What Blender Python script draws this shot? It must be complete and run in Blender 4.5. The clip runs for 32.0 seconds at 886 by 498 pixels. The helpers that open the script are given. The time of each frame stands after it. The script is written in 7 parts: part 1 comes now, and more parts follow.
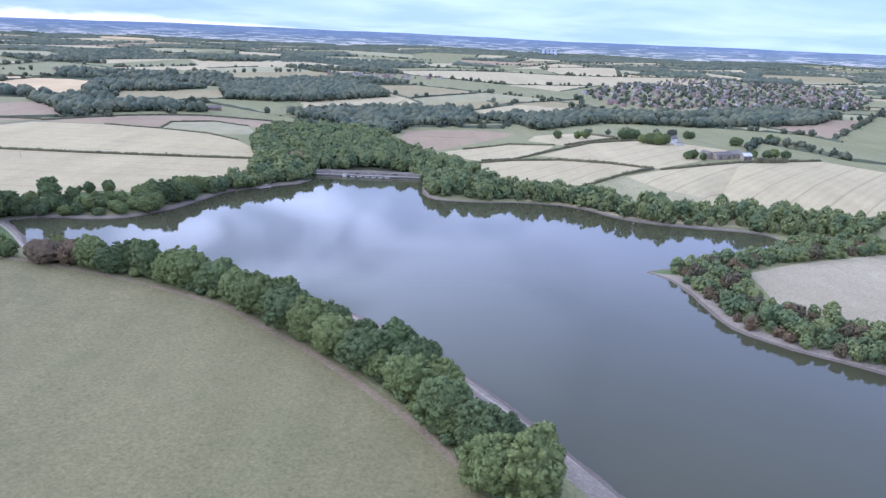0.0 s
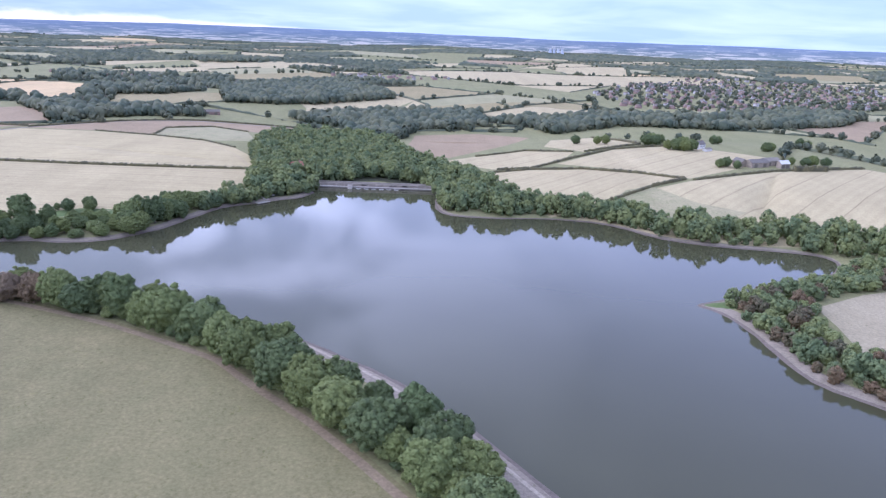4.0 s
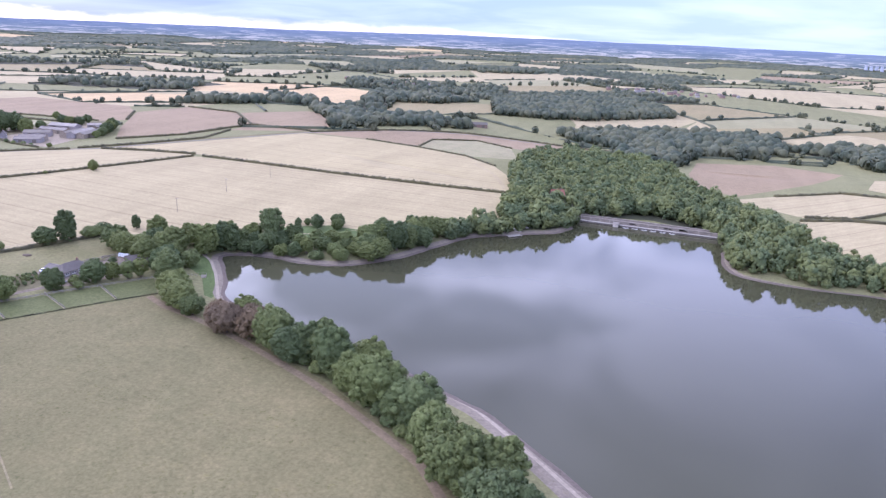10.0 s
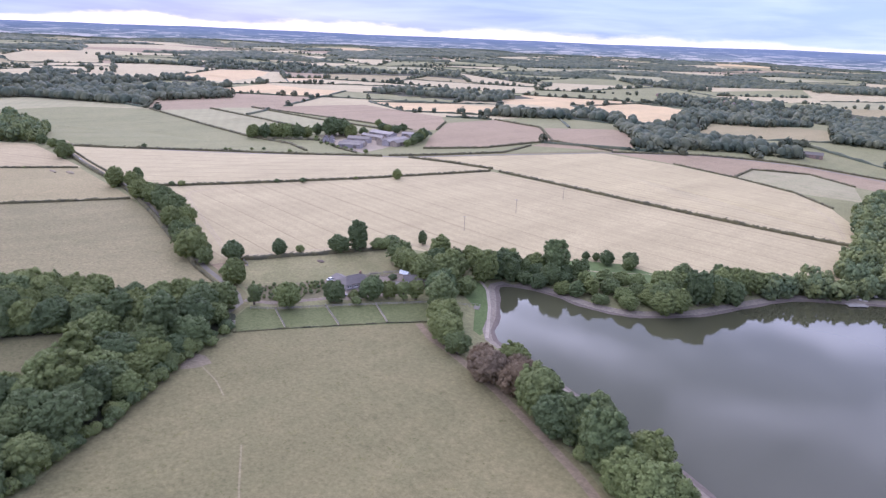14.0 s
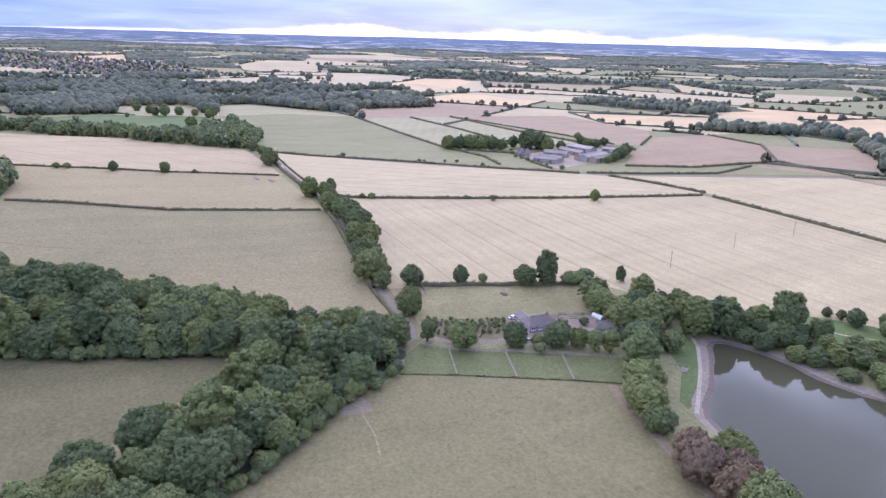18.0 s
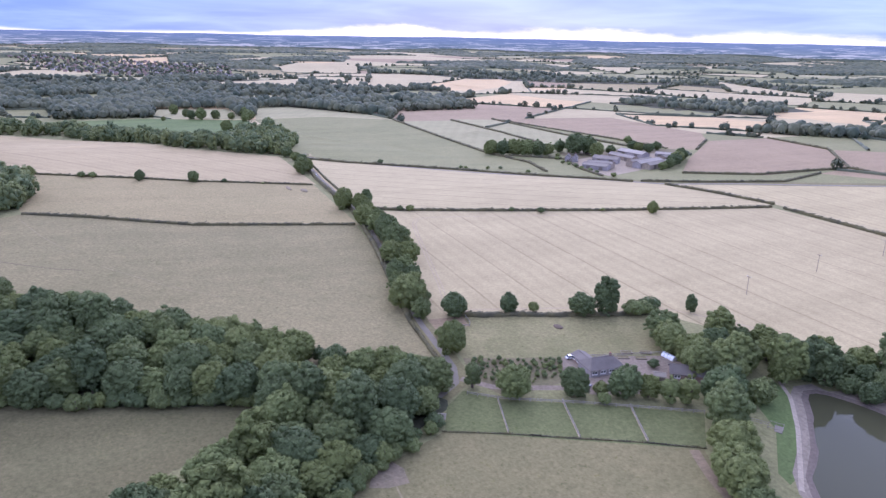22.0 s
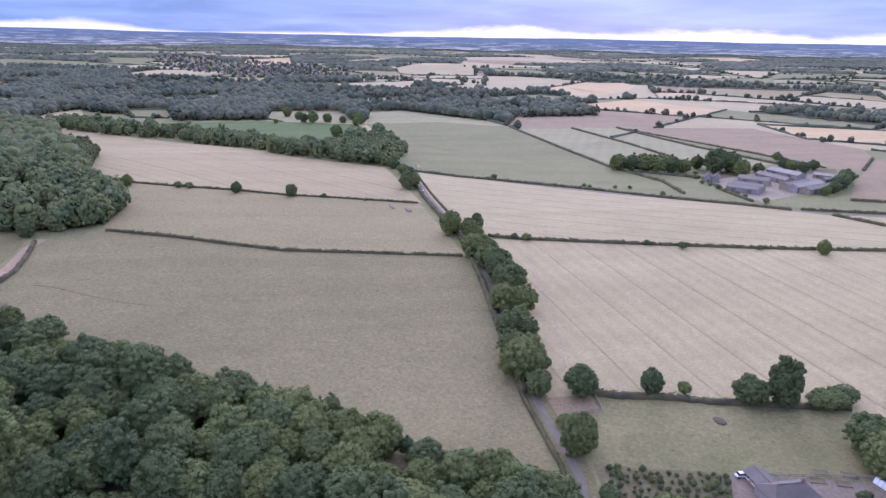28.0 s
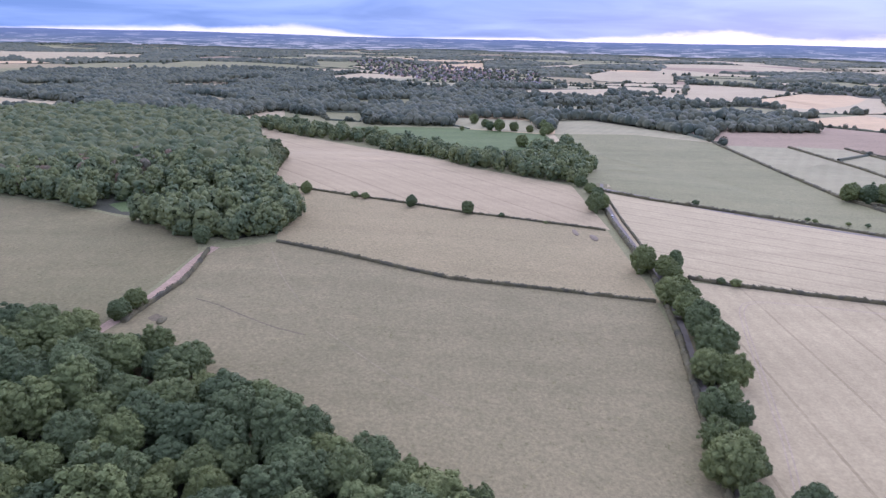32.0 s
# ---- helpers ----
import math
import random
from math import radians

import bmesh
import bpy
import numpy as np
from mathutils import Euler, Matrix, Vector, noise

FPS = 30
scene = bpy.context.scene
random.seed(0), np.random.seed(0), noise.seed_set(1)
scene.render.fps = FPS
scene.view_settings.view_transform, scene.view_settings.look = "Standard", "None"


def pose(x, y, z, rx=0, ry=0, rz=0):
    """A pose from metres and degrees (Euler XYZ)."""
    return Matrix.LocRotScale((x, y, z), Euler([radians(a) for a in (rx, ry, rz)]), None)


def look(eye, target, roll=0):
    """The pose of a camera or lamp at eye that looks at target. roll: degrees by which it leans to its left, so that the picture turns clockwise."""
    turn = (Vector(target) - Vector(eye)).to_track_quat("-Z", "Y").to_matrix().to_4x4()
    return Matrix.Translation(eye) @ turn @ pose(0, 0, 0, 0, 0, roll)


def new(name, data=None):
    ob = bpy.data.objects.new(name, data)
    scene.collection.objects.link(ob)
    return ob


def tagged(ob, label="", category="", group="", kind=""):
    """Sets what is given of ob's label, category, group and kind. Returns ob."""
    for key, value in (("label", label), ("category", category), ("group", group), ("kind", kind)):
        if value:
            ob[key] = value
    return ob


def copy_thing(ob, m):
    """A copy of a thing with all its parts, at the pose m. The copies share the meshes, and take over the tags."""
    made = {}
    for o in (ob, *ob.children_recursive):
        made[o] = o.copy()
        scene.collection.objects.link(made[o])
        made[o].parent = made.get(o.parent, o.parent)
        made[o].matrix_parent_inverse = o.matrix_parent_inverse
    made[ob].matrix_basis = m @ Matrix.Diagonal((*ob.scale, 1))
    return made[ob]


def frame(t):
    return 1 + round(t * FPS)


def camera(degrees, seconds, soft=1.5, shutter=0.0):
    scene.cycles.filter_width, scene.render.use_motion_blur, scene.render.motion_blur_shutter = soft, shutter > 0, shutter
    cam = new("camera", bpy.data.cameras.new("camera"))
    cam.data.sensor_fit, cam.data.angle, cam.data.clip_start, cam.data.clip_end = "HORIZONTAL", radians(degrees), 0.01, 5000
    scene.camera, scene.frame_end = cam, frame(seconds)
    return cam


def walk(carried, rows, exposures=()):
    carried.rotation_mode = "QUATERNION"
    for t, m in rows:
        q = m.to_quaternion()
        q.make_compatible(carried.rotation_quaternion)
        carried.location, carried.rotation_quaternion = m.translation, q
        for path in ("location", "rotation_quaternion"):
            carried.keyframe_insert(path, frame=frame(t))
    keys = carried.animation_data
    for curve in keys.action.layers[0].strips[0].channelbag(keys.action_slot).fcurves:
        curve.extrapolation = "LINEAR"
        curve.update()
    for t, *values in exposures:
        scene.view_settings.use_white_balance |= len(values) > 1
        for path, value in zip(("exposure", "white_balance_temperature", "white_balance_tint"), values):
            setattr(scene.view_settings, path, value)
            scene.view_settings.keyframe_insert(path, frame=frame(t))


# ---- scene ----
cam = camera(64.47, 32.0, soft=1.35)
EXPOSURES = [(0.0, 0.78, 4825, 31), (6.0, 0.83, 5035, 39), (10.0, 0.93, 5165, 41), (13.0, 0.77, 5235, 42), (19.0, 0.85, 5095, 42), (23.0, 0.66, 5035, 43), (28.0, 0.5, 5045, 44), (32.0, 0.55, 5045, 44)]
ROWS = [
    (0, (2.94, 2.86, 121.38), (4.43, 98.53, 92.31), 2.45),
    (0.5, (2.13, 10.13, 121.12), (3.47, 105.81, 92.08), 2.35),
    (1, (1.26, 17.14, 120.92), (2.53, 112.82, 91.88), 2.34),
    (1.5, (0.33, 23.69, 120.77), (1.46, 119.36, 91.69), 2.30),
    (2, (-0.62, 29.98, 120.67), (0.40, 125.64, 91.52), 2.24),
    (2.5, (-1.60, 36.26, 120.61), (-0.68, 131.91, 91.47), 2.24),
    (3, (-2.69, 42.45, 120.71), (-1.79, 138.11, 91.57), 2.20),
    (3.5, (-3.91, 48.51, 121.02), (-3.00, 144.16, 91.87), 2.20),
    (5.5, (-6.76, 73.10, 120.67), (-5.99, 168.77, 91.59), 2.13),
    (6, (-7.80, 79.37, 120.77), (-7.03, 175.05, 91.70), 2.14),
    (6.5, (-8.89, 85.49, 120.87), (-11.08, 181.14, 91.77), 2.25),
    (7, (-9.79, 91.51, 120.90), (-16.73, 186.93, 91.80), 2.33),
    (7.5, (-10.72, 97.64, 120.88), (-21.31, 192.74, 91.84), 2.44),
    (8, (-11.93, 104.05, 120.82), (-26.08, 198.69, 91.80), 2.45),
    (8.5, (-13.16, 110.66, 120.72), (-32.60, 204.37, 91.74), 2.47),
    (9, (-14.48, 117.30, 120.67), (-39.75, 209.60, 91.68), 2.57),
    (9.5, (-16.43, 123.59, 120.77), (-46.28, 214.52, 91.76), 2.54),
    (10, (-19.03, 129.39, 120.89), (-53.21, 218.76, 91.84), 2.52),
    (10.5, (-21.82, 134.93, 120.91), (-60.29, 222.55, 91.88), 2.56),
    (11, (-24.59, 140.33, 120.90), (-67.51, 225.86, 91.88), 2.61),
    (11.5, (-27.39, 145.41, 120.86), (-74.83, 228.52, 91.85), 2.64),
    (12, (-30.27, 150.26, 120.77), (-81.89, 230.86, 91.80), 2.63),
    (12.5, (-33.24, 155.08, 120.81), (-89.28, 232.68, 91.84), 2.58),
    (13, (-36.36, 159.76, 120.95), (-97.03, 233.76, 91.92), 2.57),
    (13.5, (-39.75, 164.18, 120.92), (-104.25, 234.89, 91.95), 2.53),
    (14, (-43.24, 168.32, 120.86), (-111.17, 235.77, 91.94), 2.45),
    (14.5, (-46.75, 172.20, 120.99), (-117.63, 236.55, 92.08), 2.20),
    (16.5, (-63.63, 185.51, 120.97), (-143.34, 238.56, 92.12), 1.91),
    (17, (-67.77, 188.24, 120.99), (-149.28, 238.52, 92.23), 1.86),
    (17.5, (-72.23, 191.00, 120.93), (-155.14, 238.91, 92.15), 1.76),
    (18, (-76.68, 193.62, 120.79), (-160.65, 239.68, 92.04), 1.70),
    (18.5, (-81.00, 196.01, 120.58), (-165.81, 240.51, 91.83), 1.60),
    (19, (-85.41, 198.26, 120.39), (-170.76, 241.75, 91.69), 1.53),
    (19.5, (-89.96, 200.30, 120.38), (-175.50, 243.37, 91.59), 1.43),
    (20, (-94.46, 202.05, 120.45), (-180.14, 244.80, 91.62), 1.37),
    (20.5, (-98.89, 203.74, 120.51), (-184.77, 246.11, 91.70), 1.34),
    (21, (-103.42, 205.52, 120.61), (-189.50, 247.44, 91.73), 1.23),
    (21.5, (-108.10, 207.33, 120.65), (-194.33, 248.91, 91.76), 1.18),
    (22, (-112.84, 209.17, 120.58), (-199.26, 250.34, 91.67), 1.12),
    (22.5, (-117.59, 210.98, 120.47), (-204.34, 251.53, 91.63), 1.11),
    (23, (-122.28, 212.66, 120.47), (-209.23, 252.75, 91.60), 1.08),
    (23.5, (-126.86, 214.30, 120.58), (-214.44, 253.01, 91.70), 1.08),
    (24, (-131.57, 216.01, 120.69), (-219.55, 253.75, 91.78), 1.06),
    (24.5, (-136.44, 217.84, 120.69), (-224.79, 254.65, 91.76), 1.04),
    (25, (-141.27, 219.78, 120.56), (-230.23, 255.13, 91.63), 1.04),
    (25.5, (-146.01, 221.66, 120.43), (-235.50, 255.64, 91.50), 1.04),
    (27.5, (-166.88, 228.09, 120.76), (-258.69, 255.19, 91.83), 1.13),
    (28, (-172.51, 229.34, 121.10), (-264.36, 256.16, 92.05), 1.12),
    (28.5, (-178.00, 230.60, 121.24), (-270.72, 254.33, 92.25), 1.17),
    (29, (-183.36, 231.91, 121.29), (-276.89, 252.35, 92.38), 1.20),
    (29.5, (-188.62, 233.14, 121.40), (-282.76, 250.55, 92.53), 1.19),
    (30, (-193.88, 234.22, 121.52), (-288.50, 248.82, 92.66), 1.17),
    (30.5, (-199.14, 235.08, 121.60), (-294.16, 246.84, 92.76), 1.18),
    (31, (-204.52, 235.75, 121.62), (-299.82, 245.09, 92.80), 1.17),
    (31.5, (-210.25, 236.23, 121.59), (-305.79, 242.73, 92.77), 1.11),
    (32, (-216.19, 236.59, 121.53), (-311.92, 238.57, 92.68), 1.22),
]
walk(cam, [(t, look(eye, target, roll)) for t, eye, target, roll in ROWS], EXPOSURES)

# ---- sky, sun ----
SUN_AZ = radians(62)      # to the left of +y
SUN_EL = radians(24)
world = bpy.data.worlds.new("overcast_sky")
scene.world = world
world.use_nodes = True
wn, wl = world.node_tree.nodes, world.node_tree.links
wn.clear()


def wnode(kind, **kw):
    n = wn.new(kind)
    for k, v in kw.items():
        n.inputs[k].default_value = v
    return n


w_out = wnode("ShaderNodeOutputWorld")
w_sky = wn.new("ShaderNodeTexSky")
w_sky.sky_type = "NISHITA"
w_sky.sun_disc = False
w_sky.sun_elevation = SUN_EL
w_sky.sun_rotation = -SUN_AZ
w_blue = wnode("ShaderNodeBackground", Strength=0.12)
wl.new(w_sky.outputs[0], w_blue.inputs[0])
w_co = wn.new("ShaderNodeTexCoord")
w_sep = wn.new("ShaderNodeSeparateXYZ")
wl.new(w_co.outputs["Generated"], w_sep.inputs[0])
# a cloud deck: the direction laid out on a flat layer overhead
w_el = wn.new("ShaderNodeMath"); w_el.operation = "MAXIMUM"; w_el.inputs[1].default_value = 0.0
wl.new(w_sep.outputs[2], w_el.inputs[0])
w_add = wn.new("ShaderNodeMath"); w_add.operation = "ADD"; w_add.inputs[1].default_value = 0.10
wl.new(w_el.outputs[0], w_add.inputs[0])
w_div = wn.new("ShaderNodeVectorMath"); w_div.operation = "DIVIDE"
w_cmb = wn.new("ShaderNodeCombineXYZ")
for i in range(3):
    wl.new(w_add.outputs[0], w_cmb.inputs[i])
wl.new(w_co.outputs["Generated"], w_div.inputs[0])
wl.new(w_cmb.outputs[0], w_div.inputs[1])
w_noise = wnode("ShaderNodeTexNoise", Scale=0.7, Detail=6.0, Roughness=0.5, Distortion=0.4)
wl.new(w_div.outputs[0], w_noise.inputs["Vector"])
w_cl = wn.new("ShaderNodeValToRGB")
w_cl.color_ramp.elements[0].position, w_cl.color_ramp.elements[0].color = 0.36, (0.148, 0.265, 0.405, 1)
w_cl.color_ramp.elements[1].position, w_cl.color_ramp.elements[1].color = 0.70, (0.30, 0.436, 0.575, 1)
wl.new(w_noise.outputs["Fac"], w_cl.inputs[0])
w_az = wn.new("ShaderNodeMath"); w_az.operation = "ARCTAN2"
w_neg = wn.new("ShaderNodeMath"); w_neg.operation = "MULTIPLY"; w_neg.inputs[1].default_value = -1.0
wl.new(w_sep.outputs[0], w_neg.inputs[0])
wl.new(w_neg.outputs[0], w_az.inputs[0]); wl.new(w_sep.outputs[1], w_az.inputs[1])
# the bright gap under the cloud deck along the horizon: its height by bearing, with lumpy tops
w_n2 = wnode("ShaderNodeTexNoise", Scale=9.0, Detail=5.0, Roughness=0.6)
w_map = wn.new("ShaderNodeMapping"); w_map.inputs["Scale"].default_value = (1, 1, 3.5)
wl.new(w_co.outputs["Generated"], w_map.inputs[0])
wl.new(w_map.outputs[0], w_n2.inputs["Vector"])
w_azr = wn.new("ShaderNodeMapRange")
w_azr.inputs["From Min"].default_value, w_azr.inputs["From Max"].default_value = radians(-15), radians(125)
wl.new(w_az.outputs[0], w_azr.inputs["Value"])
w_prof = wn.new("ShaderNodeValToRGB")
PROFILE = ((-12, 0.0), (0, 0.05), (11, 0.14), (24, 0.44), (36, 0.44), (46, 0.44), (51, 0.80), (56, 0.60), (61, 0.36), (64, 0.38), (67, 0.72), (71, 0.60), (75, 0.26), (84, 0.14), (93, 0.02), (97, 0.24), (102, 0.52), (108, 0.44), (122, 0.1))
e_ = w_prof.color_ramp.elements
while len(e_) < len(PROFILE):
    e_.new(0.5)
for el, (deg_, v_) in zip(e_, PROFILE):
    el.position, el.color = (deg_ + 15) / 140, (v_, v_, v_, 1)
wl.new(w_azr.outputs[0], w_prof.inputs[0])
w_wob = wn.new("ShaderNodeMapRange")
w_wob.inputs["From Min"].default_value, w_wob.inputs["From Max"].default_value = 0.35, 0.65
w_wob.inputs["To Min"].default_value, w_wob.inputs["To Max"].default_value = 0.013, 0.032
wl.new(w_n2.outputs["Fac"], w_wob.inputs["Value"])
w_edge = wn.new("ShaderNodeMath"); w_edge.operation = "MULTIPLY"
wl.new(w_prof.outputs[0], w_edge.inputs[0]); wl.new(w_wob.outputs[0], w_edge.inputs[1])
w_gap = wn.new("ShaderNodeMapRange")
w_gap.interpolation_type = "SMOOTHSTEP"
w_lo = wn.new("ShaderNodeMath"); w_lo.operation = "MULTIPLY_ADD"; w_lo.inputs[1].default_value = 0.62; w_lo.inputs[2].default_value = -0.0035
wl.new(w_edge.outputs[0], w_lo.inputs[0])
w_hi = wn.new("ShaderNodeMath"); w_hi.operation = "MULTIPLY_ADD"; w_hi.inputs[1].default_value = 1.28; w_hi.inputs[2].default_value = -0.0006
wl.new(w_edge.outputs[0], w_hi.inputs[0])
wl.new(w_sep.outputs[2], w_gap.inputs["Value"])
wl.new(w_lo.outputs[0], w_gap.inputs["From Min"]); wl.new(w_hi.outputs[0], w_gap.inputs["From Max"])
w_gap.inputs["To Min"].default_value, w_gap.inputs["To Max"].default_value = 1.0, 0.0
w_mixc = wn.new("ShaderNodeMix"); w_mixc.data_type = "RGBA"
wl.new(w_gap.outputs[0], w_mixc.inputs["Factor"])
# higher up the deck is plain grey with brighter breaks
w_clh = wn.new("ShaderNodeValToRGB")
w_clh.color_ramp.elements[0].position, w_clh.color_ramp.elements[0].color = 0.42, (0.285, 0.31, 0.305, 1)
w_clh.color_ramp.elements[1].position, w_clh.color_ramp.elements[1].color = 0.60, (0.92, 0.94, 0.865, 1)
w_n3 = wnode("ShaderNodeTexNoise", Scale=1.7, Detail=5.0, Roughness=0.5, Distortion=0.5)
wl.new(w_div.outputs[0], w_n3.inputs["Vector"])
wl.new(w_n3.outputs["Fac"], w_clh.inputs[0])
w_up = wn.new("ShaderNodeMapRange"); w_up.interpolation_type = "SMOOTHSTEP"
w_up.inputs["From Min"].default_value, w_up.inputs["From Max"].default_value = 0.045, 0.115
wl.new(w_el.outputs[0], w_up.inputs["Value"])
w_mixh = wn.new("ShaderNodeMix"); w_mixh.data_type = "RGBA"
wl.new(w_up.outputs[0], w_mixh.inputs["Factor"])
w_pale = wn.new("ShaderNodeMapRange"); w_pale.interpolation_type = "SMOOTHSTEP"   # thin pale cloud on the far side from the sun
w_pale.inputs["From Min"].default_value, w_pale.inputs["From Max"].default_value = radians(60), radians(-8)
w_pale.inputs["To Max"].default_value = 0.85
wl.new(w_az.outputs[0], w_pale.inputs["Value"])
w_mixp = wn.new("ShaderNodeMix"); w_mixp.data_type = "RGBA"
w_clp = wn.new("ShaderNodeValToRGB")
w_clp.color_ramp.elements[0].position, w_clp.color_ramp.elements[0].color = 0.40, (0.45, 0.57, 0.73, 1)
w_clp.color_ramp.elements[1].position, w_clp.color_ramp.elements[1].color = 0.62, (0.60, 0.70, 0.81, 1)
wl.new(w_noise.outputs["Fac"], w_clp.inputs[0])
wl.new(w_pale.outputs[0], w_mixp.inputs["Factor"]); wl.new(w_cl.outputs[0], w_mixp.inputs["A"]); wl.new(w_clp.outputs[0], w_mixp.inputs["B"])
w_clear = wn.new("ShaderNodeMapRange"); w_clear.interpolation_type = "SMOOTHSTEP"   # thinner, bluer cloud away from the sun
w_clear.inputs["From Min"].default_value, w_clear.inputs["From Max"].default_value = radians(55), radians(-30)
w_clear.inputs["To Max"].default_value = 1.0
wl.new(w_az.outputs[0], w_clear.inputs["Value"])
w_mixb = wn.new("ShaderNodeMix"); w_mixb.data_type = "RGBA"
wl.new(w_clear.outputs[0], w_mixb.inputs["Factor"]); wl.new(w_clh.outputs[0], w_mixb.inputs["A"])
w_mixb.inputs["B"].default_value = (0.29, 0.325, 0.37, 1)
wl.new(w_mixp.outputs["Result"], w_mixh.inputs["A"]); wl.new(w_mixb.outputs["Result"], w_mixh.inputs["B"])
wl.new(w_mixh.outputs["Result"], w_mixc.inputs["A"])
w_mixc.inputs["B"].default_value = (0.86, 0.83, 0.76, 1)
w_cloud = wnode("ShaderNodeBackground", Strength=1.0)
w_zen = wn.new("ShaderNodeMapRange"); w_zen.interpolation_type = "SMOOTHSTEP"
w_zen.inputs["From Min"].default_value, w_zen.inputs["From Max"].default_value = 0.05, 0.24
w_zen.inputs["To Min"].default_value, w_zen.inputs["To Max"].default_value = 0.90, 2.72
wl.new(w_el.outputs[0], w_zen.inputs["Value"]); w_top = wn.new("ShaderNodeMapRange"); w_top.interpolation_type = "SMOOTHSTEP"
w_top.inputs["From Min"].default_value, w_top.inputs["From Max"].default_value = 0.26, 0.60
w_top.inputs["To Min"].default_value, w_top.inputs["To Max"].default_value = 1.0, 0.68
wl.new(w_el.outputs[0], w_top.inputs["Value"])
w_str = wn.new("ShaderNodeMath"); w_str.operation = "MULTIPLY"
wl.new(w_zen.outputs[0], w_str.inputs[0]); wl.new(w_top.outputs[0], w_str.inputs[1])
wl.new(w_str.outputs[0], w_cloud.inputs["Strength"])
wl.new(w_mixc.outputs["Result"], w_cloud.inputs[0])
w_ms = wnode("ShaderNodeMixShader", Fac=0.94)
wl.new(w_blue.outputs[0], w_ms.inputs[1]); wl.new(w_cloud.outputs[0], w_ms.inputs[2])
wl.new(w_ms.outputs[0], w_out.inputs[0])

sun = new("sun", bpy.data.lights.new("sun", "SUN"))
sun.data.energy, sun.data.angle, sun.data.color = 0.9, radians(25), (1.0, 0.93, 0.84)
sun.matrix_world = look((0, 0, 0), (math.sin(SUN_AZ) * math.cos(SUN_EL), -math.cos(SUN_AZ) * math.cos(SUN_EL), -math.sin(SUN_EL)))

# ---- materials ----


def material(name, build):
    m = bpy.data.materials.new(name)
    m.use_nodes = True
    nt = m.node_tree
    bs = nt.nodes["Principled BSDF"]
    build(nt.nodes, nt.links, bs)
    return m


def noise_of(n, l, scale, detail=4.0, rough=0.55, src=None, stretch=None, turn=0.0):
    tex = n.new("ShaderNodeTexNoise")
    tex.inputs["Scale"].default_value, tex.inputs["Detail"].default_value, tex.inputs["Roughness"].default_value = scale, detail, rough
    if src is None:
        src = n.new("ShaderNodeNewGeometry").outputs["Position"]
    if stretch or turn:
        mp = n.new("ShaderNodeMapping")
        mp.inputs["Scale"].default_value = stretch or (1, 1, 1)
        mp.inputs["Rotation"].default_value = (0, 0, turn)
        l.new(src, mp.inputs[0])
        src = mp.outputs[0]
    l.new(src, tex.inputs["Vector"])
    return tex.outputs["Fac"]


def ramp(n, l, fac, *stops):
    r = n.new("ShaderNodeValToRGB")
    e = r.color_ramp.elements
    while len(e) < len(stops):
        e.new(0.5)
    for el, (p, c) in zip(e, stops):
        el.position, el.color = p, (*c, 1)
    l.new(fac, r.inputs[0])
    return r.outputs[0]


def mix(n, l, a, b, fac, how="MIX"):
    m = n.new("ShaderNodeMix")
    m.data_type, m.blend_type = "RGBA", how
    for sock, v in (("A", a), ("B", b), ("Factor", fac)):
        s = m.inputs[sock] if sock == "Factor" else [i for i in m.inputs if i.name == sock and i.type == "RGBA"][0]
        if isinstance(v, (int, float)):
            s.default_value = v
        elif isinstance(v, tuple):
            s.default_value = (*v, 1)
        else:
            l.new(v, s)
    return [o for o in m.outputs if o.type == "RGBA"][0]


def math_of(n, l, op, a, b=0.0, c=0.0):
    m = n.new("ShaderNodeMath")
    m.operation = op
    for i, v in enumerate((a, b, c)):
        if isinstance(v, (int, float)):
            m.inputs[i].default_value = v
        else:
            l.new(v, m.inputs[i])
    return m.outputs[0]


def bump(n, l, bs, height, strength, distance):
    b = n.new("ShaderNodeBump")
    b.inputs["Strength"].default_value, b.inputs["Distance"].default_value = strength, distance
    l.new(height, b.inputs["Height"])
    l.new(b.outputs[0], bs.inputs["Normal"])


def plain(name, colour, rough=0.7, metal=0.0, spread=0.25, grain=1.5):
    """A surface of one colour with stains at two scales."""
    def build(n, l, bs):
        lo = tuple(c * (1 - spread) for c in colour)
        hi = tuple(min(1, c * (1 + spread)) for c in colour)
        big = ramp(n, l, noise_of(n, l, grain * 0.25), (0.3, lo), (0.7, hi))
        fine = noise_of(n, l, grain * 6)
        l.new(mix(n, l, big, ramp(n, l, fine, (0.3, lo), (0.7, hi)), 0.4), bs.inputs["Base Color"])
        bs.inputs["Roughness"].default_value, bs.inputs["Metallic"].default_value = rough, metal
        bump(n, l, bs, fine, 0.25, 0.02)
    return material(name, build)


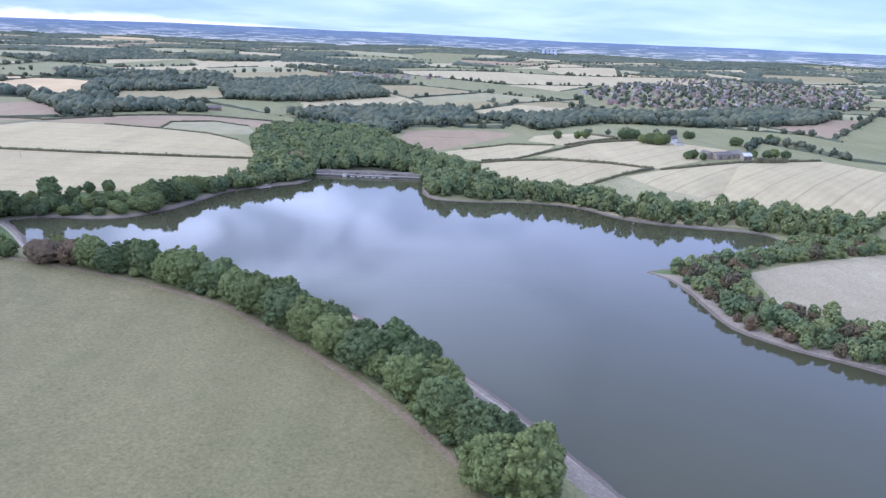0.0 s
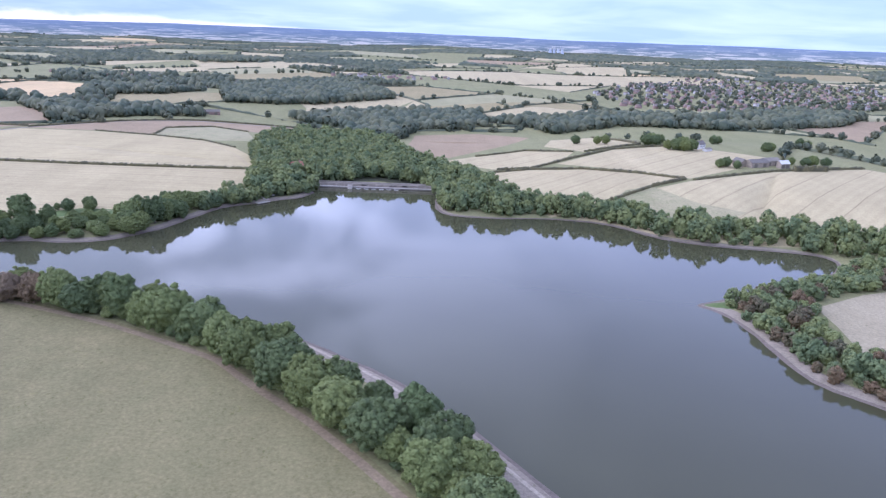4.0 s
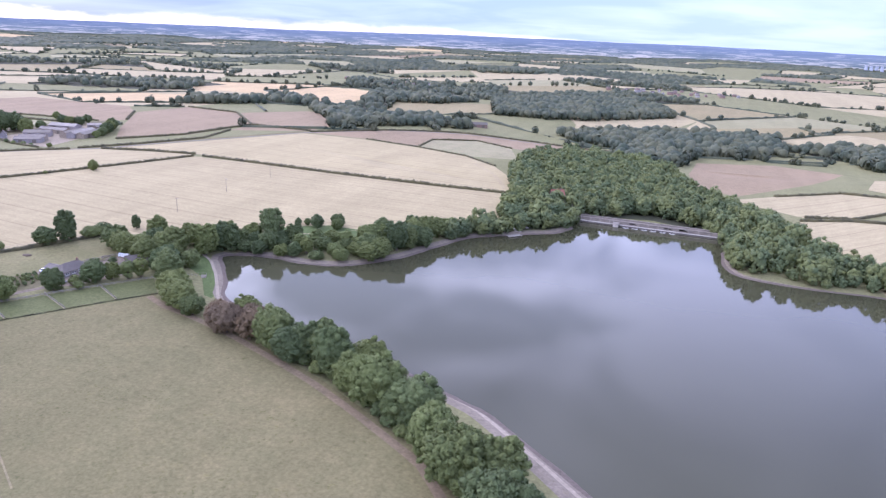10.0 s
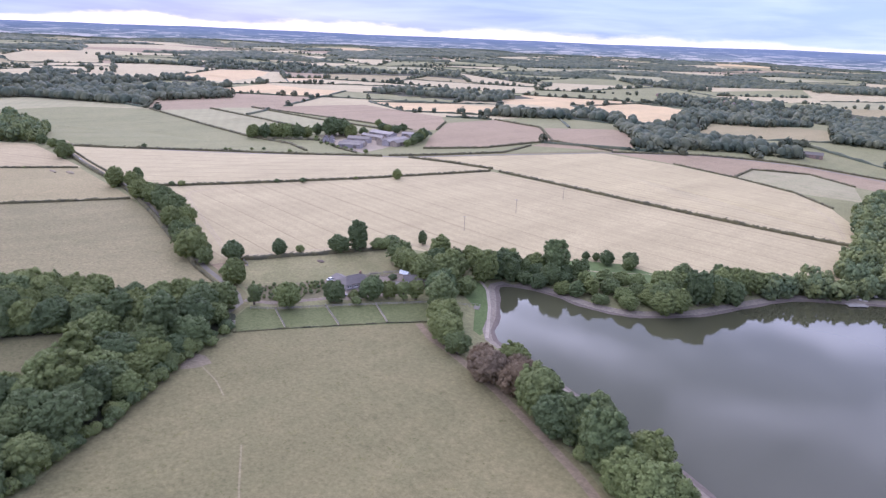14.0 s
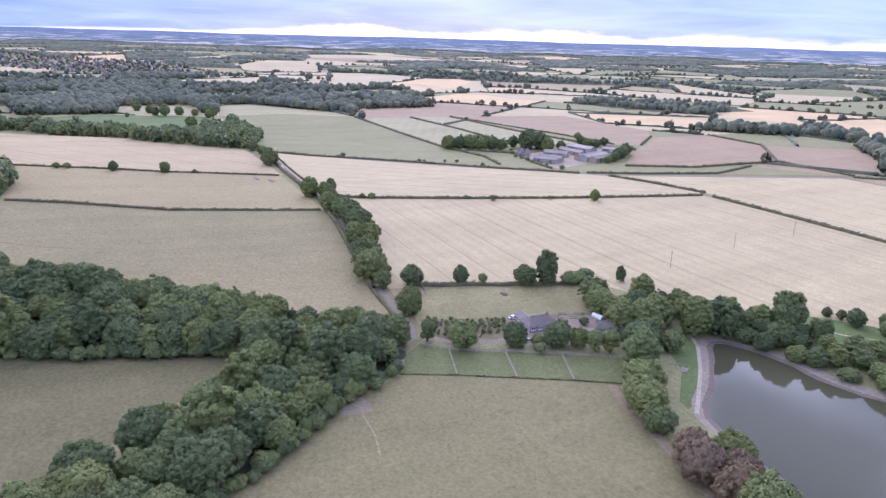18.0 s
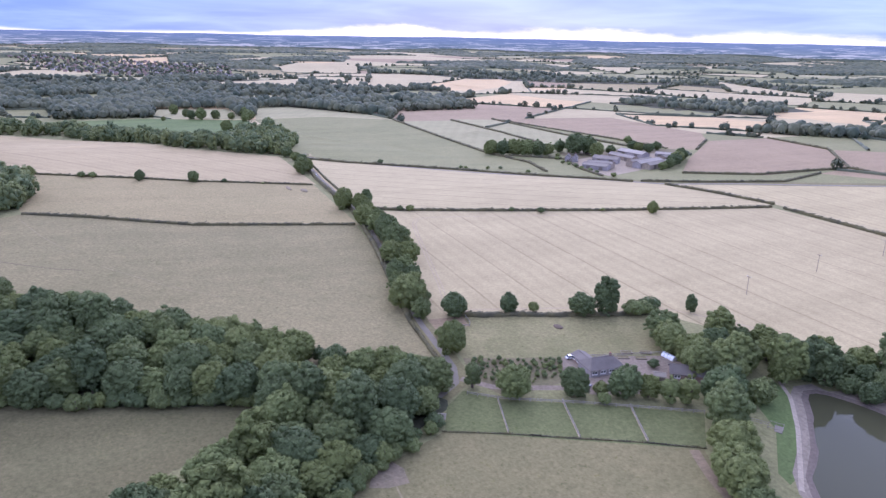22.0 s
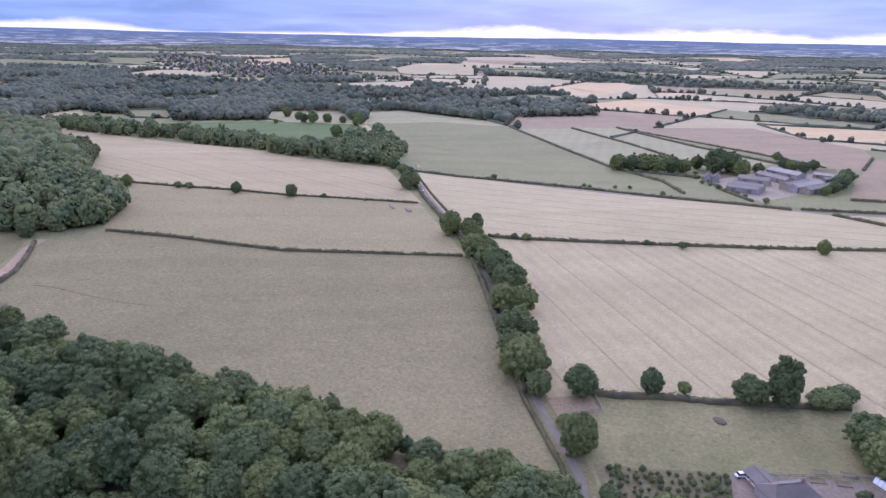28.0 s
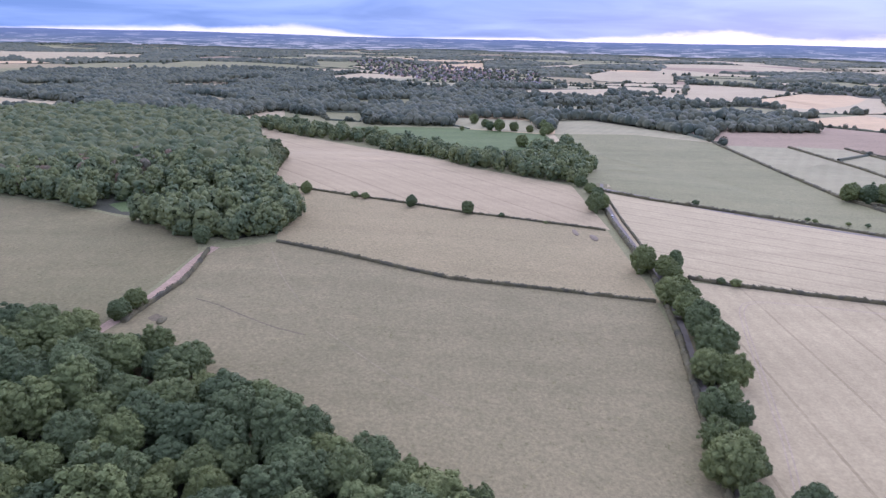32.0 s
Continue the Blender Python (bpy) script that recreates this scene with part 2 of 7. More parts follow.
def field(name, dry, lush, turn=0.0, tram=0.0, swath=0.0, blotch=0.5, dark=0.8):
    """Pasture or stubble: blotches, grass grain, the lines of swaths and tramlines."""
    def build(n, l, bs):
        pos = n.new("ShaderNodeNewGeometry").outputs["Position"]
        big = noise_of(n, l, 0.012, 5, 0.6, pos)
        mid = noise_of(n, l, 0.09, 5, 0.65, pos)
        fine = noise_of(n, l, 0.8, 4, 0.7, pos)
        col = ramp(n, l, math_of(n, l, "ADD", math_of(n, l, "MULTIPLY", big, 0.55), math_of(n, l, "MULTIPLY", mid, 0.45)), (0.5 - 0.22 * blotch - 0.05, lush), (0.5 + 0.22 * blotch, dry))
        col = mix(n, l, col, ramp(n, l, fine, (0.32, (0.55, 0.55, 0.52)), (0.68, (1.35, 1.32, 1.3))), 0.34 if tram or swath else 0.5, "MULTIPLY")
        streak = noise_of(n, l, 0.05, 3, 0.6, pos, (1.0, 0.05, 1.0), turn)
        col = mix(n, l, col, ramp(n, l, streak, (0.35, (0.82, 0.82, 0.80)), (0.65, (1.1, 1.1, 1.1))), 0.35, "MULTIPLY")
        clump = noise_of(n, l, 0.45, 5, 0.75, pos)
        col = mix(n, l, col, ramp(n, l, clump, (0.36, (0.84, 0.85, 0.82)), (0.64, (1.12, 1.10, 1.08))), 0.25 if tram or swath else 0.5, "MULTIPLY")
        if not (tram or swath):
            tuft = noise_of(n, l, 0.42, 2, 0.9, pos)
            worn = noise_of(n, l, 0.05, 3, 0.6, pos)
            col = mix(n, l, col, (0.70, 0.74, 0.64), math_of(n, l, "MULTIPLY", ramp(n, l, tuft, (0.60, (0, 0, 0)), (0.69, (1, 1, 1))), ramp(n, l, worn, (0.38, (0.25, 0.25, 0.25)), (0.62, (1, 1, 1)))), "MULTIPLY")
            pale = noise_of(n, l, 0.21, 3, 0.8, pos)
            col = mix(n, l, col, (1.22, 1.20, 1.16), ramp(n, l, pale, (0.60, (0, 0, 0)), (0.72, (0.8, 0.8, 0.8))), "MULTIPLY")
        if tram or swath:
            mp = n.new("ShaderNodeMapping")
            mp.inputs["Rotation"].default_value = (0, 0, turn)
            l.new(pos, mp.inputs[0])
            sep = n.new("ShaderNodeSeparateXYZ")
            l.new(mp.outputs[0], sep.inputs[0])
            wob = math_of(n, l, "MULTIPLY_ADD", noise_of(n, l, 0.01, 2, 0.5, pos), 3.0, sep.outputs[0])
            if swath:
                w = math_of(n, l, "SINE", math_of(n, l, "MULTIPLY", wob, 2 * math.pi / swath))
                col = mix(n, l, col, ramp(n, l, math_of(n, l, "MULTIPLY_ADD", w, 0.5, 0.5), (0.2, (0.96, 0.955, 0.95)), (0.8, (1.02, 1.02, 1.02))), 0.8, "MULTIPLY")
            if tram:
                ph = math_of(n, l, "PINGPONG", wob, tram / 2)
                line = math_of(n, l, "LESS_THAN", ph, 0.6)
                faint = math_of(n, l, "MULTIPLY", line, noise_of(n, l, 0.03, 3, 0.6, pos, (1, 0.15, 1), turn))
                col = mix(n, l, col, (dark * 0.55, dark * 0.53, dark * 0.5), math_of(n, l, "MULTIPLY", faint, 0.85), "MULTIPLY")
        l.new(col, bs.inputs["Base Color"])
        bs.inputs["Roughness"].default_value = 0.95
        bs.inputs["Specular IOR Level"].default_value = 0.15
        bump(n, l, bs, fine, 0.3, 0.2)
    return material(name, build)


def leaves(name, dark, light, tree_scale=0.08, by_object=True, grain=1.8):
    def build(n, l, bs):
        geo = n.new("ShaderNodeNewGeometry")
        per = n.new("ShaderNodeObjectInfo").outputs["Random"] if by_object else noise_of(n, l, tree_scale, 2, 0.5, geo.outputs["Position"])
        isl = geo.outputs["Random Per Island"]
        f = math_of(n, l, "ADD", math_of(n, l, "MULTIPLY", per, 0.86), math_of(n, l, "MULTIPLY", isl, 0.14))
        mid = tuple(0.55 * a + 0.45 * b for a, b in zip(dark, light))
        olive = (light[0] * 1.0, light[1] * 0.95, light[2] * 0.85)
        lo, hi = (0.12, 0.88) if by_object else (0.30, 0.70)
        col = ramp(n, l, f, (lo, (dark[0] * 0.97, dark[1], dark[2] * 1.0)), (lo + 0.42 * (hi - lo), mid), (lo + 0.72 * (hi - lo), olive), (hi, light))
        col = mix(n, l, col, ramp(n, l, noise_of(n, l, 0.9, 4, 0.65, geo.outputs["Position"]), (0.3, (0.72, 0.74, 0.74)), (0.7, (1.22, 1.2, 1.16))), 0.45, "MULTIPLY")
        l.new(col, bs.inputs["Base Color"])
        bump(n, l, bs, noise_of(n, l, grain, 4, 0.65, geo.outputs["Position"]), 0.9, 0.5)
        bs.inputs["Roughness"].default_value = 0.75
        bs.inputs["Specular IOR Level"].default_value = 0.2
    return material(name, build)


M_STUB_A = field("stubble_pale", (0.465, 0.386, 0.211), (0.374, 0.309, 0.167), radians(91), 25, 8, 0.7, 1.0)
M_STUB_B = field("stubble_far", (0.48, 0.399, 0.214), (0.396, 0.328, 0.176), radians(92), 25, 8, 0.7, 1.0)
M_STUB_C = field("stubble_upper", (0.473, 0.394, 0.216), (0.401, 0.333, 0.182), radians(29), 18, 6, 0.6)
M_STUB_D = field("stubble_west", (0.434, 0.351, 0.193), (0.374, 0.3, 0.164), radians(54), 30, 9, 0.6)
M_STUB_E = field("stubble_east", (0.475, 0.398, 0.222), (0.404, 0.335, 0.186), radians(43), 26, 8, 0.6)
M_PAST = field("pasture_dry", (0.241, 0.207, 0.1), (0.163, 0.156, 0.072), radians(25), 0, 0, 0.9)
M_PASTW = field("pasture_pale", (0.284, 0.24, 0.124), (0.2, 0.181, 0.089), radians(60), 0, 0, 0.9)
M_TAN = field("pasture_tan", (0.342, 0.28, 0.142), (0.27, 0.233, 0.114), radians(60), 0, 0, 0.8)
M_GREEN = field("pasture_green", (0.268, 0.252, 0.122), (0.2, 0.2, 0.09), radians(40), 0, 0, 0.8)
M_CLOSE = field("pasture_olive", (0.19, 0.166, 0.082), (0.134, 0.129, 0.06), radians(25), 0, 0, 0.9)
M_LUSH = field("grass_lush", (0.145, 0.185, 0.07), (0.1, 0.145, 0.045), 0, 0, 0, 0.8)
M_MEAD = field("meadow_pale", (0.362, 0.33, 0.18), (0.28, 0.264, 0.136), radians(-60), 0, 14, 0.7)
M_PINK = field("ploughed_pink", (0.352, 0.264, 0.158), (0.278, 0.21, 0.126), radians(-60), 0, 0, 0.7)
M_GOLD = field("ripe_crop", (0.603, 0.443, 0.223), (0.489, 0.364, 0.193), radians(20), 22, 0, 0.6)
M_ROUGH = field("rough_grass", (0.437, 0.364, 0.223), (0.208, 0.227, 0.101), 0, 0, 0, 1.1)
M_LITTER = field("woodland_floor", (0.10, 0.095, 0.06), (0.06, 0.07, 0.04), 0, 0, 0, 1.0)
M_BEACH = field("lake_shore_silt", (0.32, 0.272, 0.21), (0.22, 0.185, 0.14), 0, 0, 0, 1.1)
M_MUD = field("lake_bed_mud", (0.166, 0.128, 0.096), (0.114, 0.089, 0.066), 0, 0, 0, 1.0)
M_YARD = field("yard_gravel", (0.295, 0.24, 0.182), (0.21, 0.172, 0.13), 0, 0, 0, 1.0)
M_GARDEN = field("garden_soil", (0.239, 0.187, 0.112), (0.125, 0.128, 0.061), 0, 0, 0, 1.2)
M_DRY = field("dry_grass_margin", (0.285, 0.22, 0.142), (0.22, 0.172, 0.108), 0, 0, 0, 1.0)
M_HORSE = field("worn_paddock", (0.281, 0.246, 0.121), (0.167, 0.168, 0.07), radians(70), 0, 0, 0.7)
M_WET = field("wet_silt", (0.20, 0.165, 0.135), (0.15, 0.123, 0.10), 0, 0, 0, 1.0)
M_PATH = field("chalky_path", (0.44, 0.375, 0.29), (0.34, 0.29, 0.222), 0, 0, 0, 0.8)
M_PADD = field("paddock_olive", (0.173, 0.182, 0.076), (0.128, 0.145, 0.056), radians(30), 0, 0, 0.8)
M_STRAW = field("straw_strip", (0.416, 0.355, 0.233), (0.312, 0.266, 0.162), 0, 0, 0, 0.8)
M_TRACK = field("trodden_track", (0.437, 0.32, 0.213), (0.333, 0.241, 0.162), 0, 0, 0, 0.9)
M_FARMY = field("farmyard_concrete", (0.375, 0.31, 0.22), (0.275, 0.23, 0.164), 0, 0, 0, 0.9)
M_WHEEL = field("stubble_wheel_track", (0.455, 0.37, 0.24), (0.37, 0.3, 0.19), 0, 0, 0, 0.8)
M_TRAIL = field("worn_grass", (0.298, 0.252, 0.144), (0.238, 0.205, 0.112), 0, 0, 0, 0.9)
M_BARE = field("bare_trodden_soil", (0.30, 0.235, 0.17), (0.20, 0.175, 0.105), 0, 0, 0, 1.2)
M_SCRAPE = field("scraped_dark_soil", (0.19, 0.155, 0.095), (0.145, 0.125, 0.07), 0, 0, 0, 1.1)
M_LANE = plain("lane_asphalt", (0.2, 0.172, 0.125), 0.9, 0, 0.2, 0.8)
M_LEAF = leaves("leaves_green", (0.112, 0.144, 0.059), (0.19, 0.228, 0.077))
M_LEAFL = leaves("leaves_light", (0.13, 0.168, 0.065), (0.212, 0.25, 0.088))
M_LEAFB = leaves("leaves_copper", (0.15, 0.112, 0.07), (0.22, 0.165, 0.102))
M_LEAFW = leaves("leaves_wood", (0.11, 0.145, 0.067), (0.2, 0.233, 0.09), 0.075, False, 1.0)
M_LEAFH = leaves("leaves_hill", (0.082, 0.111, 0.047), (0.15, 0.168, 0.067), 0.05, False, 0.9)
# far leaves: a slight grey-blue distance haze mixed into the base colour
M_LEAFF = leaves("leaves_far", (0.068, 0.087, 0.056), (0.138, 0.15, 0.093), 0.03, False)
M_HEDGE = leaves("hedge_leaves", (0.078, 0.073, 0.044), (0.145, 0.134, 0.068), 0.15, False)
M_BARK = plain("bark", (0.13, 0.10, 0.075), 0.9, 0, 0.35, 4)


def water_build(n, l, bs):
    pos = n.new("ShaderNodeNewGeometry").outputs["Position"]
    col = ramp(n, l, noise_of(n, l, 0.006, 3, 0.5, pos), (0.35, (0.058, 0.057, 0.029)), (0.65, (0.074, 0.073, 0.039)))
    l.new(col, bs.inputs["Base Color"])
    bs.inputs["Roughness"].default_value = 0.05
    bs.inputs["IOR"].default_value = 1.333
    h = noise_of(n, l, 0.5, 4, 0.55, pos)
    bump(n, l, bs, h, 0.09, 0.06)


M_WATER = material("silty_lake_water", water_build)

# ---- the lie of the land ----
HILLS = np.array([
    (-151, 642, 9), (201, 632, 12), (290, 650, 20), (-47, 1086, -10), (-483, 1638, -5), (-467, 656, 5), (-576, 898, 7),
    (-672, 654, 4), (-290, 293, 3), (-270, 340, 1), (-484, 549, 8), (-367, 337, 5), (-603, 330, 14), (-517, 342, 8),
    (-635, 259, 19), (-544, 162, 24), (-536, 115, 25), (-458, 137, 19), (-650, 139, 26), (-556, 394, 6), (-1052, 590, 3),
    (-130, 150, 4), (-330, 160, 9), (200, 250, 5), (-250, 480, 4), (-55, 626, 4), (-50, 700, -2)], float)
MID = np.array((-100.0, 140.0))
FLAT, REACH, FALL = 2400.0, 2380.0, 4200.0   # beyond FLAT the far country is drawn together

LAKE = [(-218, 377), (-234, 397), (-249, 414), (-261, 427), (-254, 434), (-238, 438), (-220, 437), (-205, 440), (-193, 447),
        (-184, 458), (-175, 472), (-169, 490), (-162, 511), (-155, 530), (-145, 540), (-133, 550), (-122, 560), (-110, 568),
        (-101, 588), (-100, 612), (-10, 611), (-8, 578), (-7, 552), (4, 532), (39, 528), (77, 531), (112, 520), (139, 490),
        (169, 477), (215, 468), (231, 458), (226, 440), (205, 421), (159, 397), (138, 382)]
LAKE += [(122, 373), (129, 363), (134, 345), (136, 319), (139, 295), (156, 274), (184, 253), (240, 205), (265, 120), (210, 40), (130, 70),
         (85, 125), (60, 170), (32, 220), (8, 256), (-18, 286), (-47, 310), (-75, 331), (-91, 338), (-120, 350), (-150, 360), (-185, 369)]


def smooth_loop(pts, k=3):
    """A closed curve through the points."""
    p = np.array(pts, float)
    out = []
    for i in range(len(p)):
        a, b, c, d = p[i - 1], p[i], p[(i + 1) % len(p)], p[(i + 2) % len(p)]
        for s in np.arange(k) / k:
            out.append(b + 0.5 * s * (c - a + s * (2 * a - 5 * b + 4 * c - d + s * (3 * (b - c) + d - a))))
    return np.array(out)


SHORE = smooth_loop(LAKE)


def area(p):
    x, y = np.asarray(p, float).T
    return 0.5 * np.sum(x * np.roll(y, -1) - np.roll(x, -1) * y)


if area(SHORE) < 0:
    SHORE = SHORE[::-1]


def inside(poly, x, y):
    p = np.asarray(poly, float)
    x, y = np.asarray(x, float), np.asarray(y, float)
    res = np.zeros(x.shape, bool)
    for (x0, y0), (x1, y1) in zip(p, np.roll(p, -1, 0)):
        if y0 != y1:
            res ^= ((y0 > y) != (y1 > y)) & (x < (x1 - x0) * (y - y0) / (y1 - y0) + x0)
    return res


def off_shore(x, y):
    """Metres to the water's edge, negative on the lake."""
    best = np.full(np.shape(x), 1e9)
    for (x0, y0), (x1, y1) in zip(SHORE, np.roll(SHORE, -1, 0)):
        dx, dy = x1 - x0, y1 - y0
        s = np.clip(((x - x0) * dx + (y - y0) * dy) / (dx * dx + dy * dy + 1e-9), 0, 1)
        best = np.minimum(best, np.hypot(x - x0 - s * dx, y - y0 - s * dy))
    return np.where(inside(SHORE, x, y), -best, best)


def reach_of(dist):
    return np.where(dist < FLAT, dist, FLAT + REACH * (1 - np.exp(-(np.maximum(dist, FLAT) - FLAT) / FALL)))


def land(x, y):
    """The height of the ground."""
    x, y = np.asarray(x, float), np.asarray(y, float)
    top, bot = np.full(x.shape, 0.06 * 3.0), np.full(x.shape, 0.06)
    for hx, hy, hz in HILLS:
        w = np.exp(-((x - hx) ** 2 + (y - hy) ** 2) / (2 * 95.0 ** 2))
        top, bot = top + w * hz, bot + w
    z = top / bot
    r = np.hypot(x - MID[0], y - MID[1])
    far = np.maximum(r, FLAT)
    d = FLAT - FALL * np.log(np.maximum(1 - (far - FLAT) / REACH, 1e-4))
    z = z + 120.0 * (1 - far / d)
    z = z + np.clip((r - 1100) / 900, 0, 1) * (5 * np.sin(x / 310 + 1.3) * np.sin(y / 270) + 3 * np.sin(x / 130 + y / 190))
    near = r < 700
    if near.any():
        s = off_shore(x, y)
        bank = np.where(s < 0, np.maximum(-0.12 + 0.25 * s, -2.2), 0.13 * s - 0.02)
        z = np.where(near, np.minimum(z, bank), z)
    return z


def ground_at(x, y):
    return float(land(np.array([x], float), np.array([y], float))[0])


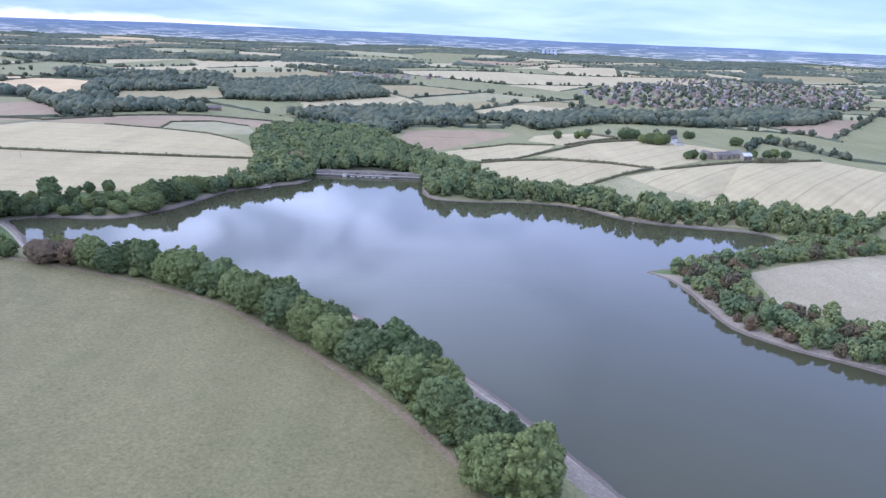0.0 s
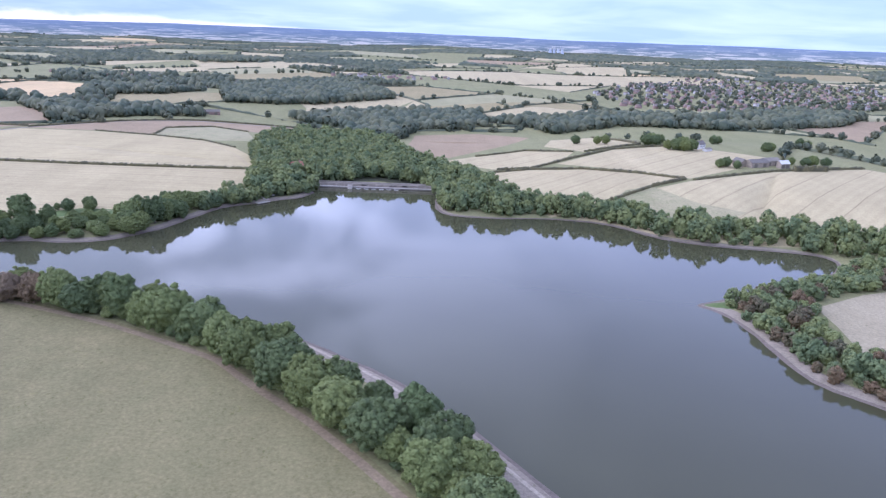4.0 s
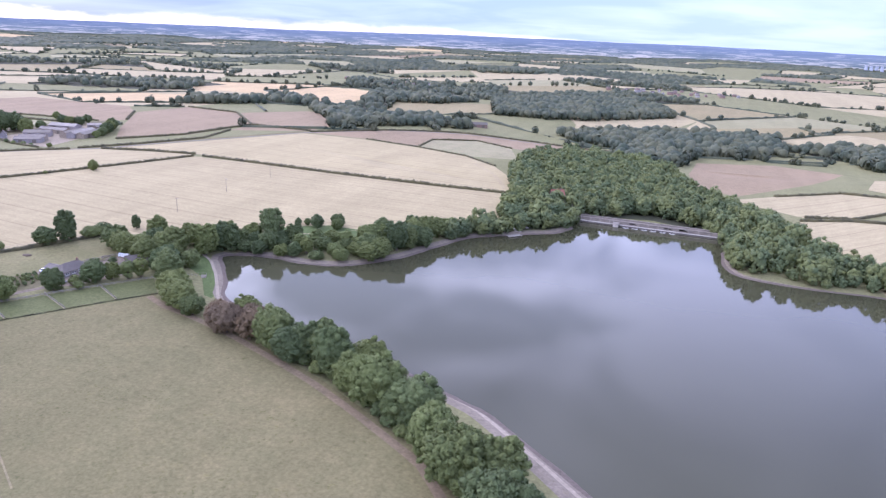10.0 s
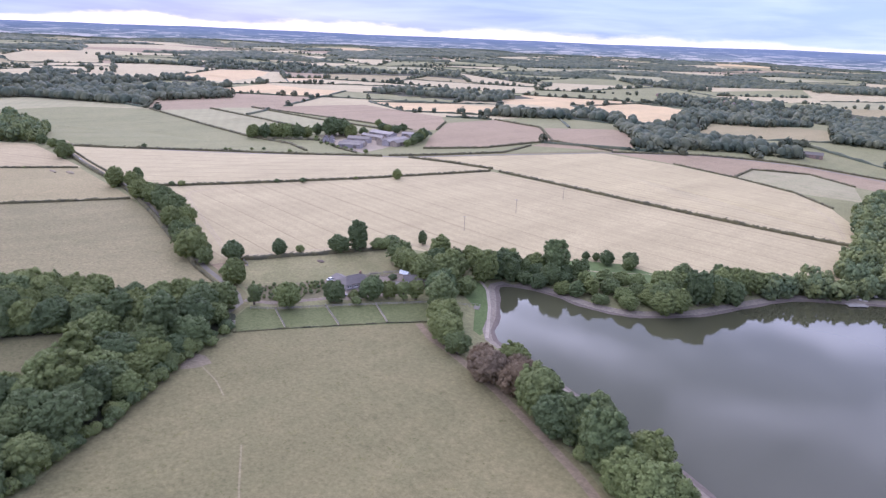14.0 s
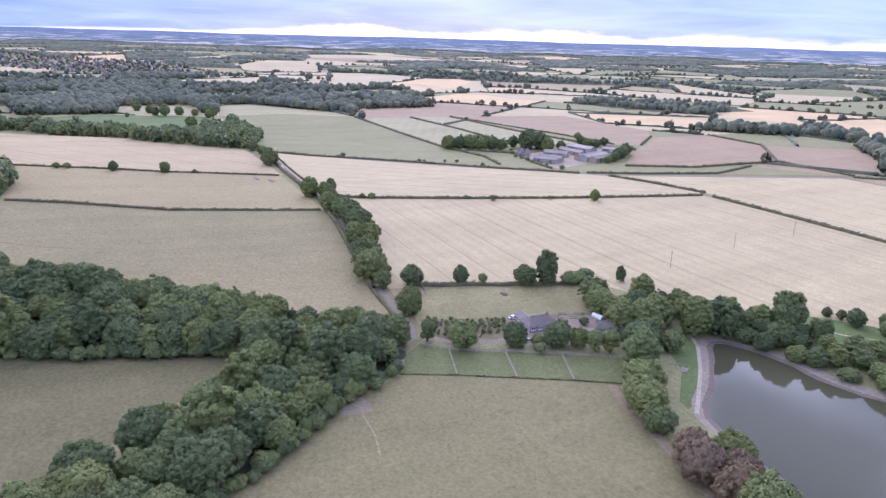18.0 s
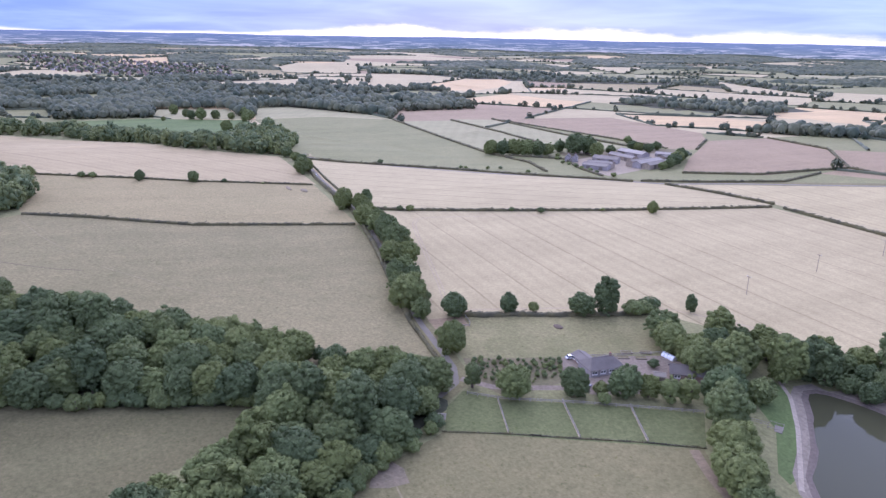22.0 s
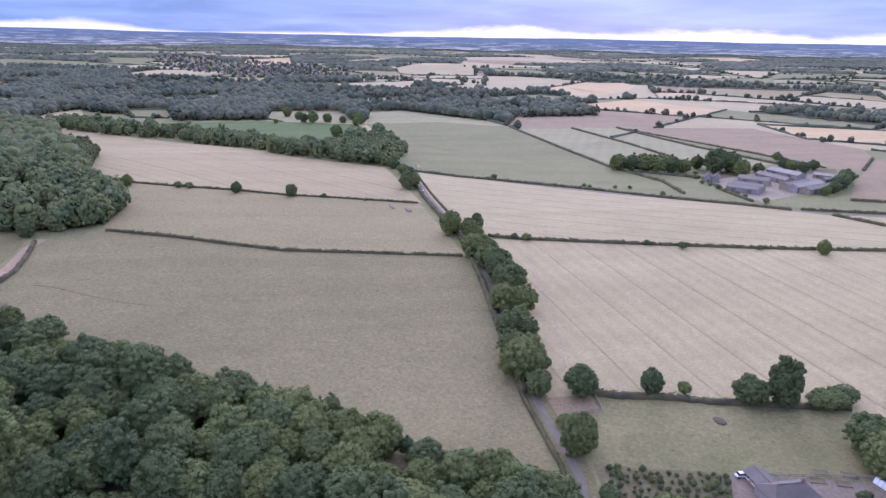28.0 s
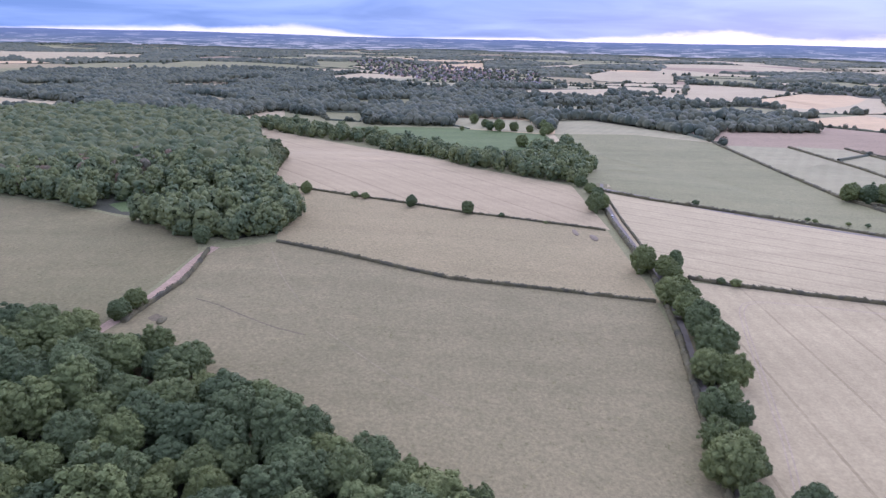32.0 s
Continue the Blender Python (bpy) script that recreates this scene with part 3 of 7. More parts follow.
# ---- fields: outline, material, name, label, category ----
MEADOWS = [[(-1188, 268), (-1140, 386), (-1298, 386), (-1320, 272)], [(-1143, 400), (-1153, 506), (-1092, 584), (-1125, 594), (-1195, 558), (-1320, 485), (-1300, 425)]]
FIELDS = [
    (MEADOWS[0], M_MEAD, "meadow", "yellow-green meadow between a copse and tall trees"),
    (MEADOWS[1], M_MEAD, "meadow", "pale meadow along the edge of the woodland"),
    ([(60, 40), (38, 140), (21, 163), (11, 183), (2, 200), (-25, 234), (-41, 252), (-66, 276), (-83, 294), (-111, 310), (-136, 323), (-160, 333),
      (-186, 343), (-209, 350), (-232, 354), (-246, 361), (-266, 328), (-285, 293), (-273, 266), (-260, 248), (-246, 231), (-234, 213), (-215, 190),
      (-190, 150), (-150, 60), (-60, -60)], M_PAST, "pasture", "dry olive-brown grazed pasture beside the lakeside trees"),
    ([(-319, 248), (-327, 217), (-342, 172), (-352, 130), (-300, 90), (-250, 170), (-275, 195), (-293, 215), (-300, 240)], M_CLOSE, "pasture",
     "small dry green paddock enclosed by woodland"),
    ([(-557, 160), (-543, 192), (-530, 220), (-519, 247), (-515, 295), (-507, 338), (-470, 335), (-428, 327), (-388, 319), (-362, 314), (-336, 311),
      (-318, 305), (-325, 280), (-345, 255), (-365, 222), (-380, 198), (-400, 170), (-420, 140), (-440, 112), (-456, 122), (-478, 125), (-514, 129), (-538, 130)],
     M_PASTW, "pasture", "large pale dry pasture sloping up to the west"),
    ([(-650, -40), (-621, 18), (-597, 61), (-579, 99), (-560, 120), (-536, 127), (-480, 122), (-450, 118), (-415, 105), (-380, 60), (-360, -60), (-520, -140)],
     M_PAST, "pasture", "dry olive-green pasture below the hill wood"),
    ([(-692, 132), (-668, 182), (-654, 218), (-641, 258), (-630, 300), (-620, 343), (-507, 340), (-515, 295), (-519, 247), (-530, 220), (-543, 192),
      (-557, 160), (-606, 150), (-650, 128)], M_TAN, "hay_field", "cut yellow-tan grass field between two hedges"),
    ([(-1130, 25), (-998, 155), (-880, 225), (-800, 270), (-745, 345), (-622, 345), (-637, 282), (-655, 222), (-670, 180), (-692, 132), (-730, 100),
      (-922, 50)], M_STUB_D, "stubble_field", "pale harvested stubble field beside the hill wood"),
    ([(-536, 366), (-520, 430), (-505, 480), (-490, 530), (-474, 590), (-462, 640), (-396, 643), (-309, 641), (-217, 642), (-152, 650), (-130, 600), (-150, 560),
      (-180, 520), (-205, 490), (-230, 470), (-262, 456), (-300, 440), (-330, 425), (-349, 385), (-362, 341), (-378, 328), (-408, 334.5),
      (-441, 341), (-474, 347.5), (-505, 352.5), (-540, 358)], M_STUB_A, "stubble_field", "wide pale cream stubble field with dark tramlines"),
    ([(-735, 358), (-708, 395), (-688, 436), (-668, 473), (-645, 512), (-620, 546), (-600, 578), (-556, 624), (-520, 640), (-468, 648), (-474, 590), (-490, 530),
      (-505, 480), (-520, 430), (-540, 366), (-580, 352), (-660, 356)], M_STUB_C, "stubble_field", "long pale stubble field beside the lane"),
    ([(-556, 630), (-518, 720), (-467, 830), (-388, 834), (-318, 820), (-254, 796), (-211, 758), (-182, 713), (-152, 655), (-217, 645), (-309, 644),
      (-396, 647), (-462, 652), (-510, 648)], M_STUB_B, "stubble_field", "pale stubble field with a curved end against the wood"),
    ([(-318, 820), (-328, 885), (-286, 925), (-236, 900), (-205, 815), (-254, 798)], M_ROUGH, "rough_ground", "rough olive and straw grassland on a mound"),
    ([(-467, 838), (-397, 917), (-319, 974), (-235, 1009), (-141, 1007), (-138, 986), (-195, 905), (-236, 902), (-286, 928), (-330, 888), (-322, 826), (-388, 838)],
     M_PINK, "ploughed_field", "bare pinkish-brown cultivated field"),
    ([(-1140, 397), (-1150, 506), (-1085, 585), (-947, 577), (-754, 563), (-630, 560), (-658, 500), (-690, 436), (-728, 375), (-800, 380), (-915, 391)],
     M_GREEN, "pasture", "grey-green grazed pasture on a gentle rise"),
    ([(-1063, 586), (-1052, 665), (-909, 668), (-805, 661), (-745, 600), (-763, 566), (-956, 580)], M_MEAD, "meadow", "pale green mown meadow"),
    ([(-1063, 678), (-1044, 729), (-866, 731), (-749, 740), (-746, 691), (-805, 664), (-909, 670)], M_MEAD, "meadow", "pale straw-green mown meadow"),
    ([(-1030, 738), (-1040, 806), (-1017, 929), (-816, 921), (-753, 867), (-700, 800), (-720, 775), (-817, 768)], M_PINK, "ploughed_field",
     "mauve-brown cultivated field behind the farm"),
    ([(-655, 745), (-748, 866), (-741, 958), (-644, 942), (-553, 851), (-560, 745), (-595, 680)], M_PINK, "ploughed_field", "warm brown cultivated field beside the farm"),
    ([(-640, 945), (-583, 1027), (-480, 1000), (-469, 850), (-545, 800), (-553, 851)], M_PINK, "ploughed_field", "brown cultivated field"),
    ([(-1180, 130), (-1185, 265), (-1135, 385), (-1010, 388), (-930, 335), (-890, 290), (-995, 215), (-1074, 175)], M_LUSH, "grass_field", "deep green grass field ringed by trees"),
    ([(-735, 640), (-747, 700), (-713, 781), (-690, 761), (-704, 725), (-712, 695), (-700, 650), (-690, 625)], M_GARDEN, "garden", "overgrown garden behind the farm sheds"),
    ([(-700, 650), (-712, 695), (-704, 725), (-690, 761), (-655, 731), (-624, 660), (-604, 605), (-643, 606), (-690, 625)], M_FARMY, "farmyard", "pale concrete and gravel farmyard"),
    ([(-737, 580), (-700, 622), (-645, 603), (-605, 600), (-631, 562)], M_GREEN, "pasture", "small green field in front of the farm"),
    ([(-600, 603), (-622, 655), (-595, 678), (-560, 740), (-540, 715), (-560, 640)], M_GREEN, "pasture", "narrow green strip beside the farm road"),
    ([(44, 682), (77, 693), (125, 681), (166, 654), (198, 626), (143, 585), (98, 549), (75, 535), (60, 559), (42, 605)], M_STUB_E, "stubble_field", "pale stubble field above the lake"),
    ([(101, 544), (141, 580), (204, 622), (290, 665), (384, 691), (450, 600), (360, 480), (260, 470), (200, 478), (150, 490), (110, 510), (85, 522)],
     M_STUB_E, "stubble_field", "pale stubble field with wide curved tramlines"),
    ([(120, 562), (142, 594), (164, 601), (184, 558), (213, 537), (187, 515), (154, 529), (129, 544)], M_ROUGH, "rough_ground", "rough grass margin above the lakeside trees"),
    ([(106, 717), (176, 792), (255, 823), (295, 774), (323, 738), (252, 669), (203, 630), (148, 678)], M_STUB_E, "stubble_field", "pale stubble field rising to a farmstead"),
    ([(-2, 743), (32, 778), (87, 816), (134, 786), (114, 733), (83, 701), (48, 696), (24, 718)], M_STUB_E, "stubble_field", "small pale stubble field"),
    ([(-42, 865), (-39, 994), (45, 1031), (113, 994), (68, 867), (3, 763), (-30, 776)], M_PINK, "ploughed_field", "bare pink-brown soil field beyond the wood"),
    ([(135, 950), (190, 965), (208, 897), (216, 833), (145, 782), (112, 846)], M_STUB_E, "stubble_field", "small pale stubble field between hedges"),
    ([(172, 339), (174, 362), (208, 383), (280, 405), (330, 350), (270, 270), (205, 280), (186, 303), (168, 312)], M_STRAW, "hay_field", "plain straw-coloured cut field behind the point"),
    ([(-285, 293), (-246, 362), (-262, 377), (-272, 361), (-284, 341), (-295, 320), (-306, 310), (-298, 300)], M_PADD, "paddock", "green paddock strip divided by low fences"),
    ([(-364, 339), (-352, 376), (-338, 421), (-318, 412), (-303, 400), (-315, 357), (-328, 321), (-345, 322)], M_HORSE, "paddock", "worn green grass field behind the bungalow"),
    ([(-328, 321), (-315, 357), (-298, 346), (-296, 322), (-310, 316)], M_GARDEN, "garden", "rough garden plot planted with rows of shrubs"),
    ([(-315, 357), (-301, 396), (-283, 398), (-277, 376), (-287, 350), (-298, 346)], M_YARD, "house_yard", "pale gravel yard round the bungalow"),
    ([(-366, 323), (-364, 339), (-354, 337), (-354, 322)], M_PINK, "riding_arena", "small mauve sand riding arena beside the lane"),
    ([(-273, 421), (-262, 418), (-253, 409), (-237, 392), (-227, 379), (-225, 373), (-230, 374), (-247, 393), (-260, 399), (-266, 406)], M_LUSH, "lawn", "bright green grass bank beside the cove"),
    ([(-606, 62), (-622, 48), (-640, 60), (-648, 84), (-650, 108), (-636, 114), (-622, 98), (-606, 84)], M_LUSH, "glade", "green grassy glade in the hill wood"),
    ([(-264, 463), (-258, 486), (-238, 500), (-214, 500), (-206, 482), (-222, 466), (-244, 460)], M_LUSH, "lawn", "bright green grassy knoll among the trees"),
]
WOODS = {
    "west_wood": [(-446, 122), (-428, 150), (-413, 173), (-402, 190), (-384, 208), (-368, 238), (-348, 262), (-326, 285), (-312, 306), (-297, 300), (-290, 288), (-278, 270), (-264, 250),
                  (-250, 232), (-238, 212), (-220, 190), (-245, 172), (-267, 196), (-281, 213), (-292, 236), (-303, 246), (-319, 246), (-327, 217), (-342, 172), (-352, 135), (-375, 100), (-400, 88), (-448, 92)],
    "dam_wood": [(-161, 650), (-190, 745), (-195, 830), (-160, 930), (-110, 900), (-63, 850), (-36, 760), (-10, 700), (30, 645), (38, 600), (20, 560), (0, 545), (-4, 575), (-6, 612), (-30, 625),
                 (-55, 632), (-102, 622), (-104, 590), (-115, 575), (-135, 560), (-150, 580)],
    "hill_wood": [(-657, -36), (-631, 13), (-602, 59), (-594, 78), (-564, 112), (-560, 140), (-572, 156), (-606, 160), (-631, 150), (-659, 133), (-724, 117), (-922, 64),
                  (-1100, 16), (-1250, -80), (-1300, -260), (-1200, -420), (-1000, -380), (-820, -220)],
}


def along(pts, step):
    """Points every so many metres along a line."""
    p = np.array(pts, float)
    seg = np.hypot(*np.diff(p, axis=0).T)
    s = np.r_[0, np.cumsum(seg)]
    t = np.linspace(0, s[-1], max(2, int(s[-1] / step) + 1))
    return np.stack([np.interp(t, s, p[:, 0]), np.interp(t, s, p[:, 1])], 1)


def ribbon(pts, width, step=12.0):
    c = along(pts, step)
    d = np.gradient(c, axis=0)
    d /= np.hypot(*d.T)[:, None] + 1e-9
    nrm = np.stack([-d[:, 1], d[:, 0]], 1) * width / 2
    return [tuple(v) for v in np.r_[c + nrm, (c - nrm)[::-1]]]


LANE = [(-305, 300), (-314, 313), (-327, 315), (-345, 317), (-366, 319), (-390, 323), (-430, 331), (-470, 339), (-505, 345), (-545, 351), (-584, 351), (-640, 354), (-714, 361), (-760, 372)]
ROAD = [(-740, 368), (-690, 430), (-658, 478), (-622, 546), (-590, 590), (-558, 628), (-538, 690), (-500, 770), (-467, 836), (-397, 920), (-300, 980), (-200, 1015), (-100, 1020)]
DRIVE = [(-314, 313), (-303, 322), (-298, 336), (-292, 350), (-288, 366)]
TRACK = [(-545, 133), (-530, 130), (-500, 129), (-470, 125), (-445, 118)]

rng = np.random.default_rng(7)
# far country: a loose mosaic of fields, halved again and again by crooked boundaries
FAR_KINDS = [M_STUB_E, M_GREEN, M_TAN, M_PINK, M_MEAD, M_LITTER, M_GOLD]
FAR_ODDS = [0.27, 0.22, 0.12, 0.08, 0.10, 0.17, 0.04]
A0, A1 = radians(-52), radians(142)     # to the left of +y
FAR_EDGE = 9500.0
# the fields that stand out in the far country
NORTH_FIELDS = [
    ("gold", [(-825, 1375), (-815, 1465), (-690, 1505), (-635, 1305), (-585, 1185), (-705, 1170)]),
    ("stub", [(-155, 2405), (235, 2590), (1015, 2690), (890, 2315), (645, 1990), (175, 1905), (-105, 2170)]),
    ("stub", [(60, 1265), (165, 1360), (260, 1340), (190, 1200), (65, 1175)]),
    ("tan", [(125, 1345), (310, 1545), (275, 1350), (210, 1305)]),
    ("stub", [(45, 1110), (120, 1130), (100, 1055), (35, 1055)]),
    ("gold", [(350, 1150), (515, 1230), (490, 1160), (340, 1095)]),
    ("stub", [(470, 3265), (850, 3365), (665, 2640), (450, 2670)]),
    ("stub", [(1235, 3350), (1280, 2935), (1130, 2660), (1015, 2690)]),
]
WEST_FIELDS = [
    ("mead", [(-1750, -95), (-1710, 110), (-1610, 120), (-1625, -70)]),
    ("stub", [(-2325, 605), (-2090, 810), (-1925, 745), (-2130, 595)]),
    ("gold", [(-3705, 290), (-3825, 515), (-3205, 475), (-3180, 270)]),
    ("mead", [(-3365, 825), (-2815, 805), (-2735, 1090), (-2490, 970), (-2490, 755)]),
    ("gold", [(-3625, 285), (-3980, 530), (-3100, 465), (-3045, 285)]),
    ("stub", [(-2850, 805), (-2870, 1140), (-2330, 955), (-2440, 735)]),
    ("stub", [(-1715, 905), (-2060, 1225), (-2005, 1375), (-1510, 1090), (-1485, 910)]),
    ("stub", [(-1765, 1895), (-1275, 1790), (-1225, 1680), (-1445, 1635)]),
    ("gold", [(-1055, 970), (-925, 1180), (-790, 1015), (-910, 925)]),
    ("gold", [(-850, 1295), (-740, 1525), (-620, 1295), (-595, 1150), (-715, 1205)]),
    ("stub", [(-2980, 2260), (-2735, 2490), (-2170, 1895)]),
]
RIDGE_FIELDS = [
    ("gold", [(-1810, 945), (-2075, 1205), (-2065, 1380), (-1760, 1155), (-1560, 945)]),
    ("stub", [(-2805, 800), (-3130, 965), (-2910, 1145), (-2400, 965)]),
    ("stub", [(-2255, 585), (-2070, 840), (-1845, 755), (-1945, 700)]),
    ("gold", [(-3375, 275), (-3835, 505), (-3050, 460), (-2895, 290)]),
    ("stub", [(-3105, -85), (-3275, 50), (-2775, 70)]),
    ("green", [(-2790, 1155), (-2655, 1335), (-2205, 1170), (-2360, 1040)]),
    ("tan", [(-1620, -275), (-1660, -200), (-1490, -95), (-1395, -105)]),
    ("tan", [(-1360, 60), (-1350, 130), (-1235, 135), (-1250, 85)]),
]


def far_xy(pts_):
    """True places of the far country, drawn together."""
    p = np.array(pts_, float) - MID
    r = np.maximum(np.hypot(*p.T), 1.0)
    return MID + p * (reach_of(r) / r)[:, None]


def bearing(p):
    return np.arctan2(-(p[:, 0] - MID[0]), p[:, 1] - MID[1])


def halves(poly, at, way):
    """A convex outline cut in two by a line, and the cut."""
    side = (poly - at) @ np.array((-way[1], way[0]))
    a, b, seam = [], [], []
    for i in range(len(poly)):
        j = (i + 1) % len(poly)
        (a if side[i] >= 0 else b).append(poly[i])
        if (side[i] >= 0) != (side[j] >= 0):
            q = poly[i] + (poly[j] - poly[i]) * side[i] / (side[i] - side[j])
            a.append(q); b.append(q); seam.append(q)
    return np.array(a), np.array(b), seam


cells, seams = [], []


def parcel(poly):
    mid = poly.mean(0)
    d = np.hypot(*(mid - MID))
    size = np.ptp(poly, axis=0).max()
    if d - size > FAR_EDGE or (size < 9000 and ((bearing(poly) < A0) | (bearing(poly) > A1)).all()):
        return None
    goal = (120 + 0.045 * min(d, 4000)) ** 2 * math.exp(rng.normal(0, 0.5))
    if abs(area(poly)) < 2 * goal:
        cells.append(poly)
        return len(cells) - 1
    ax = np.linalg.eigh(np.cov((poly - mid).T))[1][:, 1]
    t = rng.normal(0, 0.20)
    way = np.array((-ax[1], ax[0]))
    way = np.array((way[0] * math.cos(t) - way[1] * math.sin(t), way[0] * math.sin(t) + way[1] * math.cos(t)))
    at = mid + ax * rng.uniform(-0.14, 0.14) * size
    a, b, seam = halves(poly, at, way)
    if len(a) < 3 or len(b) < 3 or len(seam) < 2:
        cells.append(poly)
        return len(cells) - 1
    if size < 1400:
        seams.append(seam)
    return (at, way, parcel(a), parcel(b))


def owner_of(node, p, idx, out):
    if node is None or not len(idx):
        return
    if isinstance(node, int):
        out[idx] = node
        return
    at, way, a, b = node
    up = (p[idx] - at) @ np.array((-way[1], way[0])) >= 0
    owner_of(a, p, idx[up], out)
    owner_of(b, p, idx[~up], out)


PARCELS = parcel(np.array([(-FAR_EDGE - 2000, -9000), (FAR_EDGE + 1000, -9000), (FAR_EDGE + 1000, FAR_EDGE + 2000), (-FAR_EDGE - 2000, FAR_EDGE + 2000)], float))
cell_d = np.array([float(np.hypot(*(c.mean(0) - MID))) for c in cells])
cell_kind = rng.choice(len(FAR_KINDS), len(cells), p=FAR_ODDS)
cell_kind = np.where(cell_d < 1050, 1, cell_kind)
cell_kind = np.where((cell_d > 4600) & (rng.random(len(cells)) < 0.40), 5, cell_kind)
cell_kind = np.where((cell_d > 2600) & (rng.random(len(cells)) < 0.22), 5, cell_kind)

TOWNS = [[tuple(q) for q in far_xy(p)] for p in (
    [(353, 1738), (620, 2250), (906, 2640), (1207, 2600), (1433, 2447), (1150, 1900), (839, 1451), (525, 1376), (346, 1403)],
    [(-3639, -129), (-3900, 0), (-3375, 432), (-2852, 628), (-2166, 537), (-2196, 264), (-2492, 91)])]

# one triangulation of all outlines
pts, faces, lines = [], [], []


def add_face(poly):
    p = [tuple(map(float, q)) for q in poly]
    if area(p) < 0:
        p = p[::-1]
    faces.append(list(range(len(pts), len(pts) + len(p))))
    pts.extend(Vector(q) for q in p)


for gx in np.arange(-1250, 560, 30.0):
    for gy in np.arange(-300, 1250, 30.0):
        pts.append(Vector((gx + rng.uniform(-8, 8), gy + rng.uniform(-8, 8))))
for rad in (1500, 2200, 3000, 3800, 4500, 4770):
    for a in np.linspace(0, 2 * math.pi, 40, endpoint=False):
        pts.append(Vector((MID[0] + rad * math.sin(a), MID[1] + rad * math.cos(a))))
kinds = []
for seam in seams:
    q = far_xy(along([tuple(p) for p in seam], 220.0))
    lines += [(len(pts) + k, len(pts) + k + 1) for k in range(len(q) - 1)]
    pts.extend(Vector(p) for p in q)
FAR_KIND = {"stub": 0, "green": 1, "tan": 2, "mead": 4, "gold": 6}
for nm, poly in NORTH_FIELDS + WEST_FIELDS + RIDGE_FIELDS:
    add_face(far_xy(along(poly + poly[:1], 150.0)[:-1]))
    kinds.append("far " + nm)
for nm, poly in WOODS.items():
    add_face(poly)
    kinds.append("wood")
HEADLAND = [(x + 1.5, y + 8.5) for x, y in LANE[4:]]
for road, w in ((HEADLAND, 13.0), (LANE, 8.5), (ROAD, 22.0)):
    add_face(ribbon(road, w))
    kinds.append("verge")
for fd in FIELDS:
    add_face(fd[0])
    kinds.append("field")


def outline(poly, d):
    p = np.array(poly, float)
    t = np.roll(p, -1, 0) - np.roll(p, 1, 0)
    t /= np.hypot(*t.T)[:, None] + 1e-9
    return p + np.stack([t[:, 1], -t[:, 0]], 1) * d


wide = 4.5 + 2.0 * np.sin(np.arange(len(SHORE)) * 0.31)
near_side = (SHORE[:, 1] < 345) & (SHORE[:, 0] < 90)
wide = np.where(near_side, 11.0 - 4.0 * np.clip((-SHORE[:, 0] - 30) / 60, 0, 1), wide)
wide = np.where((SHORE[:, 0] < -210) & (SHORE[:, 1] < 432), 6.0, wide)
wide = np.where((SHORE[:, 0] < -100) & (SHORE[:, 1] > 433), 7.0, wide)
wide = np.where((SHORE[:, 0] > 118) & (SHORE[:, 1] < 385), 8.5, wide)
t_ = np.roll(SHORE, -1, 0) - np.roll(SHORE, 1, 0)
t_ /= np.hypot(*t_.T)[:, None] + 1e-9
BEACH = SHORE + np.stack([t_[:, 1], -t_[:, 0]], 1) * wide[:, None]
MARGIN = [(24, 160), (11, 180), (0, 198), (-27, 231), (-43, 249), (-68, 273), (-85, 291), (-113, 307), (-138, 320), (-162, 330), (-188, 340), (-211, 347), (-234, 352), (-247, 358)]
add_face(ribbon(MARGIN, 3.2, 8.0))
kinds.append("margin")
for road, w in ((LANE, 2.7), (ROAD, 4.4), (DRIVE, 3.4), (TRACK, 4.6)):
    add_face(ribbon(road, w))
    kinds.append({2.7: "lane", 4.4: "lane", 3.4: "yard", 4.6: "track"}[w])
for trail in ([(-273, 270), (-264, 269), (-252, 268), (-241, 265)], [(-211, 255), (-194, 245), (-176, 235)], [(-541, 161), (-509, 172)], [(-548, 159), (-529, 165), (-507, 173), (-490, 181), (-480, 186)], [(-457, 199), (-448, 207), (-439, 215), (-429, 224), (-421, 234), (-412, 245)]):
    add_face(ribbon(trail, 0.55, 5.0))
    kinds.append("trail")
for wheel in ([(-376, 337), (-400, 345), (-440, 356), (-480, 367), (-502, 374), (-511, 380), (-514, 388), (-512, 400), (-507, 425), (-494, 475)], [(-370, 345), (-356, 388), (-341, 428), (-312, 448), (-270, 464), (-236, 480), (-212, 503)],
              [(-730, 372), (-690, 424), (-660, 474), (-610, 550)], [(-541, 640), (-500, 655), (-400, 656), (-300, 653), (-220, 655), (-172, 664), (-200, 720), (-230, 757)]):
    for side in (-1.0, 1.0):
        add_face(ribbon([(x + side * 0.7, y + side * 0.7) for x, y in wheel], 0.55, 7.0))
        kinds.append("wheel")
for strip in ([(-296, 318), (-277, 311)], [(-287, 338), (-266, 330)], [(-275, 357), (-256, 348)]):
    add_face(ribbon(strip, 0.45, 6.0))
    kinds.append("strip")
add_face([(-271, 264), (-278, 271), (-272, 274), (-265, 273), (-265, 267), (-267, 262)])
kinds.append("bare")
add_face([(-461, 132), (-465, 134), (-463, 137), (-459, 138), (-458, 135)])
kinds.append("scrape")
add_face(ribbon([(-480, 144), (-476, 153), (-467, 165), (-458, 179), (-453, 192)], 0.8, 6.0))
kinds.append("scrape")
add_face([tuple(q) for q in BEACH])
kinds.append("beach")
add_face([(148, 369), (137, 366.5), (128, 370), (125, 373), (131, 376), (143, 378)])
kinds.append("tip")
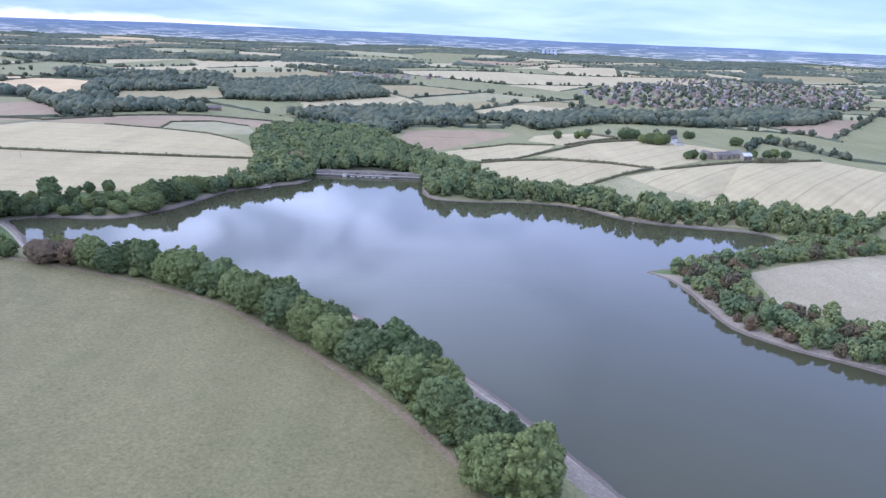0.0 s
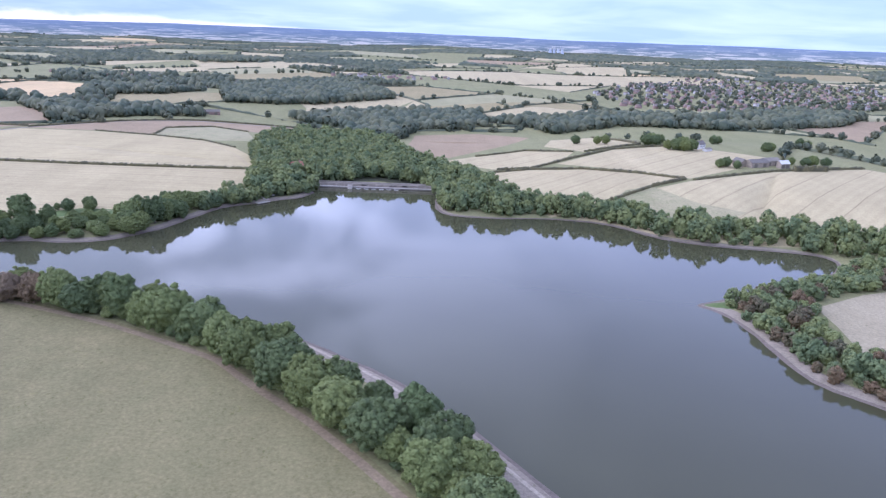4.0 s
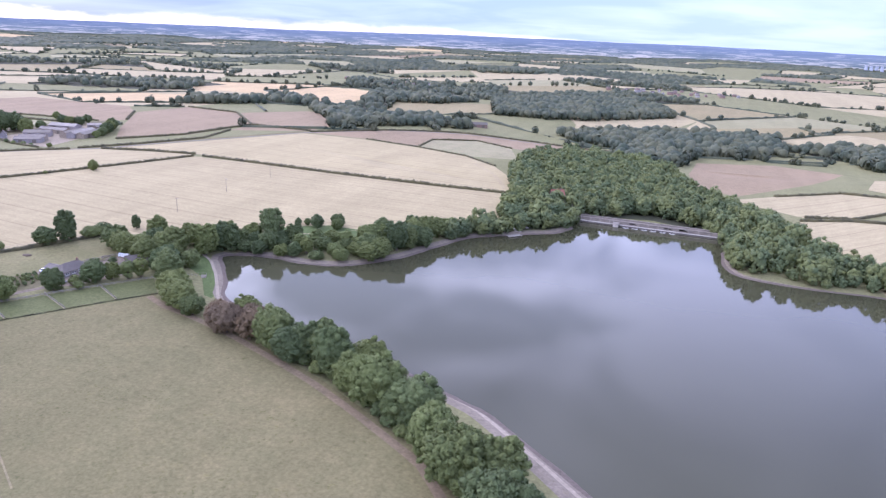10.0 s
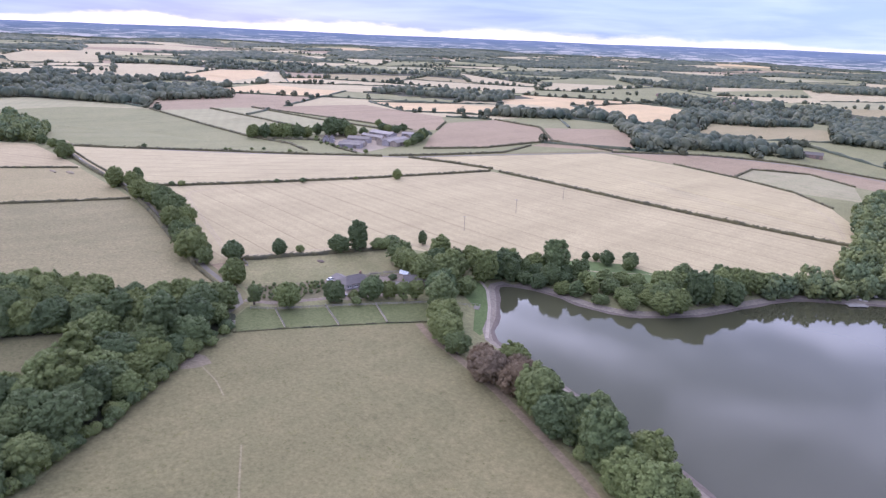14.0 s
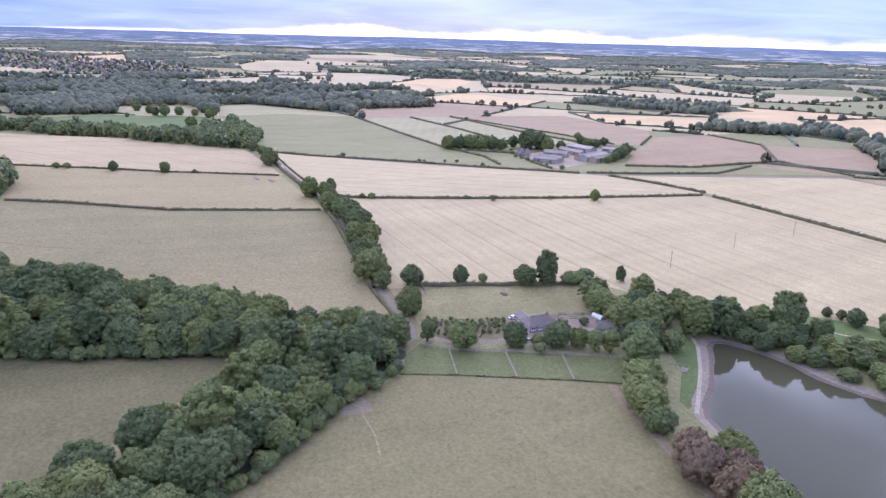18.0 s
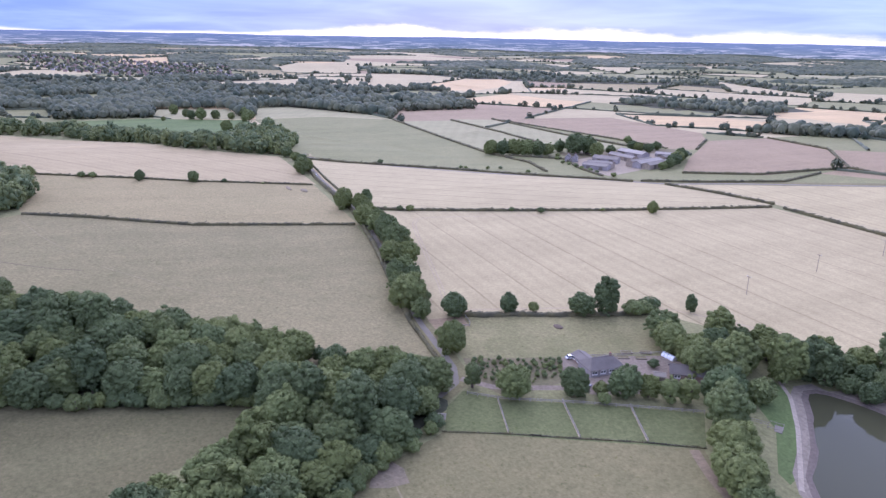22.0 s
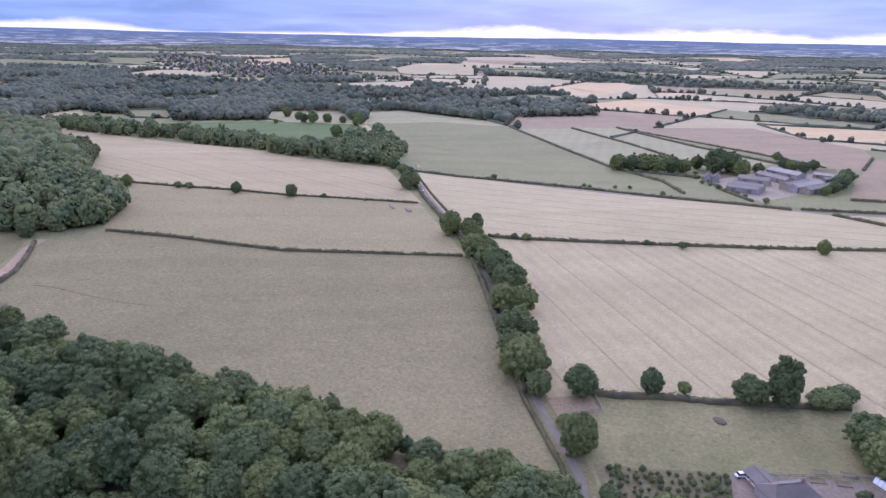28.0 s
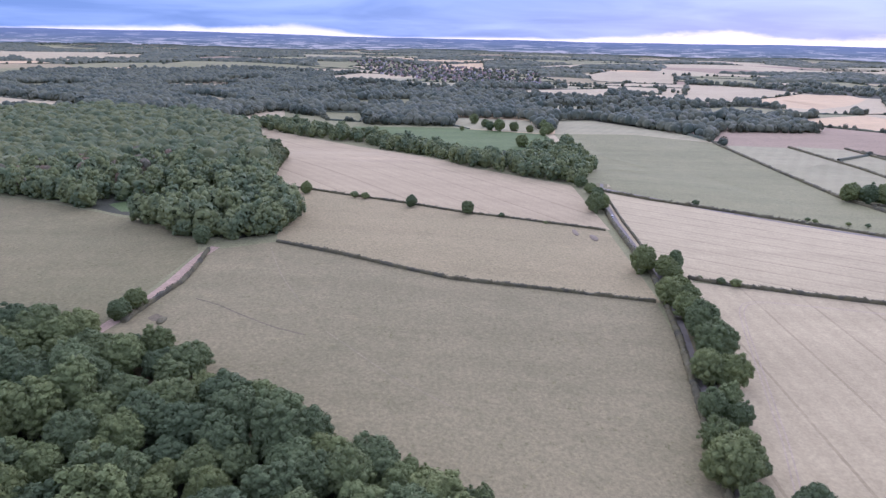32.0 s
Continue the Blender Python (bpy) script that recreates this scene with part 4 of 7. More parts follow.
SHORE_PATH = [(75, 165), (55, 186), (27, 228), (2, 264), (-23, 291), (-51, 314.5), (-78, 335.5), (-95, 342.5)]
SHORE_PATH = [tuple(np.array(p) + np.array((-4.2, -3.2))) for p in SHORE_PATH]
add_face(ribbon(SHORE_PATH, 1.6, 5.0))
kinds.append("path")
add_face(ribbon([(-271, 423), (-261, 417), (-245, 401), (-222, 374)], 1.5, 5.0))
kinds.append("path")
add_face([tuple(q) for q in outline(SHORE, 2.5)])
kinds.append("wet")
add_face([tuple(q) for q in SHORE])
kinds.append("lake")

from mathutils.geometry import delaunay_2d_cdt
cv, _, cf, _, _, corig = delaunay_2d_cdt(pts, lines, faces, 0, 1e-4, True)
CV = np.array([(v.x, v.y) for v in cv])
CV = np.c_[CV, land(CV[:, 0], CV[:, 1])]
CF = np.array([f[:3] for f in cf])
mids = CV[CF].mean(1)
mx, my = mids[:, 0], mids[:, 1]
owner = np.full(len(CF), len(kinds))
mr = np.hypot(mx - MID[0], my - MID[1])
md = np.where(mr < FLAT, mr, FLAT - FALL * np.log(np.maximum(1 - (np.maximum(mr, FLAT) - FLAT) / REACH, 1e-4)))
true_mid = MID + (mids[:, :2] - MID) * (md / np.maximum(mr, 1.0))[:, None]
parcel_of = np.full(len(CF), -1)
owner_of(PARCELS, true_mid, np.arange(len(CF)), parcel_of)
for i, f in enumerate(faces):
    owner[inside([pts[q][:] for q in f], mx, my)] = i


def link_mesh(name, V, F, mats, slot=None, parent=None, smooth=False):
    me = bpy.data.meshes.new(name)
    V, F = np.asarray(V, np.float32), np.asarray(F, np.int32)
    k = F.shape[1]
    me.vertices.add(len(V)); me.vertices.foreach_set("co", V.ravel())
    me.loops.add(F.size); me.loops.foreach_set("vertex_index", F.ravel())
    me.polygons.add(len(F))
    me.polygons.foreach_set("loop_start", np.arange(0, F.size, k, dtype=np.int32))
    me.polygons.foreach_set("loop_total", np.full(len(F), k, np.int32))
    for m in mats if isinstance(mats, (list, tuple)) else [mats]:
        me.materials.append(m)
    if slot is not None:
        me.polygons.foreach_set("material_index", np.asarray(slot, np.int32))
    if smooth:
        me.polygons.foreach_set("use_smooth", np.ones(len(F), bool))
    me.update(calc_edges=True)
    me.validate()
    ob = new(name, me)
    if parent:
        ob.parent = parent
    return ob


def cut_out(name, mask, mats, slot=None):
    f = CF[mask]
    used, idx = np.unique(f, return_inverse=True)
    return link_mesh(name, CV[used], idx.reshape(f.shape), mats, slot, smooth=True)


kind_of = np.array(kinds + ["base"])[owner]
slots = np.full(len(CF), 1)
ctr = far_xy([c.mean(0) for c in cells])
for poly in TOWNS:
    cell_kind = np.where(inside(poly, ctr[:, 0], ctr[:, 1]), 1, cell_kind)
far_mask = (kind_of == "base") & (parcel_of >= 0)
slots[far_mask] = cell_kind[parcel_of[far_mask]]
slots[kind_of == "wood"] = 5
for nm, slot_ in FAR_KIND.items():
    slots[kind_of == "far " + nm] = slot_
base_mask = np.array([k.startswith("far") for k in kind_of]) | (kind_of == "wood") | (kind_of == "base")
tagged(cut_out("ground", base_mask, FAR_KINDS, slots[base_mask]), "rolling farmland of pale stubble, pasture and woodland to the horizon", "ground", kind="structure")
first_field = kinds.index("field")
for i, (poly, mat, nm, label) in enumerate(FIELDS):
    m = owner == first_field + i
    if m.any():
        tagged(cut_out(nm, m, mat), label, nm.replace("_", " "), kind="structure")
for i, k in enumerate(kinds):
    if k == "verge":
        first = i == kinds.index("verge")
        tagged(cut_out("headland" if first else "verge", owner == i, M_STUB_A if first else M_PAST), "pale stubble headland beside the lane hedge" if first else "rough olive grass verge along the road", "verge", kind="structure")
lane_ids = [i for i, k in enumerate(kinds) if k == "lane"]
tagged(cut_out("road", owner == lane_ids[0], M_LANE), "narrow grey country lane between hedges", "lane", kind="structure")
tagged(cut_out("road", owner == lane_ids[1], M_LANE), "grey country road along the stubble fields", "road", kind="structure")
tagged(cut_out("driveway", owner == kinds.index("yard"), M_YARD), "pale gravel drive to the bungalow", "drive", kind="structure")
tagged(cut_out("track", owner == kinds.index("track"), M_TRACK), "bare earth farm track beside a hedge", "track", kind="structure")
tagged(cut_out("shore", owner == kinds.index("beach"), M_BEACH), "pale bare silt shore exposed round the lake", "shore", kind="structure")
for i, k in enumerate(kinds):
    if k == "trail":
        tagged(cut_out("trail", owner == i, M_TRAIL), "faint worn trail across the pasture", "trail", kind="structure")
for i, k in enumerate(kinds):
    if k == "scrape":
        tagged(cut_out("scrape", owner == i, M_SCRAPE), "dark scraped earth in the dry pasture", "bare ground", kind="structure")
    if k == "bare":
        tagged(cut_out("bare_patch", owner == i, M_BARE), "bare reddish-brown earth at the edge of a wood", "bare ground", kind="structure")
tagged(cut_out("grass_tip", owner == kinds.index("tip"), M_LUSH), "green grass on the tip of the point", "grass", kind="structure")
for i, k in enumerate(kinds):
    if k == "wheel":
        tagged(cut_out("wheel_track", owner == i, M_WHEEL), "faint brown wheel track pressed into the stubble", "wheel track", kind="structure")
for i, k in enumerate(kinds):
    if k == "strip":
        tagged(cut_out("grass_strip", owner == i, M_STRAW), "strip of long straw-coloured grass under a paddock fence", "grass", kind="structure")
tagged(cut_out("field_margin", owner == kinds.index("margin"), M_DRY), "brown dried grass strip beside the lakeside trees", "grass", kind="structure")
tagged(cut_out("wet_shore", owner == kinds.index("wet"), M_WET), "dark wet silt at the water's edge", "shore", kind="structure")
for i, k in enumerate(kinds):
    if k == "path":
        tagged(cut_out("shore_path", owner == i, M_PATH), "worn pale chalky path along the lake shore", "path", kind="structure")
tagged(cut_out("lake_bed", owner == kinds.index("lake"), M_MUD), "brown mud lake bed under the water", "lake bed", kind="structure")
# water sheet
wv, _, wf, _, _, wo = delaunay_2d_cdt([Vector(tuple(q)) for q in outline(SHORE, 0.6)], [], [list(range(len(SHORE)))], 1, 1e-4, True)
tagged(link_mesh("water", [(v.x, v.y, 0.0) for v in wv], [f[:3] for f in wf], M_WATER, smooth=True), "still grey-brown lake water reflecting the clouds", "lake", kind="structure")

# ---- foliage ----
def ico(sub):
    bm = bmesh.new()
    bmesh.ops.create_icosphere(bm, subdivisions=sub, radius=1.0)
    v = np.array([p.co[:] for p in bm.verts])
    f = np.array([[q.index for q in t.verts] for t in bm.faces])
    bm.free()
    return v, f


ICO1, ICO2 = ico(1), ico(2)   # 20 and 80 faces


def unit(v):
    return v / (np.linalg.norm(v, axis=-1, keepdims=True) + 1e-9)


def cards(g, centre, normal, size, loose=0.5):
    """Small uneven leaf sprays: one three-cornered piece each."""
    n = len(centre)
    normal = unit(unit(normal) + g.normal(0, loose * 0.6, (n, 3)))
    a = unit(np.cross(normal, g.normal(0, 1, (n, 3))))
    b = np.cross(normal, a)
    s = size * g.uniform(0.55, 1.45, (n, 1))
    v = np.stack([centre + s * (a * ca * g.uniform(0.7, 1.3, (n, 1)) + b * cb * g.uniform(0.7, 1.3, (n, 1)))
                  for ca, cb in ((-0.62, -0.45), (0.66, -0.42), (0.05, 0.78))], 1).reshape(-1, 3)
    return v, np.arange(n)[:, None] * 3 + np.array((0, 1, 2))


def join(parts):
    vs, fs, n = [], [], 0
    for v, f in parts:
        vs.append(v); fs.append(f + n); n += len(v)
    return np.concatenate(vs), np.concatenate(fs)


def crown(seed, n_lobes, n_cards, card, core, shape="round", width=12.0, height=13.0, solid=0.9):
    """A crown of overlapping lobes, each covered in leaf clumps."""
    g = np.random.default_rng(seed)
    hw, hh = width / 2, height * 0.5
    mid = np.array((0, 0, hh * 1.0))
    d = unit(g.normal(0, 1, (n_lobes * 2, 3)))
    d = d[d[:, 2] > -0.97][:n_lobes]
    rad = g.uniform(*((0.10, 0.23) if n_lobes > 100 else (0.15, 0.33) if n_lobes > 40 else (0.22, 0.40)), len(d)) * hw
    swell = 1 + 0.10 * np.sin(2 * np.arctan2(d[:, 1:2], d[:, :1]) + seed) + 0.07 * np.sin(5 * d[:, :1] + 4 * d[:, 2:] + seed) + 0.06 * np.sin(7 * d[:, 1:2] + 2 * seed)
    at = mid + d * (np.array((hw, hw, hh)) - rad[:, None] * 0.9) * g.uniform(0.80, 1.06, (len(d), 1)) * swell
    if shape == "cone":
        at[:, :2] *= np.clip(1.25 - (at[:, 2:] - mid[2] + hh) / (2 * hh), 0.12, 1)
        rad *= np.clip(1.3 - (at[:, 2] - mid[2] + hh) / (2 * hh), 0.35, 1)
    at = np.r_[at, [mid + (0, 0, hh * 0.1), mid - (0, 0, hh * 0.25)]]
    rad = np.r_[rad, [hw * 0.80, hw * 0.74]]
    out = []
    for c, r in zip(at, rad):
        w = core[0] * (1 + g.uniform(-0.16, 0.16, (len(core[0]), 1)))
        v, f = c + w * r * solid, core[1]
        if n_lobes < 60:
            m = v[f].mean(1)
            gap = np.linalg.norm(m[:, None] - at[None], axis=2) - rad[None] * solid * 0.9
            gap[:, (at == c).all(1)] = 1.0
            f = f[(gap > 0).all(1) & (m[:, 2] > height * 0.06)]
        out.append((v, f))
    share = rad[:-1] ** 2 / np.sum(rad[:-1] ** 2)
    for i, (c, r) in enumerate(zip(at[:-1], rad[:-1])):
        q = unit(g.normal(0, 1, (int(n_cards * share[i] * 1.9) + 2, 3)))
        q = q[q[:, 2] > -0.75]
        p = c + q * r * g.uniform(0.86, 1.14, (len(q), 1))
        gap = np.linalg.norm(p[:, None] - at[None], axis=2) - rad[None] * 0.93
        keep = (np.delete(gap, i, 1) > 0).all(1)
        out.append(cards(g, p[keep], q[keep], card))
    return join(out)


def tube(p0, p1, r0, r1, n=7):
    p0, p1 = np.array(p0, float), np.array(p1, float)
    ax = unit(p1 - p0)
    a = unit(np.cross(ax, (0.3, 0.9, 0.2)))
    b = np.cross(ax, a)
    t = np.arange(n) * 2 * math.pi / n
    ring = np.cos(t)[:, None] * a + np.sin(t)[:, None] * b
    v = np.r_[p0 + ring * r0, p1 + ring * r1]
    f = [(i, (i + 1) % n, n + (i + 1) % n) for i in range(n)] + [(i, n + (i + 1) % n, n + i) for i in range(n)] + [(n, n + i, n + i + 1) for i in range(1, n - 1)]
    return v, np.array(f)


def trunk(seed, width=12.0, height=13.0):
    g = np.random.default_rng(seed)
    fork = height * 0.26
    out = [tube((0, 0, -0.6), (0, 0, fork * 0.35), 0.55, 0.40, 9), tube((0, 0, fork * 0.35), (0.1, 0, fork), 0.40, 0.34, 9), tube((0.1, 0, fork), (0.2, 0.1, height * 0.72), 0.32, 0.10)]
    for k in range(6):
        a = k * 1.05 + g.uniform(-0.3, 0.3)
        top = (math.cos(a) * width * 0.33, math.sin(a) * width * 0.33, height * g.uniform(0.5, 0.72))
        out.append(tube((0.1, 0, fork * g.uniform(0.8, 1.2)), top, 0.20, 0.05, 5))
    return join(out)


def thing_mesh(name, vf, mat, smooth=True):
    ob = link_mesh(name, vf[0], vf[1], mat, smooth=smooth)
    return ob


PROTO = {}


def tree_proto(key, seed, mat, shape="round", width=12.0, height=13.0, n=9500, lobes=150, card=0.33):
    root = new(key)
    c = thing_mesh("crown", crown(seed, lobes, n, card, ICO1, shape, width, height, 0.86), mat, False)
    t = thing_mesh("trunk", trunk(seed, width, height), M_BARK)
    c.parent = t.parent = root
    PROTO[key] = (root, width, height)
    return root


used_proto = set()


def plant(key, name, x, y, width, label, group, tall=1.0, sink=0.0):
    """A tree of that crown width on the ground at x, y."""
    root, w, h = PROTO[key]
    s = width / w
    m = Matrix.Translation((x, y, ground_at(x, y) - sink)) @ Matrix.Rotation(random.uniform(0, 6.28), 4, "Z") @ Matrix.Diagonal((s, s, s * tall, 1))
    if key in used_proto:
        ob = copy_thing(root, m)
        ob.matrix_basis = m
    else:
        used_proto.add(key)
        ob = root
        ob.matrix_basis = m
    ob.name = name
    return tagged(ob, label, "tree", group)


for i in range(3):
    tree_proto("broad_%d" % i, 11 + i, M_LEAF, "round", 12, 12.5)
tree_proto("tall_0", 21, M_LEAF, "tall", 9, 14, 7500)
tree_proto("light_0", 31, M_LEAFL, "round", 12, 12)
tree_proto("light_1", 32, M_LEAFL, "tall", 10, 13)
tree_proto("copper_0", 41, M_LEAFB, "round", 12, 10.5)
tree_proto("copper_1", 42, M_LEAFB, "round", 11, 9.5)
tree_proto("cone_0", 51, M_LEAF, "cone", 6, 11, 2400, 28, 0.38)
tree_proto("bush_0", 61, M_LEAF, "round", 6, 4.6, 1500, 18, 0.36)
tree_proto("bush_1", 62, M_LEAFL, "round", 6, 4.2, 1500, 18, 0.36)

G_BELT = "trees along the lake's pasture shore"
BELT = [(-192, 361, 10), (-165, 341, 14), (-152, 335, 13.5), (-143, 341, 14), (-133, 331, 12), (-124, 340, 13), (-120, 323, 13), (-109, 318, 15.5), (-94, 314, 16),
        (-82, 301, 13.5), (-70, 288, 15.5), (-59, 293, 12.5), (-53, 273, 16.5), (-42, 261, 15), (-33, 269, 13), (-31, 250, 15), (-20, 257, 10), (-18, 239, 15.5),
        (-8, 243, 12.5), (0, 231, 13.5), (-3, 217, 15), (8, 219, 13), (9, 197, 15), (20, 186, 15.5), (22, 166, 15), (32, 162, 15), (28, 190, 10.5), (40, 140, 13), (52, 122, 14)]
for i, (x, y, w) in enumerate(BELT):
    key = ["broad_0", "light_0", "broad_1", "broad_2", "light_1", "broad_0", "broad_1"][i % 7]
    near = 2.4 if x < -12 else 0.4
    plant(key, "oak_tree", x - near, y - near, w * 1.2, "yellowish-green leafy tree in the lakeside row" if "light" in key else "dark green broadleaved tree in the lakeside row", G_BELT, 0.88 + 0.1 * math.sin(i * 2.1))
for i, (x, y) in enumerate(along([(-204, 352), (-165, 339), (-138, 327), (-112, 313), (-85, 297), (-66, 280), (-42, 255), (-12, 223), (4, 200), (15, 177), (24, 160)], 7.5)):
    plant("bush_0" if i % 3 else "bush_1", "shrub", x + random.uniform(-1, 1), y + random.uniform(-1, 1), random.uniform(4, 7), "low leafy shrub under the lakeside trees", "shrubs under the lakeside trees", random.uniform(0.8, 1.1))
for i, (x, y) in enumerate(along([(-176, 346), (-150, 336), (-124, 325), (-99, 310), (-76, 294), (-54, 272), (-30, 246), (-8, 224), (8, 200), (20, 174)], 9.0)):
    key = ["broad_1", "light_1", "broad_2", "tall_0", "broad_0"][i % 5]
    plant(key, "alder_tree", x + random.uniform(-1.5, 1.5), y + random.uniform(-1.5, 1.5), random.uniform(9, 12.5), "leafy green tree filling the lakeside row", G_BELT, random.uniform(0.75, 0.95))
for x, y, w, k in ((-192, 342, 14, "copper_0"), (-179, 343, 14, "copper_1"), (-186, 351, 12, "copper_0"), (-200, 347, 12, "copper_1")):
    plant(k, "copper_beech", x, y, w, "reddish-brown copper-leaved tree by the cove", "copper trees by the cove")
for i, (x, y, w) in enumerate(((-266, 389, 16), (-252, 376, 16), (-240, 366, 15), (-226, 354, 16), (-216, 350, 11), (-261, 401, 11.5), (-283, 394, 14), (-304, 400, 15), (-275, 402, 13), (-233, 358, 13))):
    plant(["light_0", "light_1", "light_0", "light_0", "broad_0"][i % 5], "willow_tree", x, y, w * 0.94, "pale green leafy tree in the row beside the cove", "trees beside the cove", 0.82)
for i, (x, y, w) in enumerate(((-547, 343, 13.5), (-540, 352, 11), (-506, 343, 13), (-490, 345, 11.5), (-472, 345, 15), (-453, 343, 15.5), (-437, 334, 12.5), (-434, 342, 12), (-413, 327, 10), (-395, 322, 11),
                              (-380, 320, 16), (-368, 321, 9), (-664, 345, 13), (-672, 352, 10))):
    plant(["broad_1", "broad_2", "light_0", "broad_0"][i % 4], "roadside_tree", x, y, w, "leafy green tree standing over the lane", "trees along the lane")
for i, (x, y) in enumerate([(-810, 321), (-789, 333), (-763, 343), (-741, 351), (-720, 354), (-696, 354), (-679, 352)]):
    plant(["broad_0", "broad_2", "light_1"][i % 3], "roadside_tree", x, y, random.uniform(9, 12), "leafy green tree where the belt meets the lane", "trees along the lane", random.uniform(0.75, 0.9))
for i, (x, y) in enumerate(along([(-384, 327), (-420, 334), (-455, 341), (-500, 349.5), (-545, 356)], 8.5)):
    plant(["bush_0", "broad_2", "bush_1", "broad_0", "light_1"][i % 5], "roadside_tree", x + random.uniform(-1, 1), y + random.uniform(-0.5, 2.5), random.uniform(5.5, 9.5), "small leafy tree in the lane hedge", "trees along the lane", random.uniform(0.85, 1.1))
for i, (x, y, w, k, t) in enumerate(((-365, 335, 12, "broad_0", 0.9), (-361, 360, 8.6, "broad_1", 1.0), (-358, 371, 5, "bush_0", 1.1), (-347, 389, 12, "broad_2", 0.8), (-343, 399, 11, "tall_0", 1.05),
                                     (-339, 411, 10, "bush_0", 0.8), (-340, 421, 10, "bush_1", 0.8), (-334, 319, 11, "broad_1", 1.15), (-348, 321, 5, "bush_0", 1.1), (-331, 437, 6, "tall_0", 0.9),
                                     (-338, 416, 9, "bush_0", 0.8))):
    plant(k, "field_tree", x, y, w, "round dark green tree in a field hedge", "trees round the horse field", t)
for i, (x, y, w, k, t) in enumerate(((-307, 314, 6.5, "cone_0", 1.0), (-296, 324, 13, "broad_0", 0.85), (-289, 344, 10.4, "broad_1", 0.95), (-282, 360, 12, "light_0", 0.9), (-278, 367, 8, "broad_2", 1.0),
                                     (-272, 371, 8, "cone_0", 0.75), (-269, 376, 8.5, "cone_0", 0.75), (-295, 384, 4.3, "bush_0", 1), (-314, 405, 14, "broad_2", 0.85), (-292, 400, 13, "broad_0", 0.9),
                                     (-278, 402, 14, "light_1", 0.8), (-286, 353, 6, "bush_1", 1.0), (-280, 350, 5, "bush_0", 1.0), (-298, 400, 6, "bush_1", 1.0))):
    plant(k, "garden_tree", x, y, w, "dark conifer beside the drive" if "cone" in k else "leafy garden tree near the bungalow", "trees round the bungalow", t)
for x, y, w in ((-541, 370, 2.6), (-535, 378, 4.6), (-532, 384, 5.6), (-513, 451, 4.1), (-503, 468, 5.4), (-493, 512, 3.6), (-478, 543, 8.7), (-668, 156, 8.2), (-662, 188, 5.6), (-660, 195, 5.6), (-647, 225, 7.8),
                (-639, 260, 8.5), (-636, 281, 3.8), (-627, 307, 2.3), (-700, 425, 5.5), (-671, 491, 3.7), (-667, 494, 3.7), (-664, 515, 3.7), (-662, 527, 3.8), (-637, 541, 4.6), (-550, 125, 9.5), (-459, 123, 8.5),
                (-469, 125, 8.5), (-445, 116, 9), (66, 595, 4.3)):
    plant("bush_0" if w < 7 else "broad_1", "hedgerow_tree", x, y, w, "small round tree rising from a field hedge", "hedgerow trees", 0.9)
for x, y, w in ((-751, 566, 15), (-744, 577, 16), (-739, 588, 17), (-733, 597, 17), (-730, 610, 16), (-728, 621, 13), (-744, 647, 13), (-727, 655, 22), (-722, 667, 20), (-703, 665, 15), (-712, 690, 10), (-728, 733, 11), (-717, 732, 10),
                (-708, 738, 10), (-716, 756, 10), (-772, 762, 9), (-616, 676, 8), (-622, 690, 10), (-632, 705, 12), (-642, 718, 13), (-652, 731, 13), (-664, 742, 11)):
    plant(["broad_0", "broad_2"][int(x) % 2], "farm_tree", x, y, w * 1.1, "dense dark tree sheltering the farm", "trees round the farm", 0.85)
for x, y, w in ((-678, 606, 4.5), (-669, 607, 4), (-655, 605, 5), (-643, 603, 4.5), (-630, 603, 5), (-620, 603, 4), (-600, 606, 5.5), (-716, 626, 5), (-701, 615, 5)):
    plant("bush_0", "farm_bush", x, y, w, "dark bush in front of the farm sheds", "bushes round the farm", 0.9)
for x, y, w in ((-1243, 299, 15), (-1200, 312, 12), (-1168, 316, 13), (-1163, 328, 17), (-1164, 348, 13), (-1154, 368, 10), (-1160, 278, 6), (-1019, 341, 15), (-1190, 391, 14), (-1204, 399, 12), (-1176, 394, 12), (-1163, 391, 13), (-1149, 394, 13), (-1136, 389, 12), (-1120, 381, 12)):
    plant("broad_1", "meadow_tree", x, y, w, "dark round tree at the edge of a far meadow", "trees of the far meadow", 0.9)
for x, y, w in ((-255, 492, 5), (-250, 495, 5), (-242, 493, 9), (-232, 501, 9), (-229, 495, 8)):
    plant("broad_1", "knoll_tree", x, y, w, "round dark tree on the grassy knoll", "trees on the knoll", 0.85)


def scatter(poly, gap, seed, edge=0.0):
    """Places inside an outline, no two nearer than gap."""
    g = np.random.default_rng(seed)
    p = np.array(poly, float)
    lo, hi = p.min(0), p.max(0)
    cand = g.uniform(lo, hi, (int(6 * np.prod(hi - lo) / gap ** 2), 2))
    cand = cand[inside(poly, cand[:, 0], cand[:, 1])]
    grid, out = {}, []
    for x, y in cand:
        k = (int(x // gap), int(y // gap))
        if all((x - a) ** 2 + (y - b) ** 2 > gap * gap for i in (-1, 0, 1) for j in (-1, 0, 1) for a, b in grid.get((k[0] + i, k[1] + j), ())):
            grid.setdefault(k, []).append((x, y))
            out.append((x, y))
    return np.array(out)


